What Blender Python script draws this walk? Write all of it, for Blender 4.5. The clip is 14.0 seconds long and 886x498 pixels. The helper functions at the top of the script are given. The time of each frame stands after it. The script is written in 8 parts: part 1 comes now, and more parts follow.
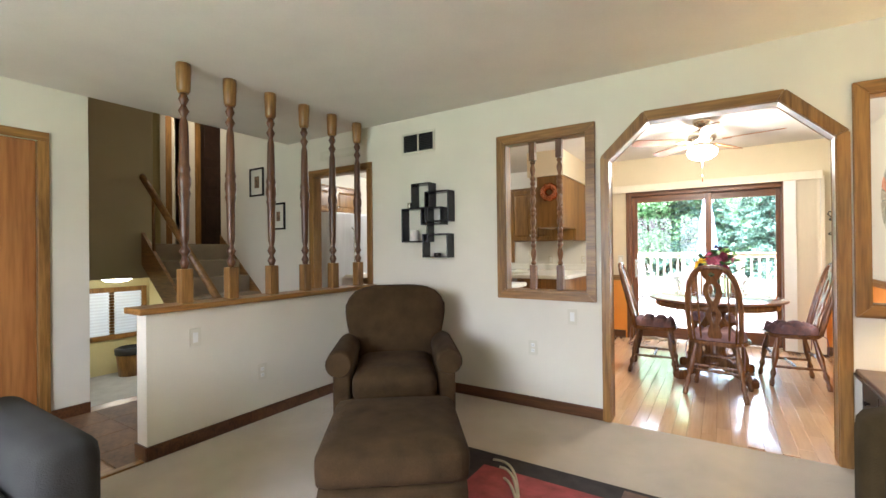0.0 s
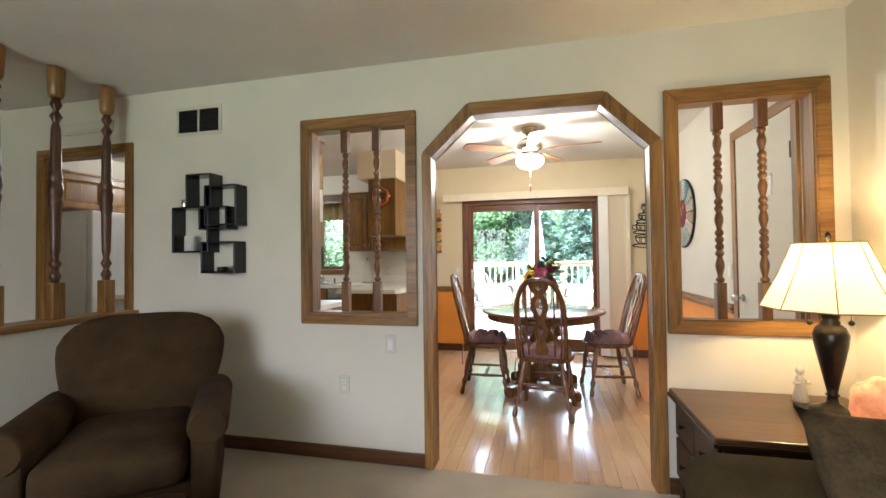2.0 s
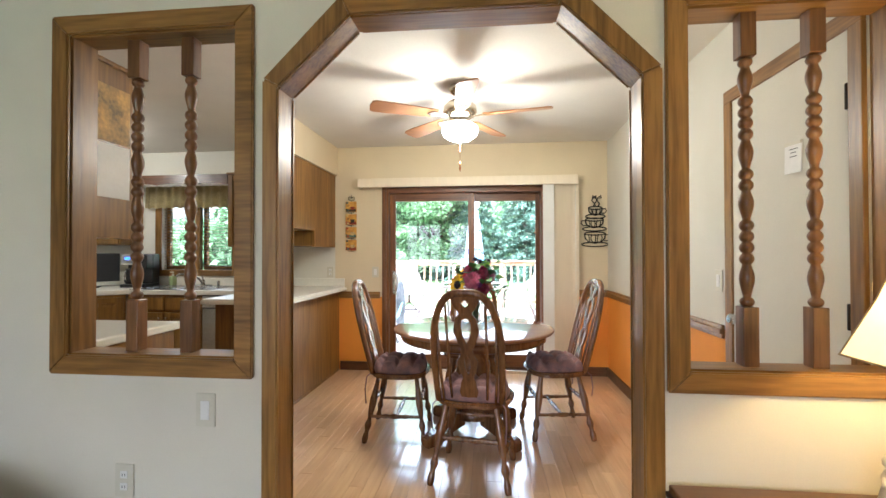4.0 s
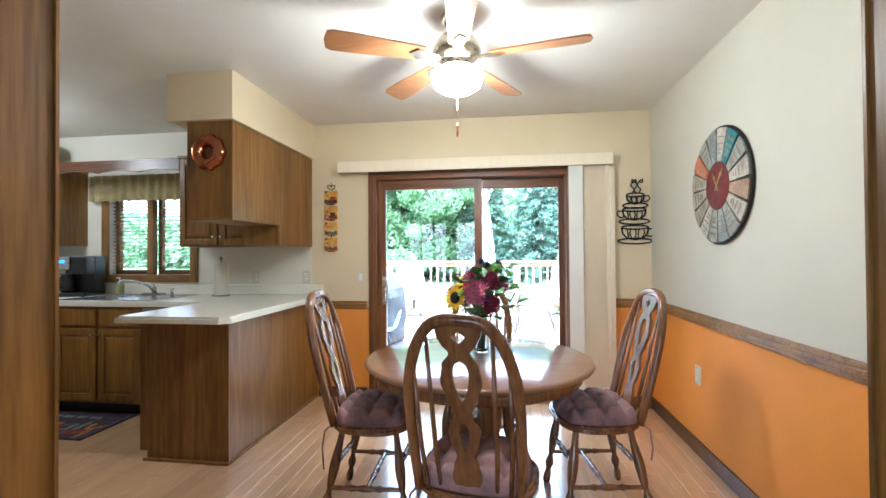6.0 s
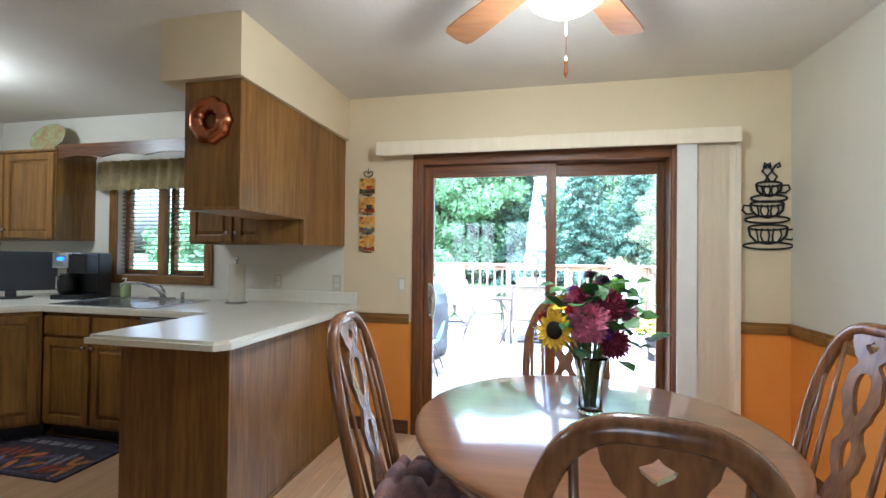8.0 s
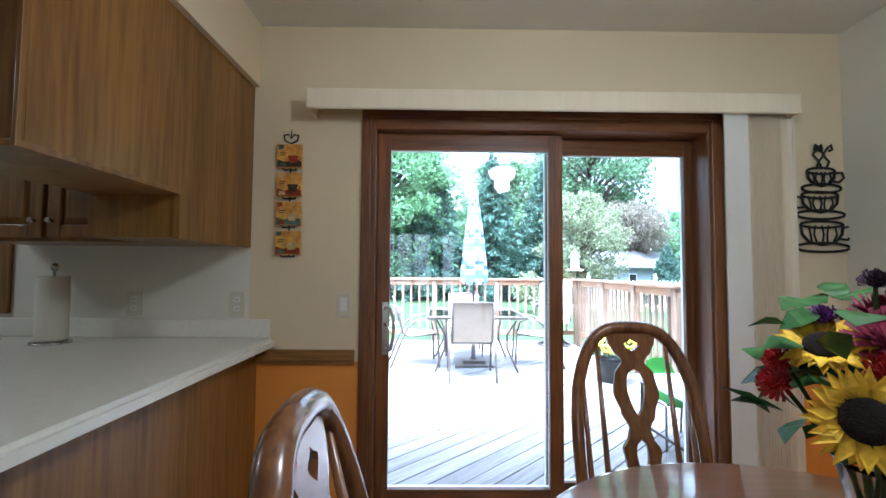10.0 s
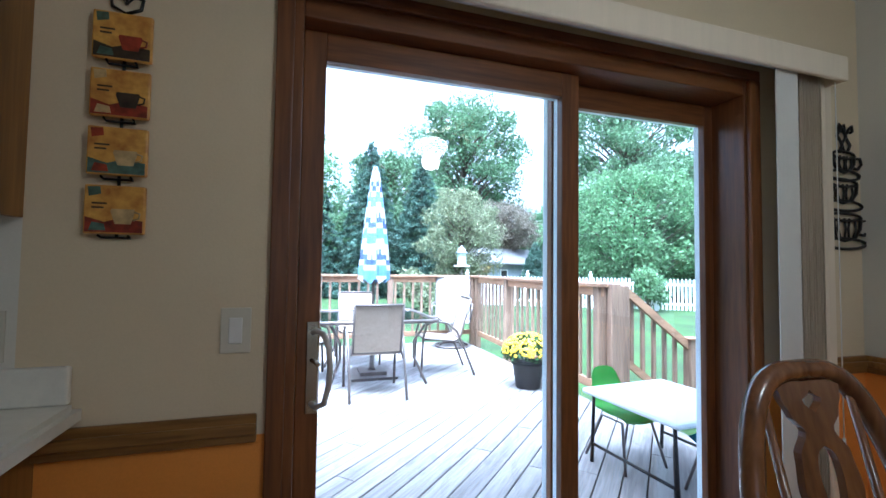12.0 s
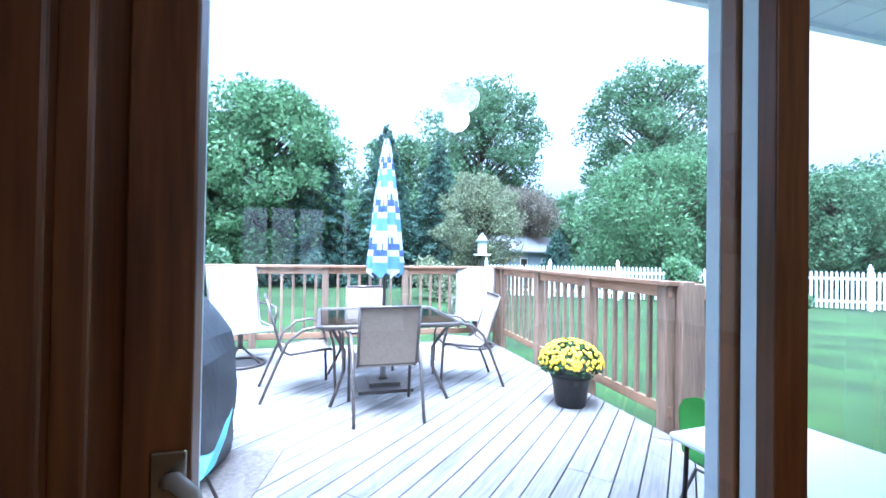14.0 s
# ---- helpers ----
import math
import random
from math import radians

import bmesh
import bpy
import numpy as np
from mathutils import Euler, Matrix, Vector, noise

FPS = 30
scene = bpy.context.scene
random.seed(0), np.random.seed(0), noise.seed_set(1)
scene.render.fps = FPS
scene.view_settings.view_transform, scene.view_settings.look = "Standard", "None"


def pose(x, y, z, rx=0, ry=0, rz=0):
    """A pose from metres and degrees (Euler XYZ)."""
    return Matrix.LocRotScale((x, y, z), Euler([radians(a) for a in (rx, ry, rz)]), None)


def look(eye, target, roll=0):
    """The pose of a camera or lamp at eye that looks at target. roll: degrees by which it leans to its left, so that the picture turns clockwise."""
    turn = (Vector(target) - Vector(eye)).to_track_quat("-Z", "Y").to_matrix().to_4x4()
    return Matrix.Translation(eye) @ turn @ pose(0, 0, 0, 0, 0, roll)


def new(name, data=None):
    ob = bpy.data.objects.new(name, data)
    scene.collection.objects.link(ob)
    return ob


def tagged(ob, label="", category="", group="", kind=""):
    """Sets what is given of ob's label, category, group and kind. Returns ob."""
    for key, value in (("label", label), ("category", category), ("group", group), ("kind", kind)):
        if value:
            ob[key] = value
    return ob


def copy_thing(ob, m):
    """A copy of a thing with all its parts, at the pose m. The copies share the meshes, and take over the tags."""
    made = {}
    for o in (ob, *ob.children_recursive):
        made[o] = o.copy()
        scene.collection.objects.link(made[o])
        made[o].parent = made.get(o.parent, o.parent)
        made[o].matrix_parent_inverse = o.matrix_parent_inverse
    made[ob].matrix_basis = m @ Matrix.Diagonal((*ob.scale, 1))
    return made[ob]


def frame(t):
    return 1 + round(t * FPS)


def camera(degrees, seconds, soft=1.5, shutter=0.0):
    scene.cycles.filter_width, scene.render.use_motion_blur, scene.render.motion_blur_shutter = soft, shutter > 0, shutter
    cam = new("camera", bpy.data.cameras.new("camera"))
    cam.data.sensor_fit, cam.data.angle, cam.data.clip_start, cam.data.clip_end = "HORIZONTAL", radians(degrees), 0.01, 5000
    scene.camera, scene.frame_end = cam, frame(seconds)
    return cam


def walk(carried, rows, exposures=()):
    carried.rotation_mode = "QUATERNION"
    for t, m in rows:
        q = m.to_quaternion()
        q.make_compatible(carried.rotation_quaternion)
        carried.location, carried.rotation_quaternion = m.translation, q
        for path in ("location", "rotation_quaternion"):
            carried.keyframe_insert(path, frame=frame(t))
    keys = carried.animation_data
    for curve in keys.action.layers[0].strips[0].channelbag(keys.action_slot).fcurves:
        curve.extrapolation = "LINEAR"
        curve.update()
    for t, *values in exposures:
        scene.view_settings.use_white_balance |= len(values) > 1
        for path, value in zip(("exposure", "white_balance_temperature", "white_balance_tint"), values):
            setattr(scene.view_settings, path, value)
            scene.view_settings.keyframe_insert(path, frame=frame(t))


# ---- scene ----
cam = camera(91.1, 14.0)
PATH = [
    (0, (0.016, -3.216, 1.219), (-1.058, -1.529, 1.227), -0.6),
    (0.5, (-0.028, -3.13, 1.221), (-0.888, -1.324, 1.229), -0.3),
    (1, (-0.027, -2.945, 1.216), (-0.752, -1.081, 1.235), -0.3),
    (1.5, (0.006, -2.713, 1.247), (-0.603, -0.808, 1.274), -0.5),
    (2, (0.029, -2.5, 1.245), (-0.438, -0.556, 1.284), -0.7),
    (2.5, (0.025, -2.25, 1.243), (-0.316, -0.28, 1.282), -0.6),
    (3, (0.016, -1.989, 1.252), (-0.243, -0.006, 1.279), -0.5),
    (3.5, (0.054, -1.704, 1.256), (-0.198, 0.28, 1.288), -0.2),
    (4, (0.08, -1.436, 1.266), (-0.127, 0.553, 1.289), -0.1),
    (4.2, (0.096, -1.319, 1.275), (-0.086, 0.672, 1.29), -0.2),
    (6.3, (0.091, -0.452, 1.268), (-0.191, 1.528, 1.291), -0.3),
    (6.5, (0.077, -0.409, 1.283), (-0.215, 1.570, 1.294), -0.2),
    (7, (-0.003, -0.250, 1.283), (-0.324, 1.725, 1.289), -0.1),
    (7.5, (-0.093, -0.063, 1.281), (-0.486, 1.898, 1.295), 0.1),
    (7.7, (-0.134, 0.043, 1.295), (-0.559, 1.997, 1.31), 0.6),
    (9.8, (-0.65, 1.014, 1.23), (-0.708, 3.011, 1.335), 0.4),
    (10, (-0.697, 1.11, 1.235), (-0.673, 3.107, 1.336), 0.4),
    (10.5, (-0.84, 1.33, 1.242), (-0.574, 3.311, 1.321), 0.5),
    (11, (-0.925, 1.531, 1.232), (-0.481, 3.479, 1.318), 0.2),
    (11.5, (-0.969, 1.756, 1.234), (-0.438, 3.681, 1.329), -0.1),
    (12, (-0.984, 1.978, 1.239), (-0.377, 3.882, 1.324), 0.8),
    (12.5, (-0.984, 2.196, 1.246), (-0.285, 4.069, 1.325), 1.0),
    (13, (-0.923, 2.405, 1.236), (-0.227, 4.278, 1.311), 0.8),
    (13.5, (-0.852, 2.596, 1.273), (-0.245, 4.501, 1.32), 0.7),
    (14, (-0.81, 2.778, 1.283), (-0.272, 4.704, 1.308), 0.9),
]
LIGHT = [(0, 4.10, 5500, 9), (0.5, 3.98, 5500, 9), (1.0, 3.9, 5500, 9), (1.5, 3.75, 5500, 9), (2.5, 3.46, 5500, 7), (4.0, 3.52, 5400, 6), (6.3, 3.6, 4850, 4),
         (7.7, 3.40, 4800, 4), (9.8, 2.65, 4700, 5), (11.0, 2.2, 4650, 5), (12.5, 1.75, 4550, 6), (14.0, 1.48, 4450, 7)]
walk(cam, [(t, look(eye, target, roll)) for t, eye, target, roll in PATH], LIGHT)


# ---------- light ----------
world = bpy.data.worlds.new("sky")
world.use_nodes = True
scene.world = world
wn, wl = world.node_tree.nodes, world.node_tree.links
sky = wn.new("ShaderNodeTexSky")
sky.sky_type = 'NISHITA'
sky.sun_disc = False
sky.sun_elevation, sky.sun_rotation = radians(73), radians(200)
sky.air_density, sky.dust_density, sky.ozone_density = 1.0, 10.0, 1.0
wn["Background"].inputs["Strength"].default_value = 0.15
# thin white overcast
veil = wn.new("ShaderNodeHueSaturation")
veil.inputs["Saturation"].default_value, veil.inputs["Value"].default_value = 0.34, 2.2
wl.new(sky.outputs[0], veil.inputs["Color"])
wl.new(veil.outputs[0], wn["Background"].inputs["Color"])


def lamp(name, kind, power, colour, m, **more):
    d = bpy.data.lights.new(name, kind)
    d.energy, d.color = power, colour
    for k, v in more.items():
        if k == "size":
            d.size = v
        elif k == "size_y":
            d.shape, d.size_y = 'RECTANGLE', v
        elif k == "radius":
            d.shadow_soft_size = v
        elif k == "angle":
            d.angle = v
    ob = new(name, d)
    ob.matrix_world = m
    return ob


lamp("sun", 'SUN', 2.3, (1.0, 0.97, 0.92), look((0, 0, 0), (0.15, 0.26, -1.0)), angle=radians(30))
lamp("fan_bulb", 'POINT', 2.9, (1.0, 0.85, 0.66), pose(-0.115, 1.6, 2.02), radius=0.07)
lamp("kitchen_bulb", 'POINT', 2.1, (1.0, 0.86, 0.68), pose(-3.75, 2.0, 2.25), radius=0.10)
lamp("table_lamp_bulb", 'POINT', 1.9, (1.0, 0.68, 0.30), pose(1.185, -0.33, 1.20), radius=0.04)
lamp("salt_lamp_bulb", 'POINT', 0.07, (1.0, 0.45, 0.18), pose(1.2, -0.53, 0.66), radius=0.03)
lamp("lower_bulb", 'POINT', 0.35, (1.0, 0.85, 0.6), pose(-6.55, -0.75, 0.72), radius=0.10)
lamp("upper_hall_bulb", 'POINT', 2.0, (1.0, 0.8, 0.55), pose(-5.90, -0.35, 3.30), radius=0.10)
# daylight through the living room's front windows, behind the walk
lamp("front_window_light", 'AREA', 4.2, (1.0, 0.90, 0.93), look((-1.5, -5.5, 1.45), (-1.5, 0, 1.2)), size=2.4, size_y=1.4)

# ---------- materials ----------
M = {}


def mat(name, base, rough=0.5, metal=0.0, var=0.08, scale=6.0, bump=0.0, bscale=60.0, stretch=(1, 1, 1), spec=0.5, dark=None, sheen=0.0):
    m = bpy.data.materials.new(name)
    m.use_nodes = True
    n, l = m.node_tree.nodes, m.node_tree.links
    b = n["Principled BSDF"]
    b.inputs["Roughness"].default_value, b.inputs["Metallic"].default_value = rough, metal
    b.inputs["Specular IOR Level"].default_value = spec
    if sheen:
        b.inputs["Sheen Weight"].default_value = sheen
    tc, mp = n.new("ShaderNodeTexCoord"), n.new("ShaderNodeMapping")
    mp.inputs["Scale"].default_value = stretch
    l.new(tc.outputs["Object"], mp.inputs[0])
    big, small, info = n.new("ShaderNodeTexNoise"), n.new("ShaderNodeTexNoise"), n.new("ShaderNodeObjectInfo")
    big.inputs["Scale"].default_value, big.inputs["Detail"].default_value = scale, 4
    small.inputs["Scale"].default_value, small.inputs["Detail"].default_value = bscale, 3
    l.new(mp.outputs[0], big.inputs[0])
    l.new(mp.outputs[0], small.inputs[0])
    mix = n.new("ShaderNodeMix")
    mix.data_type = 'RGBA'
    lo = dark or [c * (1 - var * 2.2) for c in base]
    hi = [min(1, c * (1 + var)) for c in base]
    mix.inputs[6].default_value, mix.inputs[7].default_value = (*lo, 1), (*hi, 1)
    add = n.new("ShaderNodeMath")
    add.operation = 'MULTIPLY_ADD'
    add.inputs[1].default_value = 0.35
    l.new(small.outputs[0], add.inputs[0])
    mul = n.new("ShaderNodeMath")
    mul.operation = 'MULTIPLY'
    mul.inputs[1].default_value = 0.65
    l.new(big.outputs[0], mul.inputs[0])
    l.new(mul.outputs[0], add.inputs[2])
    ramp = n.new("ShaderNodeMapRange")
    ramp.inputs[1].default_value, ramp.inputs[2].default_value = 0.32, 0.68
    l.new(add.outputs[0], ramp.inputs[0])
    l.new(ramp.outputs[0], mix.inputs[0])
    l.new(mix.outputs[2], b.inputs["Base Color"])
    if bump:
        bp = n.new("ShaderNodeBump")
        bp.inputs["Strength"].default_value, bp.inputs["Distance"].default_value = bump, 0.004
        l.new(small.outputs[0], bp.inputs["Height"])
        l.new(bp.outputs[0], b.inputs["Normal"])
    M[name] = m
    return m


def wood(name, light, dark, axis="z", rough=0.4, gs=9.0, rand=0.12, bump=0.15, coat=0.0, gloss=0.15):
    """Wood with long grain along one axis of the object, each piece a little different."""
    m = bpy.data.materials.new(name)
    m.use_nodes = True
    n, l = m.node_tree.nodes, m.node_tree.links
    b = n["Principled BSDF"]
    b.inputs["Roughness"].default_value = rough
    b.inputs["Coat Weight"].default_value = coat
    b.inputs["Coat Roughness"].default_value = gloss
    tc, mp, info = n.new("ShaderNodeTexCoord"), n.new("ShaderNodeMapping"), n.new("ShaderNodeObjectInfo")
    k = {"x": (0.07, 1, 1), "y": (1, 0.07, 1), "z": (1, 1, 0.07)}[axis]
    mp.inputs["Scale"].default_value = k
    shift = n.new("ShaderNodeVectorMath")
    shift.operation = 'ADD'
    sc = n.new("ShaderNodeMath")
    sc.operation = 'MULTIPLY'
    sc.inputs[1].default_value = 37.0
    l.new(info.outputs["Random"], sc.inputs[0])
    l.new(tc.outputs["Object"], mp.inputs[0])
    l.new(mp.outputs[0], shift.inputs[0])
    l.new(sc.outputs[0], shift.inputs[1])
    a, f = n.new("ShaderNodeTexNoise"), n.new("ShaderNodeTexNoise")
    a.inputs["Scale"].default_value, a.inputs["Detail"].default_value, a.inputs["Distortion"].default_value = gs, 5, 1.2
    f.inputs["Scale"].default_value, f.inputs["Detail"].default_value = gs * 9, 2
    l.new(shift.outputs[0], a.inputs[0])
    l.new(shift.outputs[0], f.inputs[0])
    mx = n.new("ShaderNodeMath")
    mx.operation = 'MULTIPLY_ADD'
    mx.inputs[1].default_value = 0.45
    l.new(f.outputs[0], mx.inputs[0])
    hl = n.new("ShaderNodeMath")
    hl.operation = 'MULTIPLY'
    hl.inputs[1].default_value = 0.55
    l.new(a.outputs[0], hl.inputs[0])
    l.new(hl.outputs[0], mx.inputs[2])
    r = n.new("ShaderNodeMapRange")
    r.inputs[1].default_value, r.inputs[2].default_value = 0.36, 0.62
    l.new(mx.outputs[0], r.inputs[0])
    mix = n.new("ShaderNodeMix")
    mix.data_type = 'RGBA'
    mix.inputs[6].default_value, mix.inputs[7].default_value = (*dark, 1), (*light, 1)
    l.new(r.outputs[0], mix.inputs[0])
    hsv = n.new("ShaderNodeHueSaturation")
    v = n.new("ShaderNodeMapRange")
    v.inputs[3].default_value, v.inputs[4].default_value = 1 - rand, 1 + rand
    l.new(info.outputs["Random"], v.inputs[0])
    l.new(v.outputs[0], hsv.inputs["Value"])
    l.new(mix.outputs[2], hsv.inputs["Color"])
    l.new(hsv.outputs[0], b.inputs["Base Color"])
    bp = n.new("ShaderNodeBump")
    bp.inputs["Strength"].default_value, bp.inputs["Distance"].default_value = bump, 0.002
    l.new(f.outputs[0], bp.inputs["Height"])
    l.new(bp.outputs[0], b.inputs["Normal"])
    M[name] = m
    return m


def glow(name, colour, strength, base=(0.8, 0.8, 0.75), rough=0.5):
    m = mat(name, base, rough, var=0.02)
    b = m.node_tree.nodes["Principled BSDF"]
    b.inputs["Emission Color"].default_value = (*colour, 1)
    b.inputs["Emission Strength"].default_value = strength
    return m


def glass(name, colour=(1, 1, 1), rough=0.0, ior=1.45):
    m = bpy.data.materials.new(name)
    m.use_nodes = True
    b = m.node_tree.nodes["Principled BSDF"]
    b.inputs["Base Color"].default_value = (*colour, 1)
    b.inputs["Roughness"].default_value, b.inputs["IOR"].default_value = rough, ior
    b.inputs["Transmission Weight"].default_value = 1.0
    M[name] = m
    return m


mat("wall_cream", (0.68, 0.632, 0.53), 0.7, var=0.03, scale=2, bump=0.10, bscale=180)
mat("wall_dining", (0.70, 0.590, 0.395), 0.7, var=0.03, scale=2, bump=0.10, bscale=180)
mat("wall_white", (0.63, 0.60, 0.51), 0.7, var=0.03, scale=2, bump=0.10, bscale=180)
mat("wall_kitchen", (0.72, 0.69, 0.60), 0.7, var=0.03, scale=2, bump=0.10, bscale=180)
mat("wall_olive", (0.40, 0.34, 0.20), 0.7, var=0.03, scale=2, bump=0.10, bscale=180)
mat("wall_orange", (0.78, 0.30, 0.035), 0.6, var=0.05, scale=2, bump=0.10, bscale=180)
mat("wall_yellow", (0.66, 0.58, 0.30), 0.7, var=0.03, scale=2)
mat("ceiling_white", (0.72, 0.69, 0.63), 0.9, var=0.03, scale=3, bump=0.25, bscale=90)
mat("carpet", (0.44, 0.37, 0.27), 0.95, var=0.10, scale=3, bump=0.9, bscale=260, sheen=0.3)
mat("stair_carpet", (0.27, 0.21, 0.13), 0.95, var=0.10, scale=5, bump=0.9, bscale=260)
wood("oak_z", (0.31, 0.156, 0.038), (0.13, 0.060, 0.012), "z", 0.35)
wood("oak_x", (0.31, 0.156, 0.038), (0.13, 0.060, 0.012), "x", 0.35)
wood("oak_y", (0.31, 0.156, 0.038), (0.13, 0.060, 0.012), "y", 0.35)
wood("dark_oak_z", (0.135, 0.055, 0.020), (0.045, 0.017, 0.007), "z", 0.32)
wood("spindle_oak", (0.20, 0.090, 0.030), (0.080, 0.032, 0.011), "z", 0.30)
wood("dark_oak_x", (0.135, 0.055, 0.020), (0.045, 0.017, 0.007), "x", 0.32)
wood("panel_oak", (0.265, 0.130, 0.026), (0.130, 0.056, 0.010), "z", 0.40, gs=7, rand=0.05)
wood("cabinet_oak", (0.255, 0.128, 0.024), (0.125, 0.057, 0.010), "z", 0.33, gs=7, rand=0.08)
wood("chair_oak", (0.21, 0.088, 0.030), (0.095, 0.036, 0.012), "z", 0.25, gs=8, coat=0.4)
wood("table_oak", (0.21, 0.088, 0.034), (0.14, 0.056, 0.021), "x", 0.28, gs=5, coat=1.0, bump=0.03, gloss=0.06)
wood("floor_oak", (0.67, 0.44, 0.245), (0.55, 0.35, 0.19), "y", 0.24, gs=6, rand=0.08, bump=0.06, coat=1.0, gloss=0.13)
wood("espresso", (0.045, 0.020, 0.012), (0.018, 0.009, 0.006), "x", 0.35)
wood("desk_brown", (0.15, 0.072, 0.030), (0.09, 0.042, 0.018), "x", 0.3, gs=5)
wood("deck_wood", (0.27, 0.25, 0.238), (0.145, 0.130, 0.122), "x", 0.75, gs=7, rand=0.16, bump=0.5)
wood("rail_wood", (0.32, 0.21, 0.14), (0.15, 0.10, 0.068), "z", 0.7, gs=7, rand=0.15, bump=0.4)
wood("rail_wood_y", (0.40, 0.23, 0.13), (0.19, 0.11, 0.066), "y", 0.7, gs=7, rand=0.15, bump=0.4)
wood("rail_wood_x", (0.40, 0.23, 0.13), (0.19, 0.11, 0.066), "x", 0.7, gs=7, rand=0.15, bump=0.4)
mat("counter", (0.74, 0.71, 0.62), 0.3, var=0.03, scale=40, bscale=200)
mat("blind_fabric", (0.80, 0.70, 0.54), 0.7, var=0.025, scale=20, stretch=(1, 1, 0.1))
mat("paper_white", (0.80, 0.79, 0.76), 0.8, var=0.03)
mat("white_plastic", (0.75, 0.74, 0.70), 0.35, var=0.02)
mat("ivory_plastic", (0.62, 0.58, 0.47), 0.35, var=0.02)
mat("black_metal", (0.012, 0.011, 0.010), 0.4, metal=0.3, var=0.15)
mat("black_lacquer", (0.008, 0.008, 0.010), 0.25, var=0.1)
mat("black_plastic", (0.010, 0.010, 0.011), 0.4, var=0.1)
mat("steel", (0.55, 0.55, 0.54), 0.25, metal=1.0, var=0.06, scale=30)
mat("satin_metal", (0.62, 0.60, 0.56), 0.45, metal=0.35, var=0.05)
mat("nickel", (0.58, 0.52, 0.42), 0.22, metal=1.0, var=0.05)
mat("copper", (0.80, 0.33, 0.16), 0.22, metal=1.0, var=0.12, scale=14)
mat("upholstery", (0.050, 0.028, 0.011), 0.95, var=0.22, scale=9, bump=0.5, bscale=220, spec=0.2)
mat("sofa_fabric", (0.060, 0.040, 0.015), 0.95, var=0.15, scale=9, bump=0.5, bscale=220, spec=0.2)
mat("grey_fabric", (0.027, 0.025, 0.022), 0.9, var=0.12, scale=9, bump=0.5, bscale=220)
mat("cushion_fabric", (0.27, 0.135, 0.120), 0.85, var=0.25, scale=16, bump=0.4, bscale=150, dark=(0.11, 0.085, 0.10))
mat("fridge_steel", (0.62, 0.64, 0.66), 0.38, metal=0.4, var=0.05, scale=20, stretch=(1, 1, 0.1))
mat("dark_bronze", (0.030, 0.024, 0.018), 0.3, metal=0.7, var=0.2)
mat("white_clad", (0.74, 0.80, 0.84), 0.4, var=0.02)
glass("pane_glass")
glass("vase_glass", (0.93, 0.97, 0.95), 0.02)


# ---------- mesh helpers ----------
def bm_new():
    return bmesh.new()


def box(bm, x0, y0, z0, x1, y1, z1, bev=0.0, m=None, seg=2):
    ret = bmesh.ops.create_cube(bm, size=1.0)
    vs = ret["verts"]
    t = Matrix.Translation(((x0 + x1) / 2, (y0 + y1) / 2, (z0 + z1) / 2)) @ Matrix.Diagonal((abs(x1 - x0), abs(y1 - y0), abs(z1 - z0), 1))
    bmesh.ops.transform(bm, matrix=t, verts=vs)
    if bev:
        es = list({e for v in vs for e in v.link_edges})
        r = bmesh.ops.bevel(bm, geom=es, offset=bev, segments=seg, profile=0.5, affect='EDGES')
        vs = list({v for f in r["faces"] for v in f.verts} | {v for v in vs if v.is_valid})
    if m is not None:
        bmesh.ops.transform(bm, matrix=m, verts=vs)
    return vs


def lathe(bm, prof, seg=20, m=None, ends=True):
    rings = []
    for r, z in prof:
        rings.append([bm.verts.new((r * math.cos(2 * math.pi * i / seg), r * math.sin(2 * math.pi * i / seg), z)) for i in range(seg)])
    for a, b in zip(rings, rings[1:]):
        for i in range(seg):
            f = bm.faces.new((a[i], a[(i + 1) % seg], b[(i + 1) % seg], b[i]))
            f.smooth = True
    if ends:
        bm.faces.new(list(reversed(rings[0])))
        bm.faces.new(rings[-1])
    vs = [v for r in rings for v in r]
    if m is not None:
        bmesh.ops.transform(bm, matrix=m, verts=vs)
    return vs


def tube(bm, pts, r, seg=8, closed=False, radii=None):
    pts = [Vector(p) for p in pts]
    n = len(pts)
    rings, up = [], None
    for i, p in enumerate(pts):
        d = (pts[(i + 1) % n] - pts[i - 1]) if closed else (pts[min(i + 1, n - 1)] - pts[max(i - 1, 0)])
        d.normalize()
        if up is None:
            up = d.orthogonal().normalized()
        up = (up - d * up.dot(d))
        up = up.normalized() if up.length > 1e-6 else d.orthogonal().normalized()
        s = d.cross(up)
        rr = radii[i] if radii else r
        rings.append([bm.verts.new(p + (up * math.cos(2 * math.pi * k / seg) + s * math.sin(2 * math.pi * k / seg)) * rr) for k in range(seg)])
    pairs = list(zip(rings, rings[1:])) + ([(rings[-1], rings[0])] if closed else [])
    for a, b in pairs:
        for k in range(seg):
            f = bm.faces.new((a[k], a[(k + 1) % seg], b[(k + 1) % seg], b[k]))
            f.smooth = True
    if not closed:
        bm.faces.new(list(reversed(rings[0])))
        bm.faces.new(rings[-1])
    return [v for r_ in rings for v in r_]


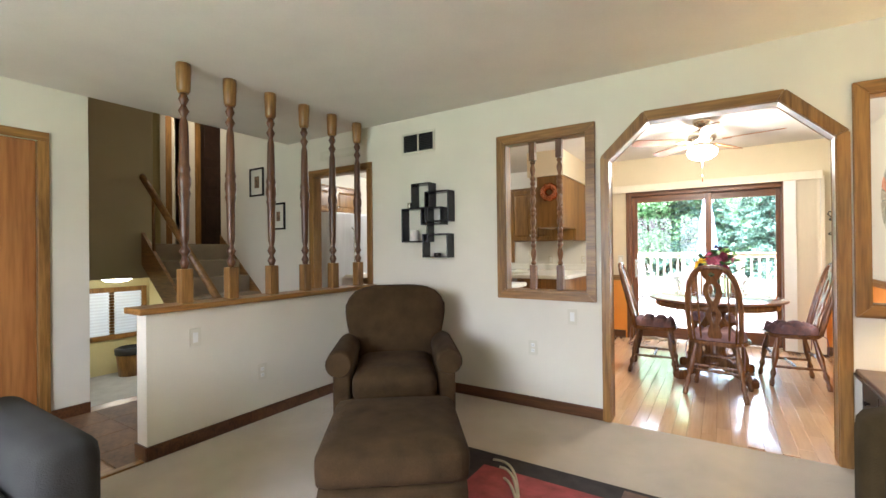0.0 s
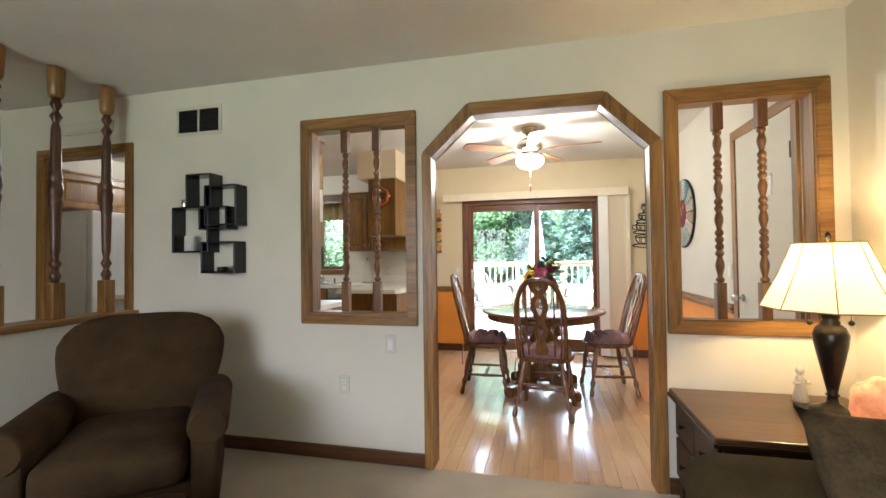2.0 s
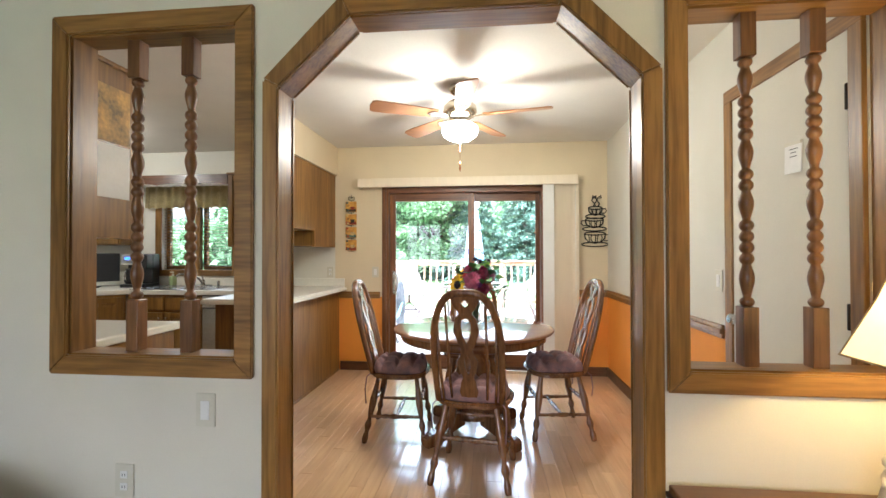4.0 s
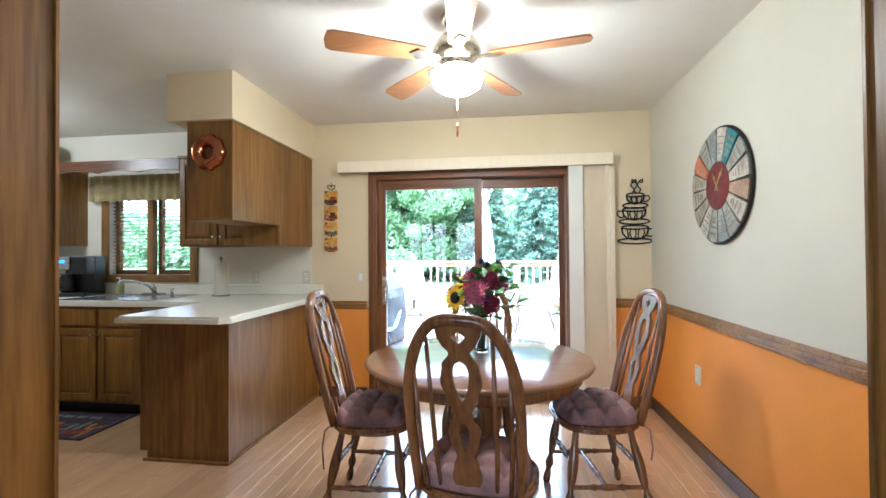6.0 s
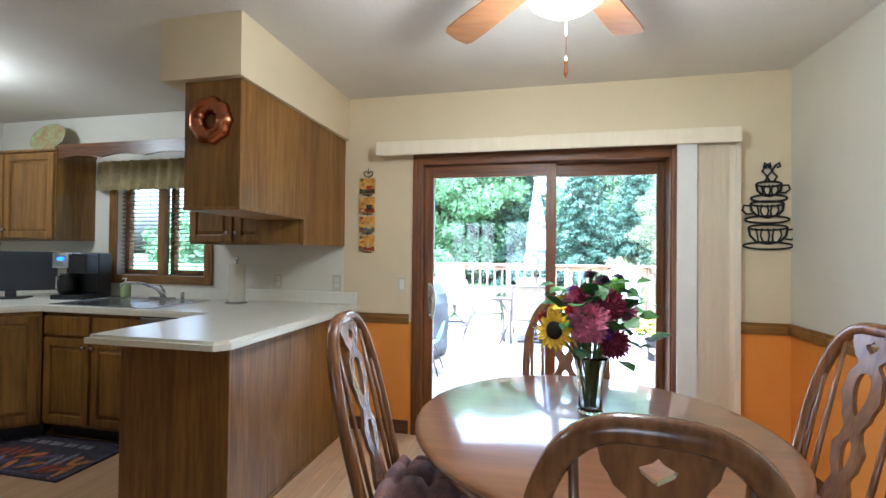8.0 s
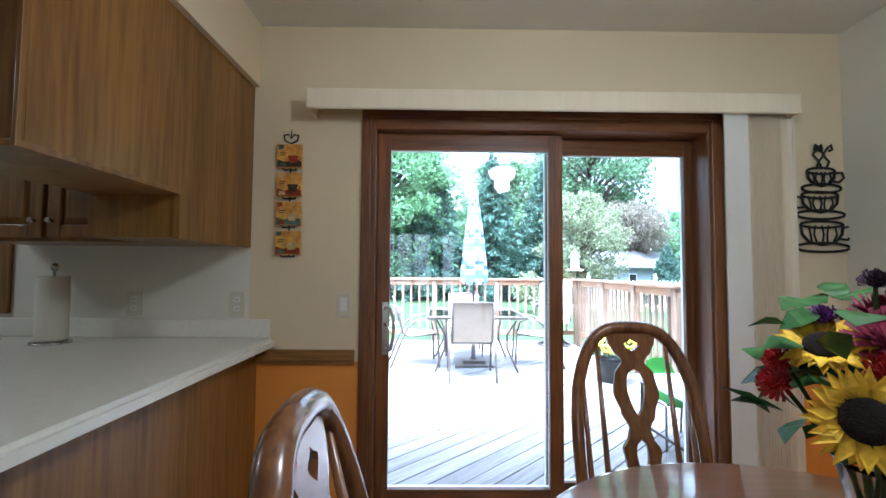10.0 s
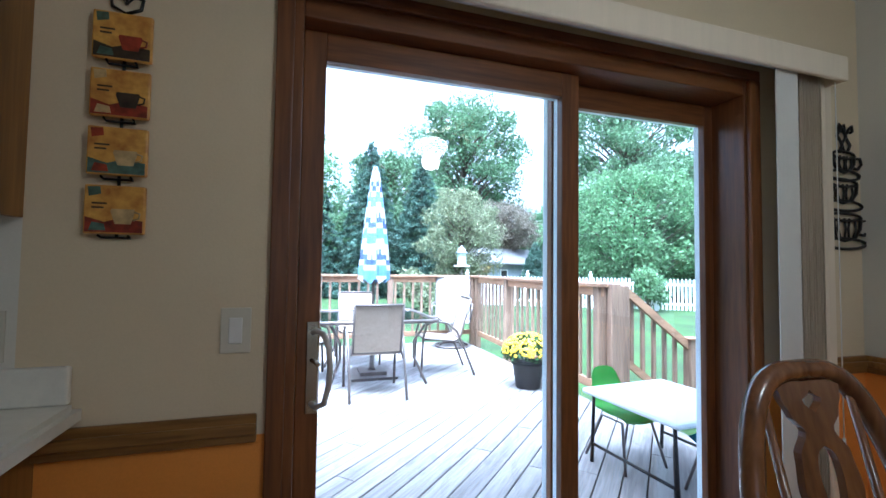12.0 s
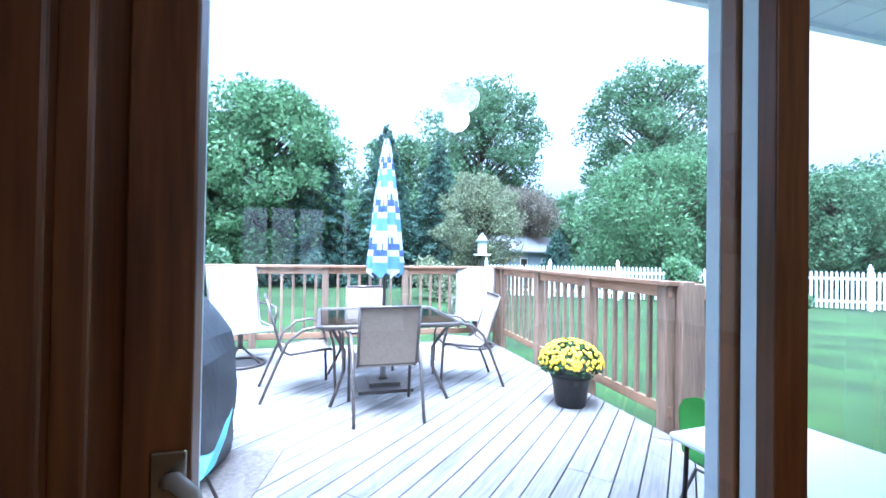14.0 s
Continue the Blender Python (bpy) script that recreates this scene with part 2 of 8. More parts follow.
def prism(bm, poly, d0, d1, plane="xz", m=None):
    """A polygon extruded between two depths. plane xz: depth along y; xy: along z; yz: along x."""
    def at(u, v, d):
        return {"xz": (u, d, v), "xy": (u, v, d), "yz": (d, u, v)}[plane]
    a = [bm.verts.new(at(u, v, d0)) for u, v in poly]
    b = [bm.verts.new(at(u, v, d1)) for u, v in poly]
    n = len(poly)
    bm.faces.new(a)
    bm.faces.new(list(reversed(b)))
    for i in range(n):
        bm.faces.new((a[i], b[i], b[(i + 1) % n], a[(i + 1) % n]))
    bmesh.ops.recalc_face_normals(bm, faces=list({f for v in a + b for f in v.link_faces}))
    if m is not None:
        bmesh.ops.transform(bm, matrix=m, verts=a + b)
    return a + b


def ring(n, r, z=0.0, cx=0.0, cy=0.0, ry=None):
    ry = r if ry is None else ry
    return [(cx + r * math.cos(2 * math.pi * i / n), cy + ry * math.sin(2 * math.pi * i / n), z) for i in range(n)]


def mesh(name, bm, material):
    d = bpy.data.meshes.new(name)
    bm.to_mesh(d)
    bm.free()
    for m in (material if isinstance(material, (list, tuple)) else [material]):
        d.materials.append(M[m])
    return d


def part(name, bm, material, parent, label=""):
    ob = new(name, mesh(name, bm, material))
    ob.parent = parent
    return tagged(ob, label)


def solo(name, bm, material, label="", category="", group="", kind="", m=None):
    ob = new(name, mesh(name, bm, material))
    if m is not None:
        ob.matrix_world = m
    return tagged(ob, label, category, group, kind)


def thing(name, m, label, category, group="", kind=""):
    ob = new(name)
    ob.empty_display_size = 0.1
    ob.matrix_world = m
    return tagged(ob, label, category, group, kind)


def structure(name, boxes, material, label=""):
    bm = bm_new()
    for b in boxes:
        box(bm, *b)
    return solo(name, bm, material, label, kind="structure")


def rounded(bm, x0, y0, z0, x1, y1, z1, r, puff=0.0, cuts=6, m=None):
    """A soft upholstered block: a subdivided box pulled to a rounded shape."""
    n = cuts
    cx, cy, cz = (x0 + x1) / 2, (y0 + y1) / 2, (z0 + z1) / 2
    hx, hy, hz = (x1 - x0) / 2, (y1 - y0) / 2, (z1 - z0) / 2
    tmp = bmesh.new()
    bmesh.ops.create_cube(tmp, size=2.0)
    bmesh.ops.subdivide_edges(tmp, edges=tmp.edges[:], cuts=n, use_grid_fill=True)
    for v in tmp.verts:
        u = v.co.copy()
        p = Vector((u.x * hx, u.y * hy, u.z * hz))
        q = Vector([max(-h + r, min(h - r, c)) for c, h in zip(p, (hx, hy, hz))])
        d = p - q
        if d.length > 1e-6:
            p = q + d.normalized() * min(r, max(abs(d.x), abs(d.y), abs(d.z)))
        f = (1 - u.x * u.x) * (1 - u.y * u.y) * (1 if u.z > 0 else -1) if abs(u.z) > 0.5 else 0
        p.z += puff * f
        v.co = p + Vector((cx, cy, cz))
    for f in tmp.faces:
        f.smooth = True
    if m is not None:
        bmesh.ops.transform(tmp, matrix=m, verts=tmp.verts[:])
    d = bpy.data.meshes.new("soft")
    tmp.to_mesh(d)
    tmp.free()
    n0 = len(bm.verts)
    bm.from_mesh(d)
    bpy.data.meshes.remove(d)
    bm.verts.ensure_lookup_table()
    return bm.verts[n0:]


# ---------- setting ----------
CEIL, YB, XR = 2.44, 3.215, 1.31

# the wall with the arch and the two spindle windows
bm = bm_new()
W0, W1 = 0.0, 0.10
for x0, z0, x1, z1 in ((-6.6, -0.6, -5.45, 1.10), (-5.45, 0, -3.70, CEIL), (-5.45, CEIL, -4.00, 3.6), (-3.70, 2.05, -2.88, CEIL), (-2.88, 0, -1.44, CEIL), (-1.44, 0, -0.785, 0.895), (-1.44, 2.07, -0.785, CEIL),
                       (-0.785, 0, -0.66, CEIL), (0.585, 0, 0.692, CEIL), (0.692, 0, 1.331, 0.893), (0.692, 2.053, 1.331, CEIL), (1.331, 0, 1.6, CEIL)):
    box(bm, x0, W0, z0, x1, W1, z1)
prism(bm, [(-0.66, 1.86), (-0.385, 2.11), (-0.385, CEIL), (-0.66, CEIL)], W0, W1)
prism(bm, [(-0.385, 2.11), (0.32, 2.11), (0.32, CEIL), (-0.385, CEIL)], W0, W1)
prism(bm, [(0.32, 2.11), (0.585, 1.85), (0.585, CEIL), (0.32, CEIL)], W0, W1)
wall_arch = solo("wall_arch", bm, "wall_cream", "cream painted wall with an arch and spindle openings", kind="structure")
structure("wall_right_living", [(1.46, -5.8, 0, 1.6, 0, CEIL)], "wall_cream", "cream painted living room wall")
structure("wall_right_dining", [(XR, W1, 0.87, XR + 0.14, YB, CEIL)], "wall_white", "pale upper wall of the dining room")
structure("wall_right_wainscot", [(XR, W1, 0, XR + 0.14, YB, 0.87)], "wall_orange", "orange painted lower wall")
structure("wall_back_kitchen", [(-5.1, YB, 0, -3.66, YB + 0.15, CEIL), (-3.66, YB, 0, -2.80, YB + 0.15, 1.09), (-3.66, YB, 1.93, -2.80, YB + 0.15, CEIL), (-2.80, YB, 0, -1.60, YB + 0.15, CEIL)], "wall_kitchen", "white painted kitchen wall round the window")
structure("wall_back", [(-1.60, YB, 0.8, -1.03, YB + 0.15, CEIL),
                        (-1.03, YB, 1.99, 0.65, YB + 0.15, CEIL), (0.65, YB, 0.82, XR + 0.14, YB + 0.15, CEIL)], "wall_dining", "cream painted wall round the glass door")
structure("wall_back_wainscot", [(-1.60, YB, 0, -1.03, YB + 0.15, 0.8), (0.65, YB, 0, XR + 0.14, YB + 0.15, 0.82)], "wall_orange", "orange painted lower wall beside the door")
structure("wall_kitchen_left", [(-5.1, W1, 0, -4.95, YB, CEIL)], "wall_white", "white kitchen wall")
structure("wall_hall", [(-4.25, -2.13, 0, -4.10, -1.85, CEIL), (-4.25, -3.0, 2.06, -4.10, -2.13, CEIL), (-4.25, -5.8, 0, -4.10, -3.0, CEIL), (-9.0, -2.0, -0.6, -4.25, -1.85, 3.6), (-4.25, -2.0, CEIL + 0.12, -4.0, -1.85, 3.6)], "wall_cream", "cream hall wall with a door")
structure("wall_front", [(-4.25, -5.8, 0, -2.8, -5.65, CEIL), (-2.8, -5.8, 0, -0.2, -5.65, 0.7), (-2.8, -5.8, 2.2, -0.2, -5.65, CEIL), (-0.2, -5.8, 0, 1.6, -5.65, CEIL)], "wall_cream", "cream front wall with a window opening")
structure("ceiling_living", [(-4.10, -5.8, CEIL, 1.6, 0.0, CEIL + 0.12), (-9.0, -5.8, CEIL, -4.10, -2.0, CEIL + 0.12), (0, 0, CEIL, 1.6, 0.04, CEIL + 0.12)], "ceiling_white", "white textured ceiling")
structure("ceiling_dining", [(-5.1, 0.04, CEIL, 1.6, YB + 0.15, CEIL + 0.12)], "ceiling_white", "white ceiling of dining room and kitchen")
structure("floor_living", [(-2.83, -5.8, -0.15, 1.6, 0.0, 0.0)], "carpet", "beige carpet floor")
structure("floor_foyer", [(-4.25, -5.8, -0.15, -2.83, 0.0, -0.004)], "oak_y", "brown tiled foyer floor")
structure("floor_base", [(-5.1, 0.0, -0.15, 1.6, YB + 0.15, -0.012)], "floor_oak", "dark underlay below the floorboards")

# half wall with its cap
structure("wall_half", [(-2.95, -2.0, 0, -2.83, 0, 0.862)], "wall_cream", "cream half wall below the spindles")
bm = bm_new()
box(bm, -3.0, -2.05, 0.862, -2.79, 0, 0.90, 0.008)
solo("trim_half_wall_cap", bm, "oak_y", "oak cap of the half wall", kind="structure")


def spindle_profile(h, a, b, r):
    """A turned post: square blocks stay square in their own boxes, the middle is turned."""
    out = []
    n = 60
    span = h - a - b
    for i in range(n + 1):
        u = i / n
        z = a + span * u
        q = abs(u - 0.5) * 2
        rr = r * (0.62 + 0.30 * math.sin(u * math.pi))
        rr += r * 0.30 * (math.exp(-((q - 0.93) / 0.03) ** 2) + math.exp(-((q - 0.80) / 0.03) ** 2) + math.exp(-((q - 0.02) / 0.05) ** 2) + 0.8 * math.exp(-((q - 0.14) / 0.03) ** 2))
        rr -= r * 0.25 * (math.exp(-((q - 0.865) / 0.03) ** 2) + math.exp(-((q - 0.73) / 0.04) ** 2))
        out.append((rr, z))
    return out


def room_divider_post(x, y):
    t = thing("spindle_post", pose(x, y, 0.90), "turned oak spindle from half wall to ceiling", "spindle", "spindles on the half wall")
    h = CEIL - 0.90
    bm = bm_new()
    box(bm, -0.036, -0.036, 0, 0.036, 0.036, 0.22, 0.005)
    part("lower_block", bm, "oak_z", t)
    bm = bm_new()
    lathe(bm, spindle_profile(h, 0.22, 0.19, 0.033), 16)
    part("turned_shaft", bm, "dark_oak_z", t)
    bm = bm_new()
    lathe(bm, [(0.030, h - 0.19), (0.040, h - 0.17), (0.046, h - 0.03), (0.044, h)], 16)
    part("upper_block", bm, "oak_z", t)
    return t


post0 = room_divider_post(-2.89, -0.16)
for y in (-0.476, -0.785, -1.105, -1.433, -1.748):
    copy_thing(post0, pose(-2.89, y, 0.90))


def spindle_turning(lo, hi):
    """Vases and groups of beads, from the lower block to the upper one."""
    runs = [("bead", 0.024), ("vase", 0.085)] + [("bead", 0.029)] * 4 + [("vase", 0.075)] + [("bead", 0.029)] * 2 + [("vase", 0.075)] + [("bead", 0.029)] * 4 + [("vase", 0.075), ("bead", 0.024)]
    k = (hi - lo) / sum(r[1] for r in runs)
    out, z = [], lo
    for kind, length in runs:
        L = length * k
        n = 8 if kind == "vase" else 6
        for i in range(n):
            u = i / n
            if kind == "vase":
                r = 0.0115 + 0.0105 * math.sin(math.pi * u ** 1.25) ** 1.2
            else:
                r = 0.0125 + 0.0090 * math.sin(math.pi * u) ** 0.8
            out.append((r, z + L * u))
        z += L
    return out + [(0.0125, hi)]


def frame_window(name, x0, z0, x1, z1, label):
    """An unglazed opening in the arch wall with an oak casing, liner and two barley spindles."""
    t = thing(name, pose(0, 0, 0), label, "window", "", "structure")
    w = 0.068
    for y0, y1 in ((-0.018, 0.0), (W1, W1 + 0.010)):
        for nm, poly in (("casing", [(x0, z0), (x1, z0), (x1 - w, z0 + w), (x0 + w, z0 + w)]), ("casing", [(x0, z1), (x0 + w, z1 - w), (x1 - w, z1 - w), (x1, z1)]),
                         ("casing", [(x0, z0), (x0 + w, z0 + w), (x0 + w, z1 - w), (x0, z1)]), ("casing", [(x1, z0), (x1, z1), (x1 - w, z1 - w), (x1 - w, z0 + w)])):
            bm = bm_new()
            prism(bm, poly, y0, y1)
            bmesh.ops.bevel(bm, geom=bm.edges[:], offset=0.005, segments=2, affect='EDGES')
            part(nm, bm, "oak_z" if poly[0][0] == poly[-1][0] else "oak_x", t)
    a = w - 0.012
    for b in ((x0 + a, 0, z0 + a, x0 + w + 0.006, W1, z1 - a), (x1 - w - 0.006, 0, z0 + a, x1 - a, W1, z1 - a)):
        bm = bm_new()
        box(bm, *b)
        part("liner", bm, "oak_z", t)
    for b in ((x0 + w + 0.006, 0, z0 + a, x1 - w - 0.006, W1, z0 + w + 0.006), (x0 + w + 0.006, 0, z1 - w - 0.006, x1 - w - 0.006, W1, z1 - a)):
        bm = bm_new()
        box(bm, *b)
        part("liner", bm, "oak_x", t)
    zi0, zi1 = z0 + w + 0.006, z1 - w - 0.006
    h = zi1 - zi0
    for k in (1 / 3, 2 / 3):
        xs = x0 + w + (x1 - x0 - 2 * w) * k
        lo, hi = zi0 + 0.19, zi1 - 0.14
        prof = spindle_turning(lo, hi)
        sp = bm_new()
        lathe(sp, prof, 14, Matrix.Translation((xs, 0.058, 0)))
        sp = part("spindle", sp, "spindle_oak", t, "dark turned barley spindle")
        for za, zb in ((zi0, lo), (hi, zi1)):
            bm = bm_new()
            box(bm, xs - 0.024, 0.034, za, xs + 0.024, 0.082, zb, 0.003)
            part("spindle_block", bm, "spindle_oak", sp)
    return t


frame_window("window_1", -1.503, 0.836, -0.728, 2.135, "oak framed opening with two turned spindles")
frame_window("window_2", 0.635, 0.832, 1.385, 2.112, "oak framed opening with two turned spindles above the end table")

# arch casing and liner
t = thing("door_arch", pose(0, 0, 0), "oak trimmed archway with clipped upper corners", "archway", "", "structure")
OUT = [(-0.694, 0), (-0.694, 1.870), (-0.413, 2.148), (0.349, 2.141), (0.626, 1.856), (0.626, 0)]
INN = [(-0.635, 0), (-0.635, 1.840), (-0.380, 2.075), (0.313, 2.072), (0.561, 1.830), (0.561, 0)]
for y0, y1 in ((-0.02, 0.0), (W1, W1 + 0.006)):
    for i in range(5):
        bm = bm_new()
        prism(bm, [OUT[i], OUT[i + 1], INN[i + 1], INN[i]], y0, y1)
        bmesh.ops.bevel(bm, geom=bm.edges[:], offset=0.006, segments=2, affect='EDGES')
        part("casing", bm, "oak_x" if i == 2 else "oak_z", t)
LIN = [(-0.664, 0), (-0.664, 1.86), (-0.396, 2.113), (0.330, 2.113), (0.590, 1.85), (0.590, 0)]
for i in range(5):
    bm = bm_new()
    prism(bm, [LIN[i], LIN[i + 1], (INN[i + 1][0] - 0.004 * (1 if INN[i + 1][0] < 0 else -1), INN[i + 1][1]), (INN[i][0] - 0.004 * (1 if INN[i][0] < 0 else -1), INN[i][1])], 0.0, W1)
    part("liner", bm, "oak_x" if i == 2 else "oak_z", t)

# kitchen doorway beyond the half wall
t = thing("door_kitchen", pose(0, 0, 0), "oak trimmed doorway into the kitchen", "doorway", "", "structure")
for b, mname in (((-3.745, -0.018, 0, -3.68, 0.0, 2.03), "oak_z"), ((-2.905, -0.018, 0, -2.84, 0.0, 2.03), "oak_z"), ((-3.745, -0.018, 2.03, -2.84, 0.0, 2.095), "oak_x"),
                 ((-3.70, 0, 0, -3.675, W1, 2.025), "oak_z"), ((-2.91, 0, 0, -2.88, W1, 2.025), "oak_z"), ((-3.70, 0, 2.025, -2.88, W1, 2.05), "oak_x")):
    bm = bm_new()
    box(bm, *b, 0.003)
    part("casing", bm, mname, t)

# baseboards, rails
bm = bm_new()
for b in ((-2.83, -0.014, 0, -0.691, 0.0, 0.085), (0.626, -0.014, 0, 1.46, 0.0, 0.085), (-2.83, -2.0, 0, -2.816, -0.014, 0.085), (1.446, -5.65, 0, 1.46, -0.014, 0.085),
          (-2.964, -2.014, 0, -2.816, -2.0, 0.085), (-4.10, -2.10, 0, -4.086, -1.85, 0.085),
          (XR - 0.014, 0.98, 0, XR, YB, 0.095), (0.70, YB - 0.014, 0, XR - 0.014, YB, 0.095), (-1.54, YB - 0.014, 0, -1.09, YB, 0.095)):
    box(bm, *b, 0.004)
solo("baseboard", bm, "dark_oak_x", "brown stained wooden baseboard", kind="structure")
bm = bm_new()
for z0, z1, d in ((0.80, 0.872, 0.016), (0.822, 0.85, 0.026)):
    box(bm, XR - d, 0.98, z0 + 0.02, XR, YB, z1 + 0.02, 0.005)
    box(bm, 0.98, YB - d, z0 + 0.02, XR - d, YB, z1 + 0.02, 0.005)
    box(bm, -1.57, YB - d, z0 - 0.015, -1.09, YB, z1 - 0.015, 0.005)
solo("trim_chair_rail", bm, "oak_x", "brown wooden chair rail", kind="structure")

# ---------- glass door, blind and valance ----------
wood("door_brown_z", (0.215, 0.078, 0.018), (0.092, 0.030, 0.007), "z", 0.4)
wood("door_brown_x", (0.215, 0.078, 0.018), (0.092, 0.030, 0.007), "x", 0.4)
t = thing("door_sliding", pose(0, YB, 0), "brown wood framed sliding glass door to the deck", "sliding door", "", "structure")


def piece(parent, name, b, material, bev=0.003, label=""):
    bm = bm_new()
    box(bm, *b, bev)
    return part(name, bm, material, parent, label)


for b, mt in (((-1.070, -0.018, 0, -1.025, 0.0, 1.985), "door_brown_z"), ((0.645, -0.018, 0, 0.700, 0.0, 1.985), "door_brown_z"), ((-1.070, -0.018, 1.985, 0.700, 0.0, 2.025), "door_brown_x"),
              ((-1.03, 0.0, 0.0, -1.000, 0.20, 1.99), "door_brown_z"), ((0.635, 0.0, 0.0, 0.65, 0.20, 1.99), "door_brown_z"), ((-1.0, 0.0, 1.93, 0.635, 0.20, 1.99), "door_brown_x")):
    piece(t, "casing", b, mt, 0.004)
piece(t, "sill", (-1.0, 0.0, -0.01, 0.635, 0.22, 0.035), "nickel")


def panel(x0, x1, y0, y1, s0, s1, label):
    p = thing("door_panel", pose(0, 0, 0), label, "")
    del p["label"]
    p.parent = t
    z0, z1, bot, top = 0.035, 1.93, 0.135, 0.085
    yc = (y0 + y1) / 2
    for b, mt in (((x0, y0, z0, x0 + s0, yc, z1), "door_brown_z"), ((x1 - s1, y0, z0, x1, yc, z1), "door_brown_z"), ((x0 + s0, y0, z0, x1 - s1, yc, z0 + bot), "door_brown_x"), ((x0 + s0, y0, z1 - top, x1 - s1, yc, z1), "door_brown_x")):
        piece(p, "stile", b, mt)
    for b in ((x0, yc, z0, x0 + s0 - 0.006, y1, z1), (x1 - s1 + 0.006, yc, z0, x1, y1, z1), (x0 + s0 - 0.006, yc, z0, x1 - s1 + 0.006, y1, z0 + bot - 0.006), (x0 + s0 - 0.006, yc, z1 - top + 0.006, x1 - s1 + 0.006, y1, z1)):
        piece(p, "outer_cladding", b, "white_clad")
    bm = bm_new()
    box(bm, x0 + s0 - 0.004, yc - 0.002, z0 + bot - 0.004, x1 - s1 + 0.004, yc + 0.002, z1 - top + 0.004)
    g = part("pane", bm, "pane_glass", p)
    g.visible_shadow = False
    return p


panel(-1.0, -0.068, 0.068, 0.135, 0.064, 0.069, "sliding panel")
panel(-0.135, 0.635, 0.14, 0.20, 0.06, 0.045, "fixed panel")
h = thing("handle", pose(-0.956, 0.068, 0.95), "satin metal pull handle", "")
del h["label"]
h.parent = t
piece(h, "plate", (-0.017, -0.006, -0.13, 0.017, 0.0, 0.13), "nickel", 0.003)
bm = bm_new()
tube(bm, [(0, -0.004, -0.10), (0.012, -0.020, -0.108), (0.034, -0.040, -0.095), (0.046, -0.048, -0.04), (0.048, -0.050, 0.01), (0.044, -0.048, 0.06), (0.030, -0.036, 0.098), (0.010, -0.018, 0.105), (0, -0.004, 0.098)], 0.0085, 10)
part("grip", bm, "satin_metal", h)
bm = bm_new()
tube(bm, [(0, -0.004, 0.02), (0.006, -0.014, 0.02), (0.022, -0.020, 0.006)], 0.007, 8)
part("thumb_latch", bm, "nickel", h)

bm = bm_new()
box(bm, -1.305, 3.065, 1.975, 0.985, 3.085, 2.07, 0.006)
box(bm, -1.305, 3.085, 1.975, -1.29, YB, 2.07, 0.003)
box(bm, 0.97, 3.085, 1.975, 0.985, YB, 2.07, 0.003)
box(bm, -1.29, 3.085, 2.055, 0.97, YB, 2.07)
t = thing("vertical_blind", pose(0, 0, 0), "beige vertical blind drawn aside with a fabric valance", "blind")
part("valance", bm, "blind_fabric", t, "beige fabric valance")
piece(t, "head_rail", (-1.25, 3.12, 2.02, 0.95, 3.16, 2.05), "white_plastic")
piece(t, "end_slat", (0.640, 3.096, 0.03, 0.752, 3.100, 2.02), "white_plastic", 0.0)
for i in range(15):
    x = 0.782 + i * 0.013
    bm = bm_new()
    prism(bm, [(-0.044, -0.004), (-0.02, 0.003), (0.02, 0.003), (0.044, -0.004), (0.044, -0.0025), (0.02, 0.0045), (-0.02, 0.0045), (-0.044, -0.0025)], 0.02, 2.02, "xy", Matrix.Translation((x, 3.135, 0)) @ Matrix.Rotation(radians(9 + (i % 3)), 4, 'Z'))
    part("slat", bm, "blind_fabric", t)
bm = bm_new()
tube(bm, [(0.965, 3.1, 1.98), (0.966, 3.1, 1.0), (0.967, 3.1, 0.62)], 0.002, 6)
lathe(bm, [(0.004, 0.56), (0.008, 0.57), (0.005, 0.62)], 8, Matrix.Translation((0.967, 3.1, 0)))
part("pull_cord", bm, "white_plastic", t)

# ---------- dining table ----------
t = thing("dining_table", pose(-0.03, 1.69, 0), "round brown oak pedestal dining table with glossy top", "table")
bm = bm_new()
lathe(bm, [(0.0005, 0.725), (0.548, 0.725), (0.561, 0.73), (0.565, 0.738), (0.561, 0.746), (0.548, 0.75), (0.0005, 0.75)], 72, None, False)
part("tabletop", bm, "table_oak", t)
bm = bm_new()
lathe(bm, [(0.47, 0.665), (0.505, 0.665), (0.51, 0.67), (0.51, 0.724), (0.47, 0.724)], 64, None, False)
part("apron", bm, "chair_oak", t)
bm = bm_new()
lathe(bm, [(0.10, 0.10), (0.15, 0.12), (0.155, 0.16), (0.11, 0.19), (0.085, 0.24), (0.10, 0.34), (0.125, 0.42), (0.12, 0.50), (0.08, 0.56), (0.09, 0.60), (0.16, 0.63), (0.20, 0.665)], 28)
part("pedestal", bm, "chair_oak", t)
leg = None
for k in range(4):
    bm = bm_new()
    prism(bm, [(0.10, 0.17), (0.16, 0.20), (0.24, 0.17), (0.34, 0.09), (0.40, 0.085), (0.43, 0.06), (0.43, 0.0), (0.36, 0.0), (0.33, 0.03), (0.24, 0.05), (0.10, 0.08)], -0.035, 0.035, "xz", Matrix.Rotation(radians(45 + 90 * k), 4, 'Z'))
    bmesh.ops.bevel(bm, geom=bm.edges[:], offset=0.008, segments=2, affect='EDGES')
    part("leg", bm, "chair_oak", t)


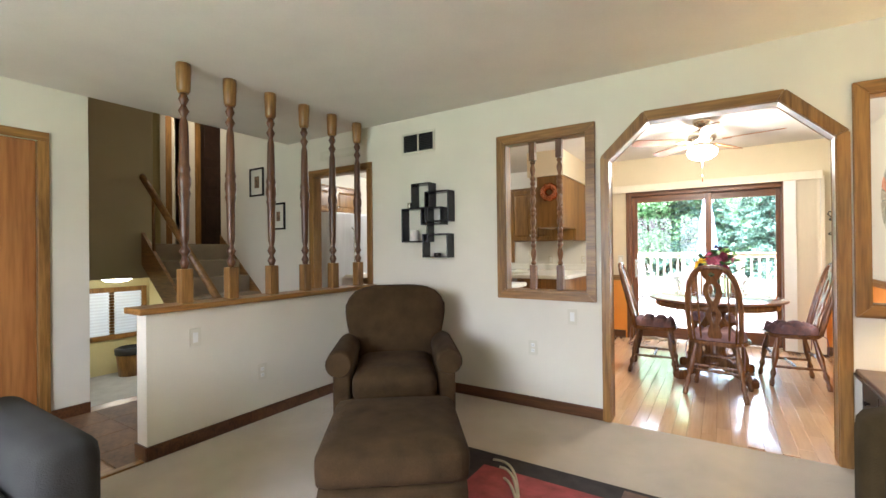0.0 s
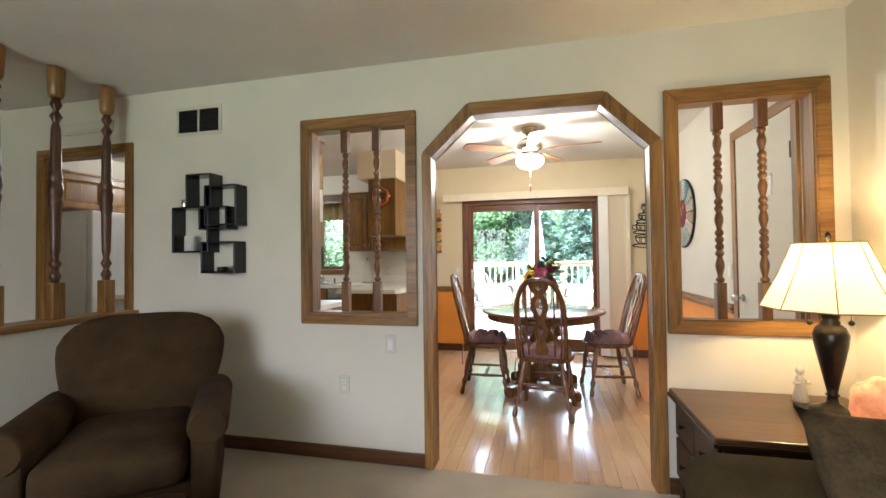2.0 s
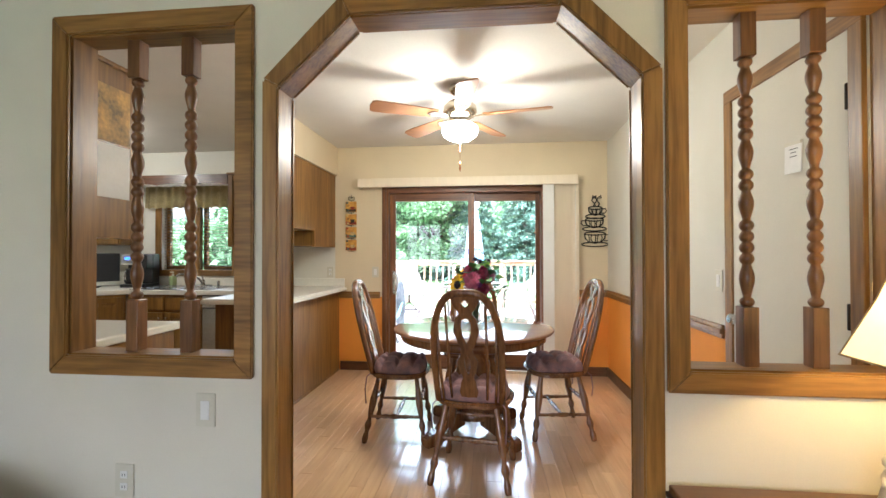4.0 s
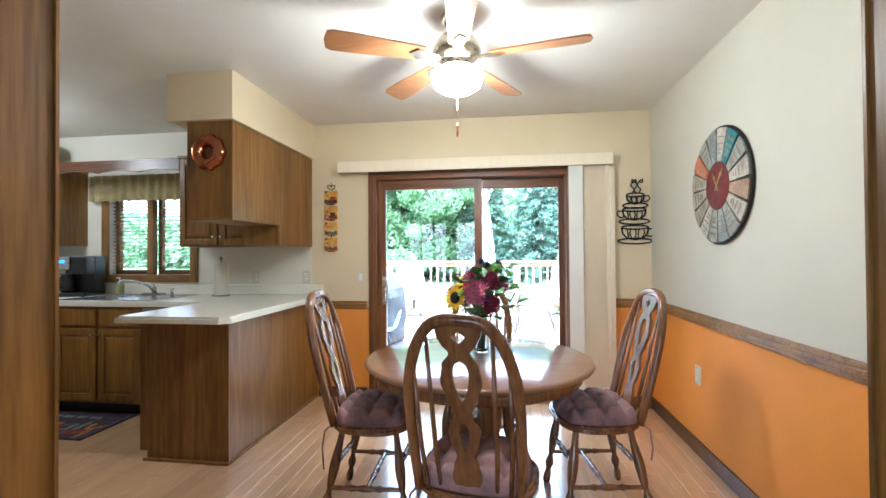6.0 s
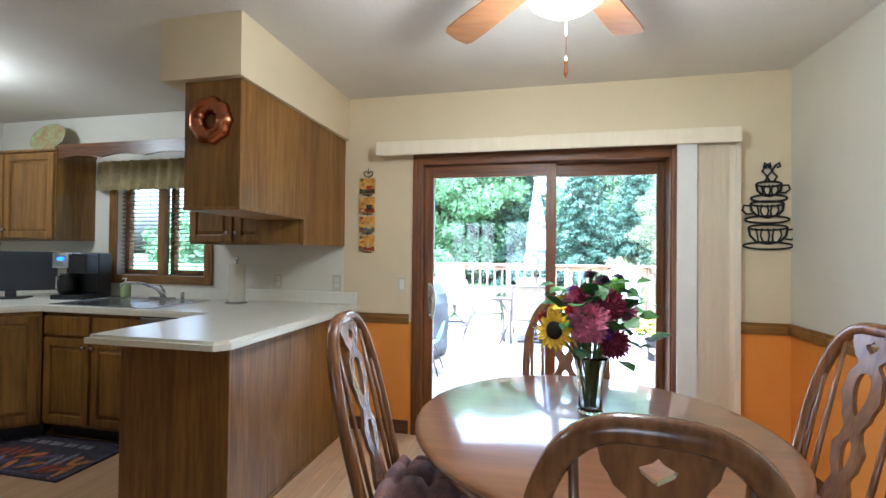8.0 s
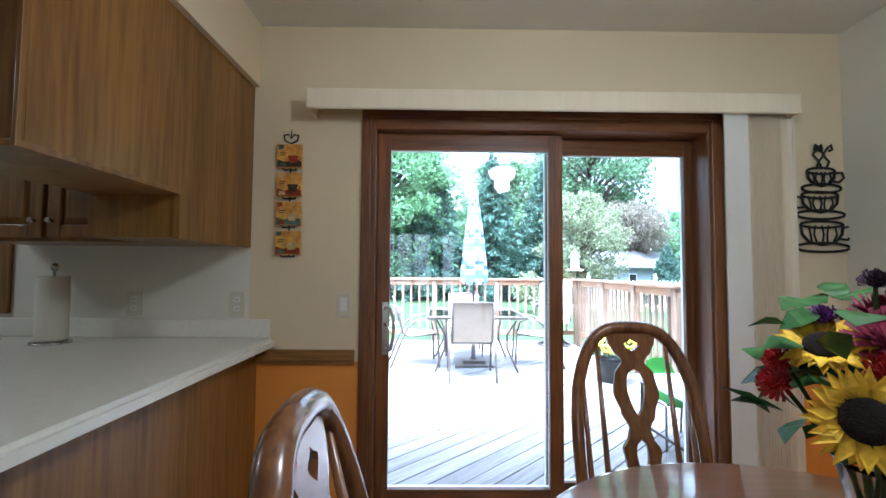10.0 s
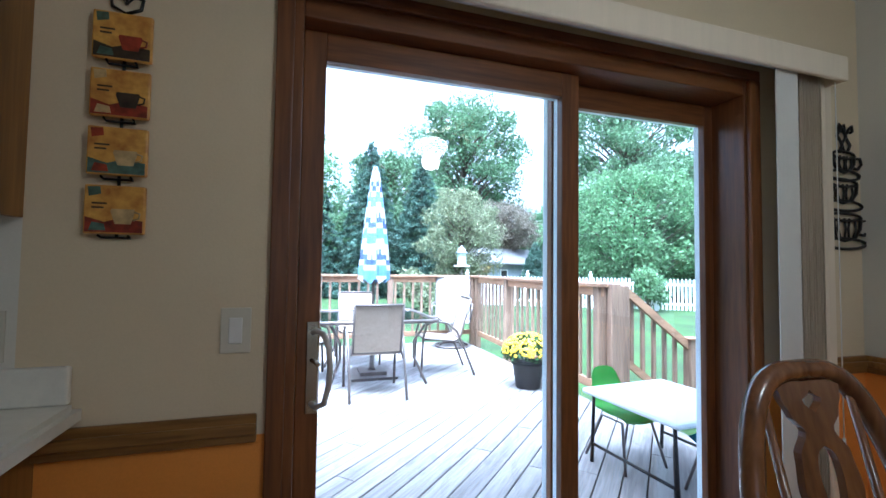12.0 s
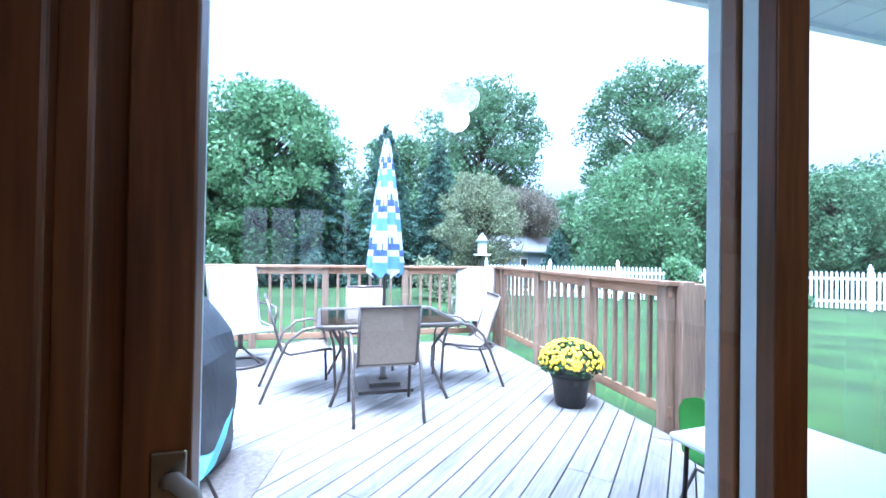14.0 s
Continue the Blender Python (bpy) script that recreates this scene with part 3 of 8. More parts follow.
# ---------- windsor chairs ----------
def turned(bm, a, b, r, kind="leg"):
    a, b = Vector(a), Vector(b)
    n = 26
    pts, rad = [], []
    for i in range(n + 1):
        u = i / n
        pts.append(a.lerp(b, u))
        if kind == "leg":
            q = 0.62 + 0.42 * math.exp(-((u - 0.38) / 0.17) ** 2) + 0.35 * math.exp(-((u - 0.74) / 0.05) ** 2) - 0.18 * math.exp(-((u - 0.63) / 0.04) ** 2) + 0.25 * math.exp(-((u - 0.93) / 0.06) ** 2) - 0.12 * math.exp(-((u - 0.83) / 0.03) ** 2)
        else:
            q = 0.60 + 0.35 * math.exp(-((u - 0.5) / 0.10) ** 2) + 0.3 * math.exp(-((u - 0.30) / 0.03) ** 2) + 0.3 * math.exp(-((u - 0.70) / 0.03) ** 2)
        rad.append(r * q)
    return tube(bm, pts, r, 10, False, rad)


def windsor_chair(m, label):
    """Faces +y in its own axes; the origin is on the floor under the seat's middle."""
    t = thing("dining_chair", m, label, "chair", "chairs round the dining table")
    bm = bm_new()
    prof = []
    n = 36
    for i in range(n):
        a = 2 * math.pi * i / n
        c, s = math.cos(a), math.sin(a)
        rx = 0.225 * (1 + 0.04 * s)
        prof.append((rx * math.copysign(abs(c) ** 0.7, c), 0.205 * math.copysign(abs(s) ** 0.8, s)))
    prism(bm, prof, 0.425, 0.458, "xy")
    bmesh.ops.bevel(bm, geom=[e for e in bm.edges if abs(e.verts[0].co.z - e.verts[1].co.z) < 1e-4], offset=0.010, segments=3, affect='EDGES')
    part("seat", bm, "chair_oak", t)
    for x, y, fx, fy in ((-0.15, 0.13, -0.205, 0.19), (0.15, 0.13, 0.205, 0.19), (-0.14, -0.13, -0.215, -0.215), (0.14, -0.13, 0.215, -0.215)):
        bm = bm_new()
        turned(bm, (x, y, 0.43), (fx, fy, 0.0), 0.024)
        part("leg", bm, "chair_oak", t)
    for a, b in (((-0.185, 0.165, 0.17), (-0.19, -0.18, 0.17)), ((0.185, 0.165, 0.17), (0.19, -0.18, 0.17)), ((-0.187, 0.0, 0.17), (0.187, 0.0, 0.17)), ((-0.17, 0.155, 0.27), (0.17, 0.155, 0.27)), ((-0.172, -0.17, 0.25), (0.172, -0.17, 0.25))):
        bm = bm_new()
        turned(bm, a, b, 0.017, "rung")
        part("stretcher", bm, "chair_oak", t)

    def lean(x, z):
        return (x, -0.165 - (z - 0.455) * 0.25, z)
    bm = bm_new()
    hoop = []
    for i in range(41):
        a = math.pi * i / 40
        c, s = math.cos(a), math.sin(a)
        x = 0.205 * math.copysign(abs(c) ** 0.62, c) * (0.86 + 0.14 * min(1, s * 1.6))
        hoop.append(lean(x, 0.455 + 0.61 * s ** 0.85))
    vs = tube(bm, hoop, 0.017, 10, False, [0.0175 + 0.003 * math.sin(math.pi * i / 40) for i in range(41)])
    part("back_hoop", bm, "chair_oak", t)
    for x in (-0.155, -0.105, 0.105, 0.155):
        xt = x * 1.02
        zt = 0.455 + 0.61 * max(0.05, (1 - (abs(xt) / 0.205) ** 3.0)) ** 0.43
        bm = bm_new()
        tube(bm, [lean(x * 0.92, 0.45), lean(x, 0.62), lean(xt, zt)], 0.008, 8, False, [0.0075, 0.009, 0.007])
        part("spindle", bm, "chair_oak", t)
    # pierced splat: a solid outline with three openings, built as joined rings
    bm = bm_new()
    z0, z1 = 0.455, 1.045
    keys = [(0.0, 0.034), (0.10, 0.050), (0.18, 0.042), (0.24, 0.030), (0.32, 0.048), (0.40, 0.055), (0.46, 0.036), (0.50, 0.030), (0.58, 0.050), (0.68, 0.068), (0.78, 0.060), (0.85, 0.034), (0.90, 0.058), (0.95, 0.072), (1.0, 0.078)]

    def width(u):
        for (a, wa), (b, wb) in zip(keys, keys[1:]):
            if u <= b:
                k = (u - a) / (b - a)
                k = k * k * (3 - 2 * k)
                return wa + (wb - wa) * k
        return keys[-1][1]

    def hole(u):
        best = 0.0
        for c, hl, w in ((0.69, 0.115, 0.034), (0.36, 0.085, 0.022), (0.935, 0.024, 0.030)):
            q = 1 - ((u - c) / hl) ** 2
            if q > 0:
                best = w * math.sqrt(q) * (0.75 + 0.25 * (u - c) / hl)
        return best
    n = 72
    th = 0.007
    for side in (-1, 1):
        rows_ = []
        for i in range(n + 1):
            u = i / n
            wo, wi = width(u), max(0.0, hole(u))
            z = z0 + (z1 - z0) * u
            row = []
            for x in (wi * side, wo * side):
                p = Vector(lean(x, z))
                row.append((bm.verts.new(p + Vector((0, -th, 0))), bm.verts.new(p + Vector((0, th, 0)))))
            rows_.append(row)
        for a, b in zip(rows_, rows_[1:]):
            (ai0, ai1), (ao0, ao1) = a
            (bi0, bi1), (bo0, bo1) = b
            for q in ((ai0, ao0, bo0, bi0), (ai1, bi1, bo1, ao1), (ao0, ao1, bo1, bo0), (ai0, bi0, bi1, ai1)):
                bm.faces.new(q)
    bmesh.ops.recalc_face_normals(bm, faces=bm.faces[:])
    part("splat", bm, "chair_oak", t, "pierced wooden splat")
    # tufted cushion with ties
    bm = bm_new()
    n = 30
    top, bot = {}, {}
    for i in range(n + 1):
        for j in range(n + 1):
            u, v = -1 + 2 * i / n, -1 + 2 * j / n
            k = 1 - 0.16 * (u * u * v * v)
            x, y = 0.200 * u * k, 0.185 * v * k
            e = max(0.0, 1 - max(abs(u), abs(v)) ** 4)
            tuft = sum(math.exp(-(((u - a) / 0.13) ** 2 + ((v - b) / 0.13) ** 2)) for a in (-0.6, 0, 0.6) for b in (-0.6, 0, 0.6))
            crease = max(math.exp(-((abs(q) - 0.6) / 0.085) ** 2) + math.exp(-(q / 0.085) ** 2) for q in (u, v))
            top[i, j] = bm.verts.new((x, y, 0.468 + 0.080 * e ** 0.45 - 0.030 * tuft * e ** 0.3 - 0.030 * crease * e ** 0.3))
            bot[i, j] = bm.verts.new((x, y, 0.460 - 0.002 * e))
    for i in range(n):
        for j in range(n):
            bm.faces.new((top[i, j], top[i + 1, j], top[i + 1, j + 1], top[i, j + 1])).smooth = True
            bm.faces.new((bot[i, j], bot[i, j + 1], bot[i + 1, j + 1], bot[i + 1, j])).smooth = True
    edge = [(i, 0) for i in range(n)] + [(n, j) for j in range(n)] + [(i, n) for i in range(n, 0, -1)] + [(0, j) for j in range(n, 0, -1)]
    for k in range(len(edge)):
        a, b = edge[k], edge[(k + 1) % len(edge)]
        bm.faces.new((top[a], bot[a], bot[b], top[b])).smooth = True
    cu = part("cushion", bm, "cushion_fabric", t, "tufted mauve seat cushion with ties")
    for sx in (-1, 1):
        bm = bm_new()
        tube(bm, [(0.175 * sx, -0.17, 0.465), (0.20 * sx, -0.20, 0.44), (0.205 * sx, -0.21, 0.36), (0.20 * sx, -0.205, 0.28 - 0.02 * sx)], 0.004, 6)
        part("tie", bm, "cushion_fabric", cu)
    return t


LBL = "brown oak hoop-back windsor chair with tufted mauve cushion"
chair0 = windsor_chair(pose(0.0, 1.125, 0, 0, 0, -8), LBL)
copy_thing(chair0, pose(-0.545, 1.645, 0, 0, 0, -88))
copy_thing(chair0, pose(0.548, 1.79, 0, 0, 0, 98))
copy_thing(chair0, pose(-0.06, 2.27, 0, 0, 0, 178) @ Matrix.Diagonal((1.06, 1.0, 0.985, 1.0)))

# ---------- flowers in a vase ----------
mat("stem_green", (0.06, 0.13, 0.03), 0.6, var=0.2, scale=30)
mat("leaf_green", (0.05, 0.15, 0.03), 0.5, var=0.25, scale=25)
mat("petal_yellow", (0.90, 0.57, 0.008), 0.6, var=0.15, scale=60)
mat("petal_wine", (0.22, 0.015, 0.05), 0.6, var=0.25, scale=60)
mat("petal_pink", (0.50, 0.13, 0.22), 0.6, var=0.2, scale=60)
mat("petal_lime", (0.22, 0.42, 0.05), 0.6, var=0.2, scale=60)
mat("petal_violet", (0.14, 0.03, 0.22), 0.6, var=0.25, scale=60)
mat("petal_red", (0.55, 0.015, 0.02), 0.6, var=0.2, scale=60)
mat("petal_dark", (0.035, 0.014, 0.035), 0.7, var=0.3, scale=60)
mat("seed_brown", (0.010, 0.005, 0.003), 1.0, var=0.3, scale=120, bump=0.8, bscale=300)
VX, VY = -0.015, 1.78
t = thing("flower_vase", pose(VX, VY, 0.75), "clear glass vase with sunflowers, chrysanthemums and greenery", "flowers")
bm = bm_new()
lathe(bm, [(0.030, 0.0), (0.042, 0.004), (0.040, 0.03), (0.036, 0.07), (0.044, 0.13), (0.058, 0.19), (0.062, 0.20), (0.055, 0.19), (0.041, 0.13), (0.033, 0.07), (0.036, 0.03), (0.030, 0.012)], 28, None, True)
part("glass_vase", bm, "vase_glass", t)
rnd = random.Random(5)


def flower_at(p, d, r, kind):
    p, d = Vector(p), Vector(d).normalized()
    rot = d.to_track_quat('Z', 'Y').to_matrix().to_4x4()
    m = Matrix.Translation(p) @ rot
    f = None
    if kind == "sun":
        bm = bm_new()
        lathe(bm, [(0.0005, 0.010), (r * 0.25, 0.012), (r * 0.44, 0.006), (r * 0.46, -0.004), (0.0005, -0.010)], 20, m, False)
        f = part("sunflower", bm, "seed_brown", t, "yellow sunflower with dark centre")
        bm = bm_new()
        for layer in range(2):
            for i in range(20):
                a = 2 * math.pi * (i + 0.5 * layer) / 20 + rnd.uniform(-0.08, 0.08)
                L, w = r * rnd.uniform(0.92, 1.1), r * 0.14
                up = rnd.uniform(-0.1, 0.25) * r - layer * 0.003
                q = [(r * 0.38, 0, 0), (r * 0.65, w, up * 0.5 + 0.004), (L, 0, up), (r * 0.65, -w, up * 0.5 + 0.004)]
                mm = m @ Matrix.Rotation(a, 4, 'Z')
                v = [bm.verts.new(mm @ Vector(c)) for c in q]
                v2 = [bm.verts.new(mm @ (Vector(c) + Vector((0, 0, -0.0015)))) for c in q]
                bm.faces.new(v)
                bm.faces.new(list(reversed(v2)))
        part("petals", bm, "petal_yellow", f)
    else:
        bm = bm_new()
        n = 90
        for i in range(n):
            th = math.acos(1 - 1.25 * (i + 0.5) / n)
            a = i * 2.39996
            L, w = r * rnd.uniform(0.85, 1.05), r * 0.11
            mm = m @ Matrix.Rotation(a, 4, 'Z') @ Matrix.Rotation(th, 4, 'Y')
            q = [(0, 0, r * 0.25), (w, 0.0, L * 0.7), (w * 0.5, 0, L), (-w * 0.5, 0.004, L), (-w, 0, L * 0.7)]
            bm.faces.new([bm.verts.new(mm @ Matrix.Rotation(math.pi / 2, 4, 'Z') @ Vector(c)) for c in q])
        lathe(bm, [(0.0005, -r * 0.3), (r * 0.4, -r * 0.1), (r * 0.5, r * 0.2), (r * 0.3, r * 0.5), (0.0005, r * 0.55)], 14, m, False)
        f = part("chrysanthemum", bm, kind, t)
    return f


BL = [((-0.125, -0.105, 0.295), (-0.55, -0.80, 0.15), 0.066, "sun"), ((-0.085, -0.005, 0.375), (-0.4, -0.3, 0.85), 0.066, "sun"), ((-0.02, 0.10, 0.33), (-0.2, 0.9, 0.4), 0.055, "sun"),
      ((-0.015, -0.125, 0.325), (-0.1, -0.9, 0.35), 0.072, "petal_pink"), ((0.045, -0.085, 0.375), (0.3, -0.7, 0.6), 0.060, "petal_wine"), ((-0.035, -0.055, 0.385), (-0.1, -0.5, 0.85), 0.056, "petal_wine"),
      ((0.055, -0.125, 0.265), (0.4, -0.9, 0.0), 0.052, "petal_wine"), ((-0.150, 0.010, 0.315), (-0.9, 0.1, 0.3), 0.030, "petal_red"), ((-0.115, 0.045, 0.340), (-0.8, 0.4, 0.4), 0.030, "petal_red"), ((-0.065, -0.075, 0.355), (-0.4, -0.6, 0.7), 0.026, "petal_red"),
      ((0.03, 0.02, 0.41), (0.0, 0.1, 1), 0.050, "petal_wine"), ((0.10, -0.02, 0.345), (0.95, -0.2, 0.3), 0.050, "petal_pink"), ((0.085, 0.06, 0.36), (0.7, 0.6, 0.4), 0.046, "petal_lime"), ((0.075, -0.03, 0.425), (0.5, -0.3, 0.9), 0.046, "petal_lime"),
      ((0.035, -0.045, 0.455), (0.1, -0.3, 1), 0.026, "petal_dark"), ((0.00, 0.00, 0.470), (0, -0.2, 1), 0.024, "petal_dark"), ((0.09, 0.02, 0.455), (0.6, -0.2, 0.8), 0.028, "petal_dark"), ((-0.055, 0.03, 0.41), (-0.2, 0.2, 1), 0.026, "petal_violet"), ((0.03, -0.145, 0.30), (0.1, -1, 0.2), 0.026, "petal_violet")]
for p, d, r, kd in BL:
    flower_at(p, d, r, kd)
    bm = bm_new()
    q = Vector(p) - Vector(d).normalized() * r * 0.2
    tube(bm, [(rnd.uniform(-0.02, 0.02), rnd.uniform(-0.02, 0.02), 0.02), (q.x * 0.35, q.y * 0.35, 0.19), q], 0.0035, 6)
    part("stem", bm, "stem_green", t)
for i in range(70):
    a, e = rnd.uniform(0, 6.28), rnd.uniform(0.0, 1.0)
    rr = rnd.uniform(0.06, 0.15)
    p = Vector((rr * math.cos(a) + (0.04 if i % 3 == 0 else 0), rr * math.sin(a), 0.21 + 0.24 * e))
    L, w = rnd.uniform(0.05, 0.085), rnd.uniform(0.018, 0.032)
    mm = Matrix.Translation(p) @ Matrix.Rotation(a, 4, 'Z') @ Matrix.Rotation(rnd.uniform(-0.9, 0.5), 4, 'Y') @ Matrix.Rotation(rnd.uniform(-0.6, 0.6), 4, 'X')
    bm = bm_new()
    pts = [(0, 0, 0), (L * 0.3, w * 0.8, 0.004), (L * 0.6, w, 0.002), (L, 0, -0.012), (L * 0.6, -w, 0.002), (L * 0.3, -w * 0.8, 0.004)]
    top = [bm.verts.new(mm @ Vector(c)) for c in pts]
    bot_ = [bm.verts.new(mm @ (Vector(c) + Vector((0, 0, -0.001)))) for c in pts]
    bm.faces.new(top)
    bm.faces.new(list(reversed(bot_)))
    part("leaf", bm, "leaf_green", t)

# ---------- ceiling fan ----------
wood("blade_wood", (0.42, 0.20, 0.075), (0.30, 0.13, 0.045), "x", 0.35, gs=5)
FX, FY = -0.115, 1.60
t = thing("ceiling_fan", pose(FX, FY, CEIL), "brushed nickel ceiling fan with five wooden blades and lit globe", "ceiling fan")
bm = bm_new()
lathe(bm, [(0.075, 0.0), (0.080, -0.02), (0.060, -0.05), (0.030, -0.07), (0.030, -0.10), (0.085, -0.11), (0.115, -0.14), (0.120, -0.18), (0.105, -0.205), (0.075, -0.22), (0.060, -0.245), (0.085, -0.26)], 32)
part("motor_housing", bm, "nickel", t)
glow("lamp_globe", (1.0, 0.88, 0.70), 4.5)
bm = bm_new()
lathe(bm, [(0.085, -0.262), (0.122, -0.285), (0.128, -0.31), (0.115, -0.345), (0.075, -0.372), (0.02, -0.383), (0.0005, -0.384)], 32, None, False)
g = part("globe", bm, "lamp_globe", t, "glowing frosted glass bowl")
g.visible_shadow = False
bm = bm_new()
lathe(bm, [(0.012, -0.384), (0.010, -0.395), (0.004, -0.405)], 12)
part("finial", bm, "nickel", t)
bm = bm_new()
tube(bm, [(0, 0, -0.40), (0, 0, -0.53)], 0.0015, 6)
lathe(bm, [(0.003, -0.53), (0.006, -0.545), (0.004, -0.555), (0.007, -0.575), (0.003, -0.595)], 8)
part("pull_chain", bm, "copper", t)
for k in range(5):
    a = radians(-10 + 72 * k)
    m = Matrix.Rotation(a, 4, 'Z') @ Matrix.Translation((0, 0, -0.205)) @ Matrix.Rotation(radians(12), 4, 'X')
    bm = bm_new()
    prof = [(0.17, -0.045), (0.30, -0.055), (0.50, -0.066), (0.60, -0.066), (0.625, -0.055), (0.635, 0.0), (0.625, 0.055), (0.60, 0.066), (0.50, 0.066), (0.30, 0.055), (0.17, 0.045)]
    prism(bm, prof, -0.004, 0.004, "xy", m)
    part("blade", bm, "blade_wood", t)
    bm = bm_new()
    prism(bm, [(0.08, -0.015), (0.14, -0.02), (0.20, -0.035), (0.24, 0.0), (0.20, 0.035), (0.14, 0.02), (0.08, 0.015)], -0.012, -0.004, "xy", m)
    part("blade_arm", bm, "nickel", t)

# ---------- things on the dining walls ----------
# round clock of coloured wooden staves
mats = []
for i, c in enumerate([(0.46, 0.42, 0.34), (0.05, 0.22, 0.25), (0.52, 0.48, 0.41), (0.55, 0.19, 0.09), (0.36, 0.37, 0.32), (0.42, 0.38, 0.28), (0.28, 0.31, 0.30), (0.44, 0.30, 0.20)]):
    mat("stave%d" % i, c, 0.7, var=0.22, scale=18, bump=0.3, bscale=90)
mat("clock_red", (0.16, 0.020, 0.022), 0.6, var=0.2, scale=20)
mat("clock_ink", (0.26, 0.22, 0.17), 0.7, var=0.2)
mat("clock_gold", (0.42, 0.30, 0.10), 0.5, var=0.2)
t = thing("wall_clock", Matrix.Translation((XR, 2.06, 1.635)) @ Matrix.Rotation(radians(-90), 4, 'Z') @ Matrix.Rotation(radians(90), 4, 'X'), "large round clock of coloured wooden staves with dark red centre", "clock")
R = 0.325
bm = bm_new()
lathe(bm, [(0.0005, 0.0), (R - 0.01, 0.0), (R, 0.006), (R, 0.018), (R - 0.01, 0.020), (0.0005, 0.020)], 64, None, False)
part("backing", bm, "black_metal", t)
order = [2, 4, 1, 2, 6, 4, 3, 5, 5, 5, 2, 4, 6, 4, 2, 7]
for k in range(16):
    a0, a1 = 2 * math.pi * (k + 0.075) / 16, 2 * math.pi * (k + 0.925) / 16
    poly = [(r * math.cos(a), r * math.sin(a)) for r, a in ((0.135, a0), (R - 0.012, a0), (R - 0.010, (a0 + a1) / 2), (R - 0.012, a1), (0.135, a1))]
    bm = bm_new()
    prism(bm, poly, 0.020, 0.028, "xy")
    part("stave", bm, "stave%d" % order[k], t)
    am = (a0 + a1) / 2
    bm = bm_new()
    for r0, wd in ((0.175, 0.015), (0.195, 0.020), (0.225, 0.026), (0.262, 0.034)):
        box(bm, r0, -wd, 0.028, r0 + 0.006 + 0.004 * (k % 3), wd, 0.0290, 0, Matrix.Rotation(am, 4, 'Z'))
    part("lettering", bm, "clock_ink", t)
bm = bm_new()
lathe(bm, [(0.0005, 0.028), (0.128, 0.028), (0.132, 0.024), (0.132, 0.020)], 40, None, False)
part("centre_disc", bm, "clock_red", t)
for ang, L in ((118, 0.085), (52, 0.115)):
    bm = bm_new()
    m = Matrix.Rotation(radians(ang), 4, 'Z')
    prism(bm, [(-0.03, -0.004), (L * 0.5, -0.006), (L * 0.62, -0.014), (L * 0.75, -0.005), (L, 0), (L * 0.75, 0.005), (L * 0.62, 0.014), (L * 0.5, 0.006), (-0.03, 0.004)], 0.030, 0.033, "xy", m)
    part("clock_hand", bm, "clock_gold", t)

# black wire cups
t = thing("metal_wall_art", Matrix.Translation((1.18, YB - 0.012, 1.62)), "black metal wall art of three stacked steaming cups", "wall art")


def wire(parent, name, pts, r=0.0055, closed=False):
    bm = bm_new()
    tube(bm, [(x, 0.0, z) for x, z in pts], r, 6, closed)
    return part(name, bm, "black_metal", parent)


for cx, zb, w, h, hs in ((0.0, -0.245, 0.105, 0.10, 1), (-0.005, -0.085, 0.090, 0.085, -1), (0.005, 0.045, 0.068, 0.075, 1)):
    wire(t, "cup_outline", [(cx - w, zb + h), (cx - w * 0.93, zb + h * 0.5), (cx - w * 0.6, zb + 0.012), (cx, zb), (cx + w * 0.6, zb + 0.012), (cx + w * 0.93, zb + h * 0.5), (cx + w, zb + h)], 0.007)
    wire(t, "cup_rim", [(cx + w * math.cos(a), zb + h + 0.016 * math.sin(a)) for a in [i * 2 * math.pi / 24 for i in range(24)]], 0.006, True)
    wire(t, "saucer", [(cx + (w + 0.03) * math.cos(a), zb - 0.012 + 0.022 * math.sin(a)) for a in [i * 2 * math.pi / 24 for i in range(24)]], 0.0065, True)
    wire(t, "cup_handle", [(cx + hs * w, zb + h * 0.85), (cx + hs * (w + 0.035), zb + h * 0.9), (cx + hs * (w + 0.045), zb + h * 0.55), (cx + hs * (w + 0.02), zb + h * 0.25), (cx + hs * w * 0.85, zb + h * 0.3)], 0.006)
    for i in range(5):
        x = cx + w * (-0.62 + 0.31 * i)
        wire(t, "cup_rib", [(x, zb + h - 0.005), (x + 0.008 * (-1) ** i, zb + h * 0.5), (x * 0.8 + cx * 0.2, zb + 0.01)], 0.0045)
for x0, s in ((-0.02, 1), (0.012, -1), (0.03, 1)):
    wire(t, "steam", [(x0, 0.13), (x0 + 0.018 * s, 0.165), (x0 - 0.012 * s, 0.20), (x0 + 0.012 * s, 0.235), (x0 + 0.03 * s, 0.25), (x0 + 0.035 * s, 0.225), (x0 + 0.02 * s, 0.22)], 0.006)

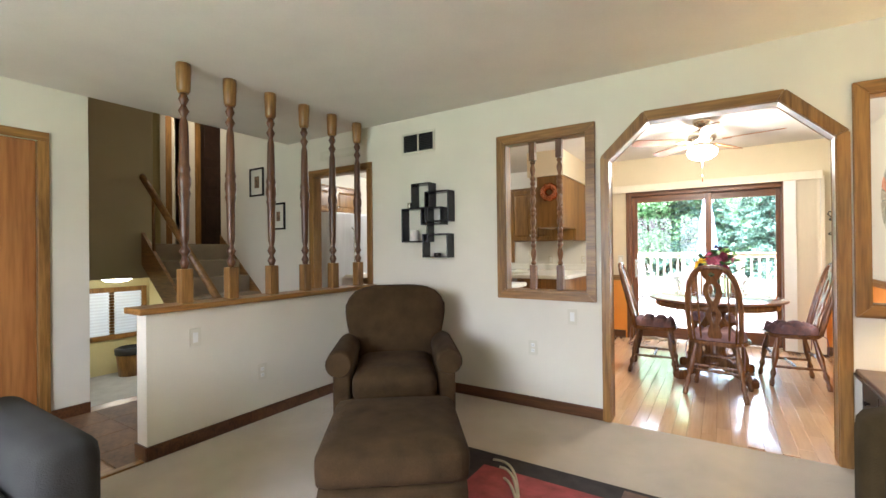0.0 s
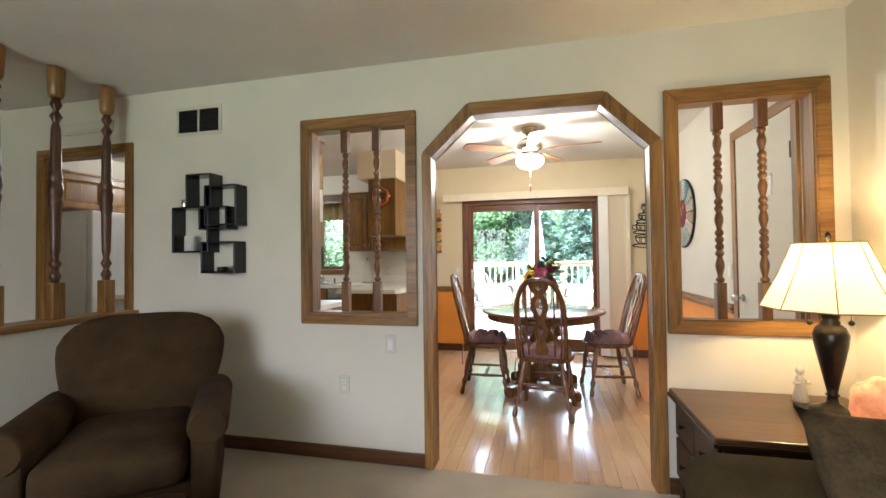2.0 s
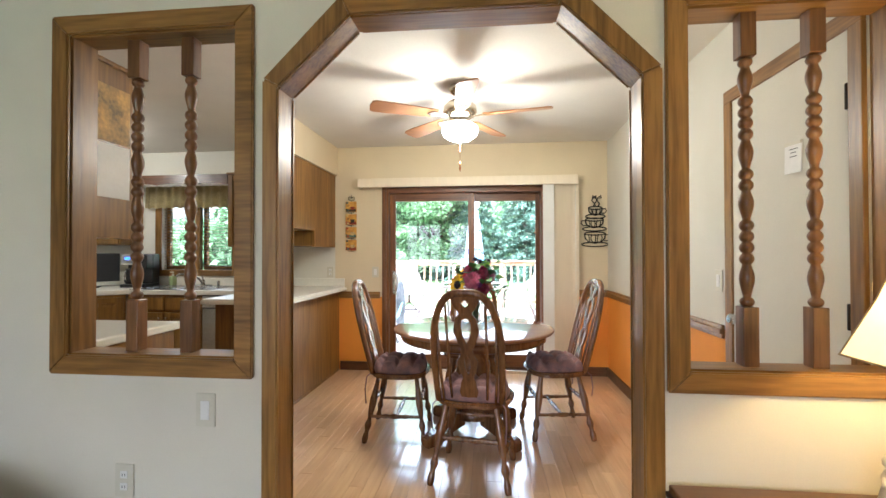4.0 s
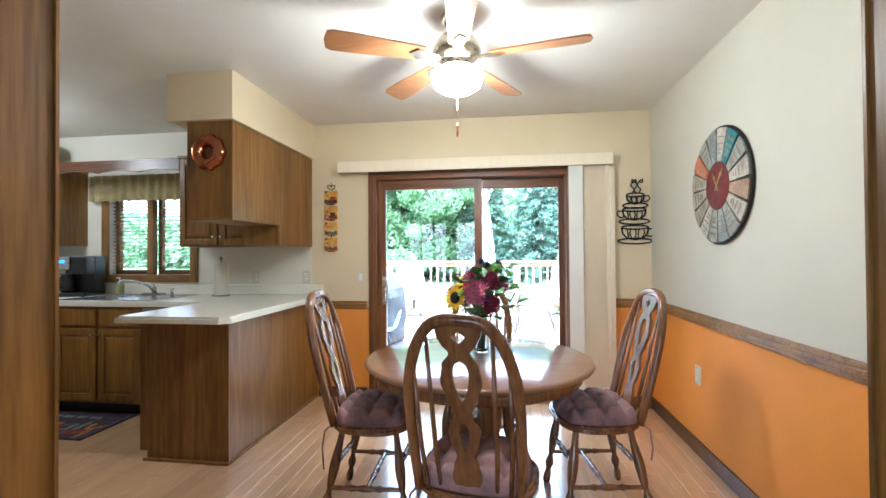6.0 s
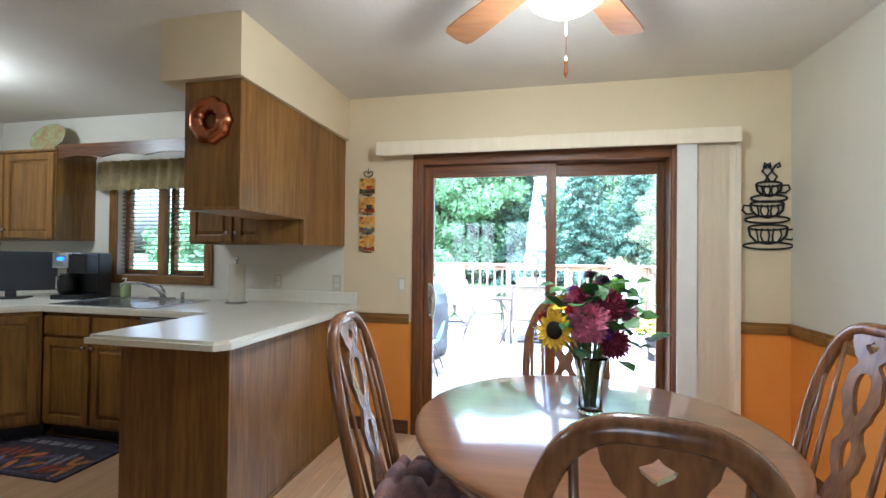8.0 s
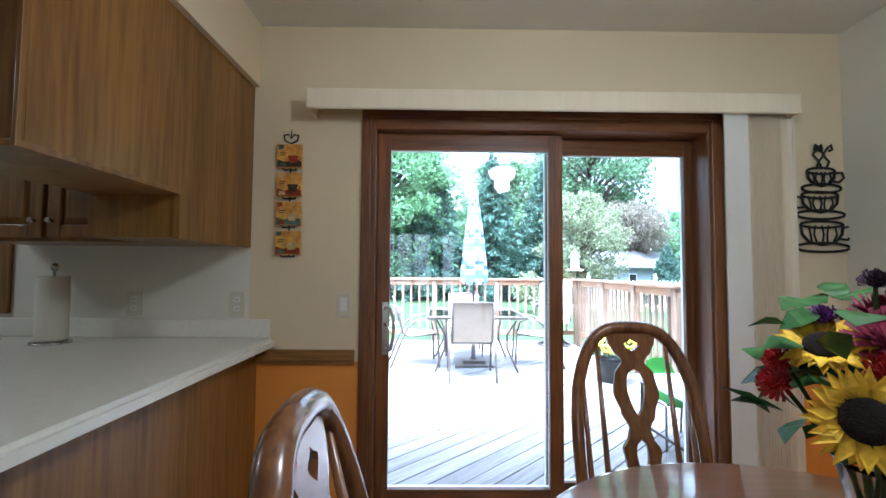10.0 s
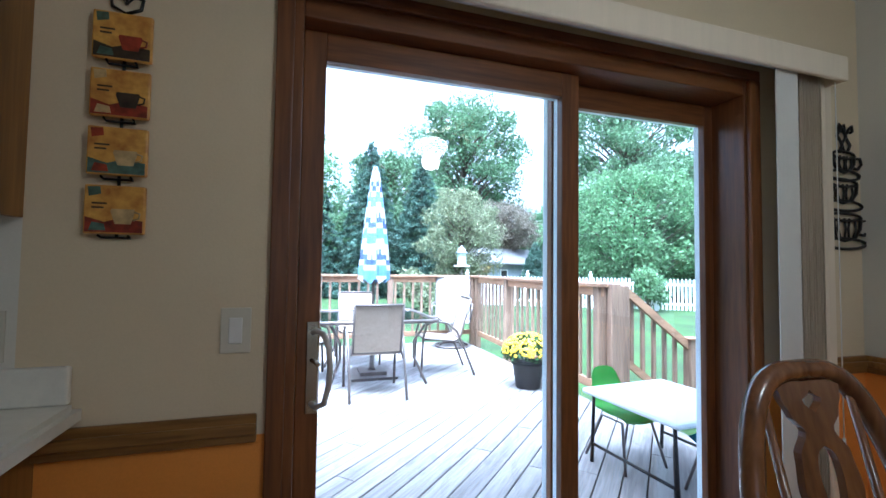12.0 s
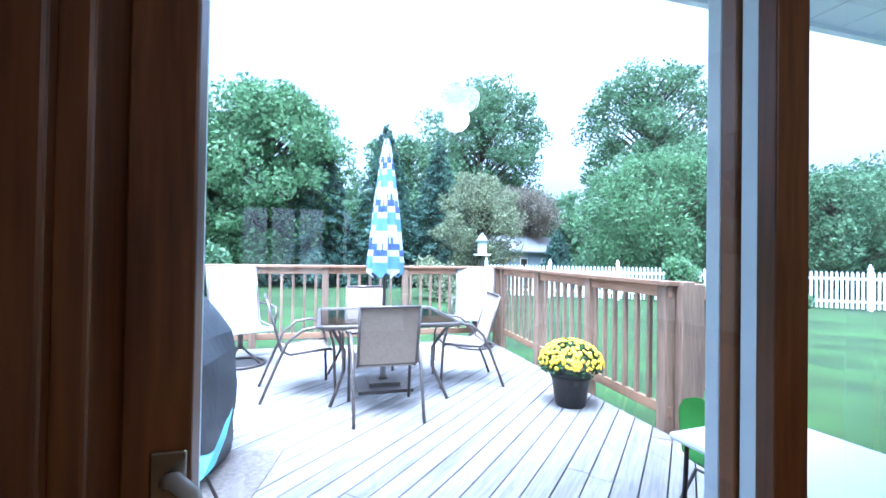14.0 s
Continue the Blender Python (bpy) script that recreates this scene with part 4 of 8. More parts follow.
# hanging cup pictures
t = thing("hanging_tiles", Matrix.Translation((-1.415, YB - 0.006, 1.63)), "four small coffee cup tiles on a black wire hanger", "wall art")
mat("tile_yellow", (0.62, 0.36, 0.06), 0.35, var=0.3, scale=22, dark=(0.40, 0.16, 0.03))
mat("tile_red", (0.30, 0.04, 0.015), 0.4, var=0.3, scale=40)
mat("tile_teal", (0.09, 0.16, 0.12), 0.4, var=0.3, scale=40)
mat("tile_cream", (0.58, 0.42, 0.18), 0.4, var=0.2, scale=40)
mat("tile_dark", (0.05, 0.035, 0.02), 0.4, var=0.3, scale=40)
for i, zc in enumerate((0.155, 0.015, -0.125, -0.265)):
    f = piece(t, "tile", (-0.062, -0.018, zc - 0.058, 0.062, -0.006, zc + 0.058), "tile_yellow", 0.004)
    cup, band, accent = (("tile_red", "tile_dark", "tile_teal"), ("tile_dark", "tile_red", "tile_cream"), ("tile_cream", "tile_teal", "tile_red"), ("tile_cream", "tile_red", "tile_teal"))[i]
    bm = bm_new()
    prism(bm, [(-0.058, zc - 0.054), (0.058, zc - 0.054), (0.058, zc - 0.026), (0.01, zc - 0.020), (-0.02, zc - 0.030), (-0.058, zc - 0.018)], -0.0188, -0.018)
    part("painted_table", bm, band, f)
    bm = bm_new()
    prism(bm, [(0.002, zc - 0.034), (0.034, zc - 0.034), (0.042, zc - 0.004), (0.040, zc + 0.002), (-0.006, zc + 0.002), (-0.008, zc - 0.004)], -0.0196, -0.0188)
    tube(bm, [(0.040, -0.0192, zc - 0.004), (0.052, -0.0192, zc - 0.008), (0.050, -0.0192, zc - 0.020), (0.038, -0.0192, zc - 0.024)], 0.0022, 5)
    part("painted_cup", bm, cup, f)
    bm = bm_new()
    prism(bm, [(-0.055, zc + 0.052), (-0.030, zc + 0.054), (-0.028, zc + 0.036), (-0.052, zc + 0.030)], -0.0186, -0.018)
    part("painted_patch", bm, accent, f)
    bm = bm_new()
    prism(bm, [(-0.050, zc - 0.050), (-0.016, zc - 0.050), (-0.020, zc - 0.034), (-0.044, zc - 0.030)], -0.0194, -0.0188)
    part("painted_patch", bm, accent, f)
    for dz, w in ((0.012, 0.030), (0.002, 0.024)):
        piece(f, "lettering", (-0.046, -0.0188, zc + dz, -0.046 + w, -0.018, zc + dz + 0.004), "tile_dark", 0.0)
    bm = bm_new()
    tube(bm, [(-0.03, -0.02, zc - 0.062), (-0.03, -0.004, zc - 0.066), (0.03, -0.004, zc - 0.066), (0.03, -0.02, zc - 0.062)], 0.003, 6)
    part("holder", bm, "black_metal", t)
wire(t, "hanger", [(0, -0.33), (0, 0.22), (-0.03, 0.235), (-0.035, 0.26), (-0.015, 0.265), (0, 0.245), (0, 0.29), (0, 0.245), (0.015, 0.265), (0.035, 0.26), (0.03, 0.235), (0, 0.22)], 0.004)


def plate(m, label, kind):
    t = thing("light_switch" if kind == "rocker" else "wall_outlet", m, label, "switch" if kind == "rocker" else "outlet")
    piece(t, "cover_plate", (-0.036, -0.006, -0.058, 0.036, 0, 0.058), "ivory_plastic", 0.002)
    if kind == "rocker":
        piece(t, "rocker", (-0.016, -0.010, -0.033, 0.016, -0.006, 0.033), "white_plastic", 0.002)
    else:
        for z in (-0.021, 0.021):
            s = piece(t, "socket", (-0.014, -0.008, z - 0.013, 0.014, -0.006, z + 0.013), "white_plastic", 0.002)
            for x in (-0.005, 0.005):
                piece(s, "slot", (x - 0.001, -0.0085, z - 0.005, x + 0.001, -0.008, z + 0.004), "black_plastic", 0)
    return t


plate(pose(-1.147, YB, 1.07), "ivory rocker switch beside the glass door", "rocker")
plate(pose(-1.655, YB, 1.07), "ivory wall outlet above the counter", "outlet")
plate(pose(-2.143, YB, 1.07), "ivory wall outlet above the counter", "outlet")
plate(pose(-1.212, 0, 0.462), "ivory wall outlet on the cream wall", "outlet")
plate(pose(-0.905, 0, 0.722), "ivory rocker switch below the spindle window", "rocker")
plate(pose(XR, 2.39, 0.50, 0, 0, -90), "ivory wall outlet on the orange wall", "outlet")
plate(pose(-2.83, -1.72, 0.68, 0, 0, 90), "ivory rocker switch on the half wall", "rocker")
plate(pose(-2.83, -1.24, 0.345, 0, 0, 90), "ivory wall outlet on the half wall", "outlet")

# white panel door in the dining room's side wall
t = thing("door_dining", pose(0, 0, 0), "pale closed door with oak trim and a metal knob", "door", "", "structure")
for b in ((XR - 0.018, 0.88, 0, XR, 0.945, 2.03), (XR - 0.018, 0.108, 0, XR, 0.165, 2.03)):
    piece(t, "casing", b, "oak_z")
piece(t, "casing", (XR - 0.018, 0.108, 2.03, XR, 0.945, 2.095), "oak_y")
piece(t, "door_leaf", (XR - 0.008, 0.165, 0.01, XR - 0.002, 0.88, 2.03), "wall_white", 0.001)
bm = bm_new()
lathe(bm, [(0.025, 0), (0.025, 0.006), (0.010, 0.010), (0.010, 0.035), (0.024, 0.045), (0.027, 0.06), (0.018, 0.07)], 18, Matrix.Translation((XR - 0.008, 0.80, 0.95)) @ Matrix.Rotation(radians(-90), 4, 'Y'))
part("knob", bm, "steel", t)
door_leafed = t
plate(pose(XR, 1.03, 1.12, 0, 0, -90), "pale rocker switch beside the door", "rocker")

for z in (0.25, 1.05, 1.80):
    bm = bm_new()
    lathe(bm, [(0.006, -0.045), (0.008, -0.042), (0.008, 0.042), (0.006, 0.045)], 10, Matrix.Translation((XR - 0.014, 0.170, z)))
    part("hinge", bm, "dark_bronze", door_leafed, "dark metal hinge")

# note pad hung on the door
t = thing("note_pad", pose(XR - 0.008, 0.44, 1.65, 2, 0, 0), "small white paper note pad hung on the pale door", "note pad")
piece(t, "paper", (-0.006, -0.048, -0.062, -0.001, 0.048, 0.062), "paper_white", 0.001)
piece(t, "binding", (-0.009, -0.048, 0.050, -0.001, 0.048, 0.064), "ivory_plastic", 0.001)
for z, w in ((0.034, 0.030), (0.020, 0.018), (0.004, 0.024)):
    piece(t, "handwriting", (-0.0068, -w, z - 0.0015, -0.006, w * 0.7, z + 0.0015), "black_plastic", 0)

# ---------- kitchen ----------
t = thing("peninsula", pose(0, 0, 0), "oak panelled kitchen peninsula", "cabinet")
piece(t, "side_panel", (-1.585, 1.945, 0.015, -1.555, YB, 0.872), "panel_oak", 0.002)
bm = bm_new()
prism(bm, [(-2.15, 0.06), (-2.10, 0.06), (-2.10, 0.015), (-1.555, 0.015), (-1.555, 0.872), (-2.15, 0.872)], 1.925, 1.945)
part("end_panel", bm, "panel_oak", t)
piece(t, "carcass", (-2.14, 1.945, 0.06, -1.585, YB, 0.87), "cabinet_oak", 0)
piece(t, "base_strip", (-2.12, 1.910, 0, -1.545, 1.925, 0.018), "panel_oak", 0.002)
piece(t, "base_strip", (-1.555, 1.925, 0, -1.545, YB - 0.02, 0.018), "panel_oak", 0.002)
piece(t, "corner_strip", (-1.560, 1.918, 0.018, -1.548, 1.930, 0.872), "panel_oak", 0.002)

bm = bm_new()
prism(bm, [(-4.40, 2.55), (-4.05, 2.20), (-4.05, 0.95), (-4.72, 0.95), (-4.93, 0.95), (-4.93, YB), (-1.47, YB), (-1.47, 1.83), (-1.52, 1.78), (-2.19, 1.78), (-2.19, 2.53), (-3.52, 2.53), (-4.05, 2.20)][3:12] + [(-3.50, 2.53), (-3.95, 2.15), (-3.95, 0.95)], 0.872, 0.912, "xy")
bmesh.ops.bevel(bm, geom=[e for e in bm.edges if abs(e.verts[0].co.z - e.verts[1].co.z) < 1e-4 and e.verts[0].co.z > 0.9], offset=0.014, segments=4, affect='EDGES')
t = thing("countertop", pose(0, 0, 0), "cream laminate countertop with low backsplash", "countertop")
part("worktop", bm, "counter", t)
piece(t, "backsplash", (-4.93, YB - 0.022, 0.912, -1.49, YB, 1.0), "counter", 0.006)


def door_front(parent, m, w, h, knob=None, mt="cabinet_oak"):
    """A raised-panel door in the plane y = 0 facing -y, its lower left corner at the origin of m."""
    d = thing("cabinet_door", m, "", "")
    d.parent = parent
    fr = 0.055
    for b in ((0.002, -0.020, 0.002, fr, 0, h - 0.002), (w - fr, -0.020, 0.002, w - 0.002, 0, h - 0.002), (fr, -0.020, 0.002, w - fr, 0, fr), (fr, -0.020, h - fr, w - fr, 0, h - 0.002)):
        piece(d, "door_frame", b, mt, 0.004)
    if w > 2 * fr + 0.05 and h > 2 * fr + 0.05:
        bm = bm_new()
        x0, x1, z0, z1, s = fr, w - fr, fr, h - fr, 0.028
        a = [bm.verts.new(c) for c in ((x0, -0.006, z0), (x1, -0.006, z0), (x1, -0.006, z1), (x0, -0.006, z1))]
        b_ = [bm.verts.new(c) for c in ((x0 + s, -0.017, z0 + s), (x1 - s, -0.017, z0 + s), (x1 - s, -0.017, z1 - s), (x0 + s, -0.017, z1 - s))]
        bm.faces.new(b_)
        for i in range(4):
            bm.faces.new((a[i], a[(i + 1) % 4], b_[(i + 1) % 4], b_[i]))
        part("raised_panel", bm, mt, d)
    if knob:
        bm = bm_new()
        lathe(bm, [(0.006, 0), (0.005, 0.012), (0.013, 0.018), (0.014, 0.024), (0.008, 0.029)], 12, Matrix.Translation((knob[0], -0.020, knob[1])) @ Matrix.Rotation(radians(90), 4, 'X'))
        part("knob", bm, "steel", d)
    return d


def base_unit(m, w, doors, label, drawers=True):
    t = thing("base_cabinet", m, label, "cabinet", "kitchen base cabinets")
    piece(t, "body", (0, 0, 0.10, w, 0.56, 0.868), "cabinet_oak", 0)
    piece(t, "toe_kick", (0, 0.07, 0, w, 0.55, 0.10), "black_plastic", 0)
    dw = w / doors
    for i in range(doors):
        kx = dw - 0.035 if i % 2 == 0 else 0.035
        if drawers:
            d = piece(t, "drawer_front", (i * dw + 0.012, -0.020, 0.715, (i + 1) * dw - 0.012, 0, 0.845), "cabinet_oak", 0.006)
            door_front(t, pose(i * dw + 0.010, 0, 0.12), dw - 0.02, 0.575, (kx - 0.01, 0.52))
        else:
            door_front(t, pose(i * dw + 0.010, 0, 0.12), dw - 0.02, 0.725, (kx - 0.01, 0.66))
    return t


base_unit(pose(-3.50, 2.56, 0), 0.80, 2, "oak sink base cabinet with raised panel doors")
d0 = base_unit(pose(-3.945, 2.19, 0, 0, 0, 39), 0.56, 2, "oak corner base cabinet with raised panel doors", False)
base_unit(pose(-3.98, 1.25, 0, 0, 0, 90), 0.90, 2, "oak base cabinet with raised panel doors", False)
t = thing("dishwasher", pose(-2.70, 2.56, 0), "stainless steel dishwasher under the counter", "dishwasher")
piece(t, "body", (0, 0, 0.10, 0.51, 0.56, 0.868), "black_plastic", 0)
piece(t, "front_door", (0.004, -0.022, 0.11, 0.506, 0, 0.74), "steel", 0.006)
piece(t, "control_panel", (0.004, -0.026, 0.745, 0.506, 0, 0.862), "steel", 0.006)
piece(t, "toe_kick", (0, 0.05, 0, 0.51, 0.5, 0.10), "black_plastic", 0)


def wall_unit(m, w, h, doors, label, depth=0.315):
    t = thing("wall_cabinet", m, label, "cabinet", "kitchen wall cabinets")
    piece(t, "body", (0, 0, 0, w, depth, h), "cabinet_oak", 0)
    piece(t, "crown", (-0.012, -0.02, h, w + 0.012, depth, h + 0.022), "cabinet_oak", 0.006)
    dw = w / doors
    for i in range(doors):
        kx = dw - 0.045 if i % 2 == 0 else 0.025
        door_front(t, pose(i * dw + 0.008, 0, 0.012), dw - 0.016, h - 0.024, (kx, 0.07))
    return t


wall_unit(pose(-4.93, 2.90, 1.37), 1.03, 0.70, 2, "oak wall cabinet with raised panel doors")
wall_unit(pose(-2.66, 2.90, 1.345), 0.74, 0.765, 2, "oak wall cabinet beside the window")
wall_unit(pose(-1.60, 0.455, 1.34, 0, 0, 180), 1.25, 0.77, 3, "oak wall cabinet behind the spindle window", 0.352)
base_unit(pose(-1.57, 0.70, 0, 0, 0, 180), 1.26, 3, "oak base cabinet along the partition wall")
bm = bm_new()
box(bm, -2.83, 0.103, 0.870, -1.55, 0.74, 0.910, 0.010)
solo("countertop", bm, "counter", "cream laminate countertop along the partition wall", "countertop")

# hanging cabinet over the peninsula, seen from its finished back
t = thing("hanging_cabinet", pose(0, 0, 0), "oak cabinet hung from the soffit over the peninsula", "cabinet")
bm = bm_new()
prism(bm, [(2.055, 1.508), (2.63, 1.500), (2.63, 1.340), (YB, 1.340), (YB, 2.13), (2.055, 2.13)], -1.62, -1.60, "yz")
part("back_panel", bm, "panel_oak", t)
piece(t, "end_panel", (-1.915, 2.035, 1.505, -1.60, 2.055, 2.13), "panel_oak", 0.002)
piece(t, "lower_edge", (-1.915, 2.03, 1.495, -1.595, 2.63, 1.510), "panel_oak", 0.002)
piece(t, "body", (-1.915, 2.055, 1.512, -1.62, 2.63, 2.13), "cabinet_oak", 0)
piece(t, "body", (-1.915, 2.63, 1.345, -1.62, YB, 2.13), "cabinet_oak", 0)
piece(t, "corner_bead", (-1.605, 2.030, 1.50, -1.594, 2.042, 2.13), "panel_oak", 0.002)
for i, y in enumerate((2.08, 2.36)):
    door_front(t, pose(-1.915, y + 0.26, 1.52, 0, 0, -90), 0.26, 0.58, (0.03, 0.06))
structure("ceiling_soffit", [(-2.03, 2.0, 2.132, -1.575, YB, CEIL)], "wall_dining", "cream soffit above the hanging cabinet")

# kitchen window with blinds, fabric valance and scalloped board
t = thing("window_kitchen", pose(0, YB, 0), "oak framed kitchen window with slatted blinds", "window", "", "structure")
X0, X1, Z0, Z1 = -3.735, -2.725, 1.02, 2.0
for b, mt in (((X0, -0.018, Z0, X0 + 0.075, 0, Z1), "oak_z"), ((X1 - 0.075, -0.018, Z0, X1, 0, Z1), "oak_z"), ((X0 + 0.075, -0.018, Z0, X1 - 0.075, 0, Z0 + 0.07), "oak_x"), ((X0 + 0.075, -0.018, Z1 - 0.07, X1 - 0.075, 0, Z1), "oak_x"),
              ((-3.26, 0.0, 1.09, -3.20, 0.06, 1.93), "oak_z")):
    piece(t, "window_frame", b, mt, 0.004)
for x0, x1 in ((-3.66, -3.26), (-3.20, -2.80)):
    bm = bm_new()
    box(bm, x0 + 0.005, 0.10, 1.09, x1 - 0.005, 0.104, 1.93)
    g = part("pane", bm, "pane_glass", t)
    g.visible_shadow = False
    for b in ((x0, 0.07, 1.09, x0 + 0.04, 0.12, 1.93), (x1 - 0.04, 0.07, 1.09, x1, 0.12, 1.93), (x0 + 0.04, 0.07, 1.09, x1 - 0.04, 0.12, 1.13), (x0 + 0.04, 0.07, 1.89, x1 - 0.04, 0.12, 1.93)):
        piece(t, "sash", b, "oak_z", 0.003)
    for i in range(24):
        z = 1.10 + i * 0.034
        bm = bm_new()
        box(bm, x0 + 0.008, -0.012, -0.001, x1 - 0.008, 0.012, 0.001, 0, Matrix.Translation((0, 0.035, z)) @ Matrix.Rotation(radians(-12), 4, 'X'))
        part("slat", bm, "dark_oak_x", t)
    for u in (0.25, 0.75):
        bm = bm_new()
        tube(bm, [(x0 + (x1 - x0) * u, 0.022, 1.10), (x0 + (x1 - x0) * u, 0.022, 1.93)], 0.0015, 5)
        part("ladder_cord", bm, "dark_oak_z", t)
mat("curtain_fabric", (0.52, 0.43, 0.22), 0.85, var=0.12, scale=15)
bm = bm_new()
n = 120
rows_ = []
for i in range(n + 1):
    u = i / n
    x = -3.83 + 1.14 * u
    y = YB - 0.05 + 0.014 * math.sin(u * 75) + 0.006 * math.sin(u * 31 + 1)
    zb = 1.79 + 0.008 * math.sin(u * 75 + 1)
    rows_.append([bm.verts.new((x, y * 1.0 - 0.012 * k, 2.04 + (zb - 2.04) * k)) for k in (0, 0.33, 0.66, 1)])
for a, b in zip(rows_, rows_[1:]):
    for k in range(3):
        bm.faces.new((a[k], b[k], b[k + 1], a[k + 1])).smooth = True
bmesh.ops.solidify(bm, geom=bm.faces[:], thickness=0.002)
solo("window_valance", bm, "curtain_fabric", "gathered cream fabric valance over the kitchen window", "curtain")
bm = bm_new()
poly = [(-3.89, 2.12), (-3.89, 2.01)]
for i in range(61):
    u = i / 60
    poly.append((-3.89 + 1.22 * u, 2.01 + 0.022 * abs(math.sin(u * math.pi * 3.0))))
poly += [(-2.67, 2.12)]
prism(bm, poly[:2] + poly[3:], 2.90, 2.918)
solo("scalloped_board", bm, "dark_oak_x", "oak scalloped board between the wall cabinets", "trim board")

# sink, tap, counter things
t = thing("kitchen_sink", pose(-3.08, 2.84, 0.912), "stainless double bowl kitchen sink", "sink")
bm = bm_new()
for x0, x1 in ((-0.40, 0.40),):
    box(bm, -0.42, -0.27, 0.0, 0.42, -0.235, 0.008, 0.003)
    box(bm, -0.42, 0.20, 0.0, 0.42, 0.27, 0.008, 0.003)
    box(bm, -0.42, -0.235, 0.0, -0.385, 0.20, 0.008, 0.003)
    box(bm, 0.385, -0.235, 0.0, 0.42, 0.20, 0.008, 0.003)
    box(bm, -0.02, -0.235, 0.0, 0.02, 0.20, 0.008, 0.003)
part("rim", bm, "steel", t)
for x0, x1 in ((-0.385, -0.02), (0.02, 0.385)):
    bm = bm_new()
    box(bm, x0, -0.235, 0.0015, x1, 0.20, 0.003, 0)
    part("bowl", bm, "steel", t)
bm = bm_new()
tube(bm, [(0.02, 0.235, 0.03), (0.0, 0.19, 0.09), (-0.05, 0.10, 0.14), (-0.10, 0.02, 0.145), (-0.115, -0.005, 0.12)], 0.011, 10)
box(bm, -0.10, 0.215, 0.008, 0.12, 0.26, 0.02, 0.005)
lathe(bm, [(0.022, 0.02), (0.020, 0.06), (0.012, 0.075)], 14, Matrix.Translation((0.02, 0.237, 0)))
part("tap", bm, "steel", t)
bm = bm_new()
tube(bm, [(0.02, 0.237, 0.075), (0.035, 0.21, 0.10), (0.05, 0.17, 0.115)], 0.007, 8)
part("tap_lever", bm, "steel", t)
bm = bm_new()
lathe(bm, [(0.014, 0.008), (0.012, 0.03), (0.016, 0.05), (0.010, 0.062)], 12, Matrix.Translation((0.20, 0.237, 0)))
part("side_sprayer", bm, "steel", t)

t = thing("paper_towel_holder", pose(-2.36, 3.02, 0.912), "paper towel roll on a steel stand", "paper towels")
bm = bm_new()
lathe(bm, [(0.075, 0), (0.075, 0.008), (0.068, 0.012)], 24)
part("base", bm, "steel", t)
bm = bm_new()
lathe(bm, [(0.056, 0.014), (0.058, 0.02), (0.058, 0.285), (0.056, 0.29)], 28)
part("paper_roll", bm, "wall_white", t)
bm = bm_new()
lathe(bm, [(0.005, 0.29), (0.005, 0.31), (0.014, 0.318), (0.014, 0.335), (0.006, 0.345)], 12)
part("finial", bm, "steel", t)

t = thing("coffee_maker", pose(-3.73, 2.98, 0.912, 0, 0, 12), "black and steel drip coffee maker on the counter", "coffee maker")
piece(t, "base", (-0.13, -0.14, 0, 0.13, 0.14, 0.035), "black_plastic", 0.008)
piece(t, "water_tank", (-0.13, 0.0, 0.035, 0.13, 0.14, 0.36), "black_plastic", 0.010)
piece(t, "brew_head", (-0.13, -0.13, 0.24, 0.0, 0.0, 0.36), "steel", 0.010)
piece(t, "grinder_head", (0.003, -0.12, 0.20, 0.13, 0.0, 0.355), "black_plastic", 0.010)
glow("display_blue", (0.05, 0.15, 1.0), 0.5, (0.02, 0.03, 0.1))
piece(t, "display", (-0.085, -0.1325, 0.30, -0.035, -0.1305, 0.325), "display_blue", 0)
bm = bm_new()
lathe(bm, [(0.045, 0.04), (0.058, 0.07), (0.058, 0.13), (0.040, 0.18), (0.044, 0.20)], 20, Matrix.Translation((-0.065, -0.065, 0)))
part("carafe", bm, "black_plastic", t)
bm = bm_new()
tube(bm, [(-0.065, -0.115, 0.18), (-0.065, -0.155, 0.17), (-0.065, -0.155, 0.09), (-0.065, -0.12, 0.08)], 0.007, 8)
part("carafe_handle", bm, "steel", t)

t = thing("television", pose(-4.19, 2.80, 0.912, 0, 0, 38), "small black flat television on the counter", "television")
piece(t, "screen", (-0.28, -0.012, 0.06, 0.28, 0.02, 0.37), "black_plastic", 0.006)
piece(t, "foot", (-0.11, -0.08, 0, 0.11, 0.08, 0.012), "black_plastic", 0.004)
piece(t, "neck", (-0.03, -0.01, 0.012, 0.03, 0.015, 0.07), "black_plastic", 0.003)
bm = bm_new()
lathe(bm, [(0.05, 0), (0.06, 0.006), (0.07, 0.012), (0.064, 0.010), (0.045, 0.004)], 20, pose(0, 0, 0) @ Matrix.Diagonal((1, 0.6, 1, 1)))
solo("spoon_rest", bm, "white_plastic", "white oval spoon rest on the counter", "spoon rest", m=pose(-4.02, 2.52, 0.912))
mat("soap_yellow", (0.35, 0.42, 0.20), 0.2, var=0.1)
t = thing("soap_dispenser", pose(-3.42, 3.08, 0.922), "small hand soap bottle with pump behind the sink", "soap bottle")
bm = bm_new()
lathe(bm, [(0.033, 0), (0.036, 0.005), (0.036, 0.09), (0.02, 0.105)], 16)
part("bottle", bm, "soap_yellow", t)
bm = bm_new()
lathe(bm, [(0.012, 0.105), (0.012, 0.12), (0.004, 0.122), (0.004, 0.145)], 10)
box(bm, -0.035, -0.006, 0.14, 0.008, 0.006, 0.152, 0.003)
part("pump", bm, "white_plastic", t)

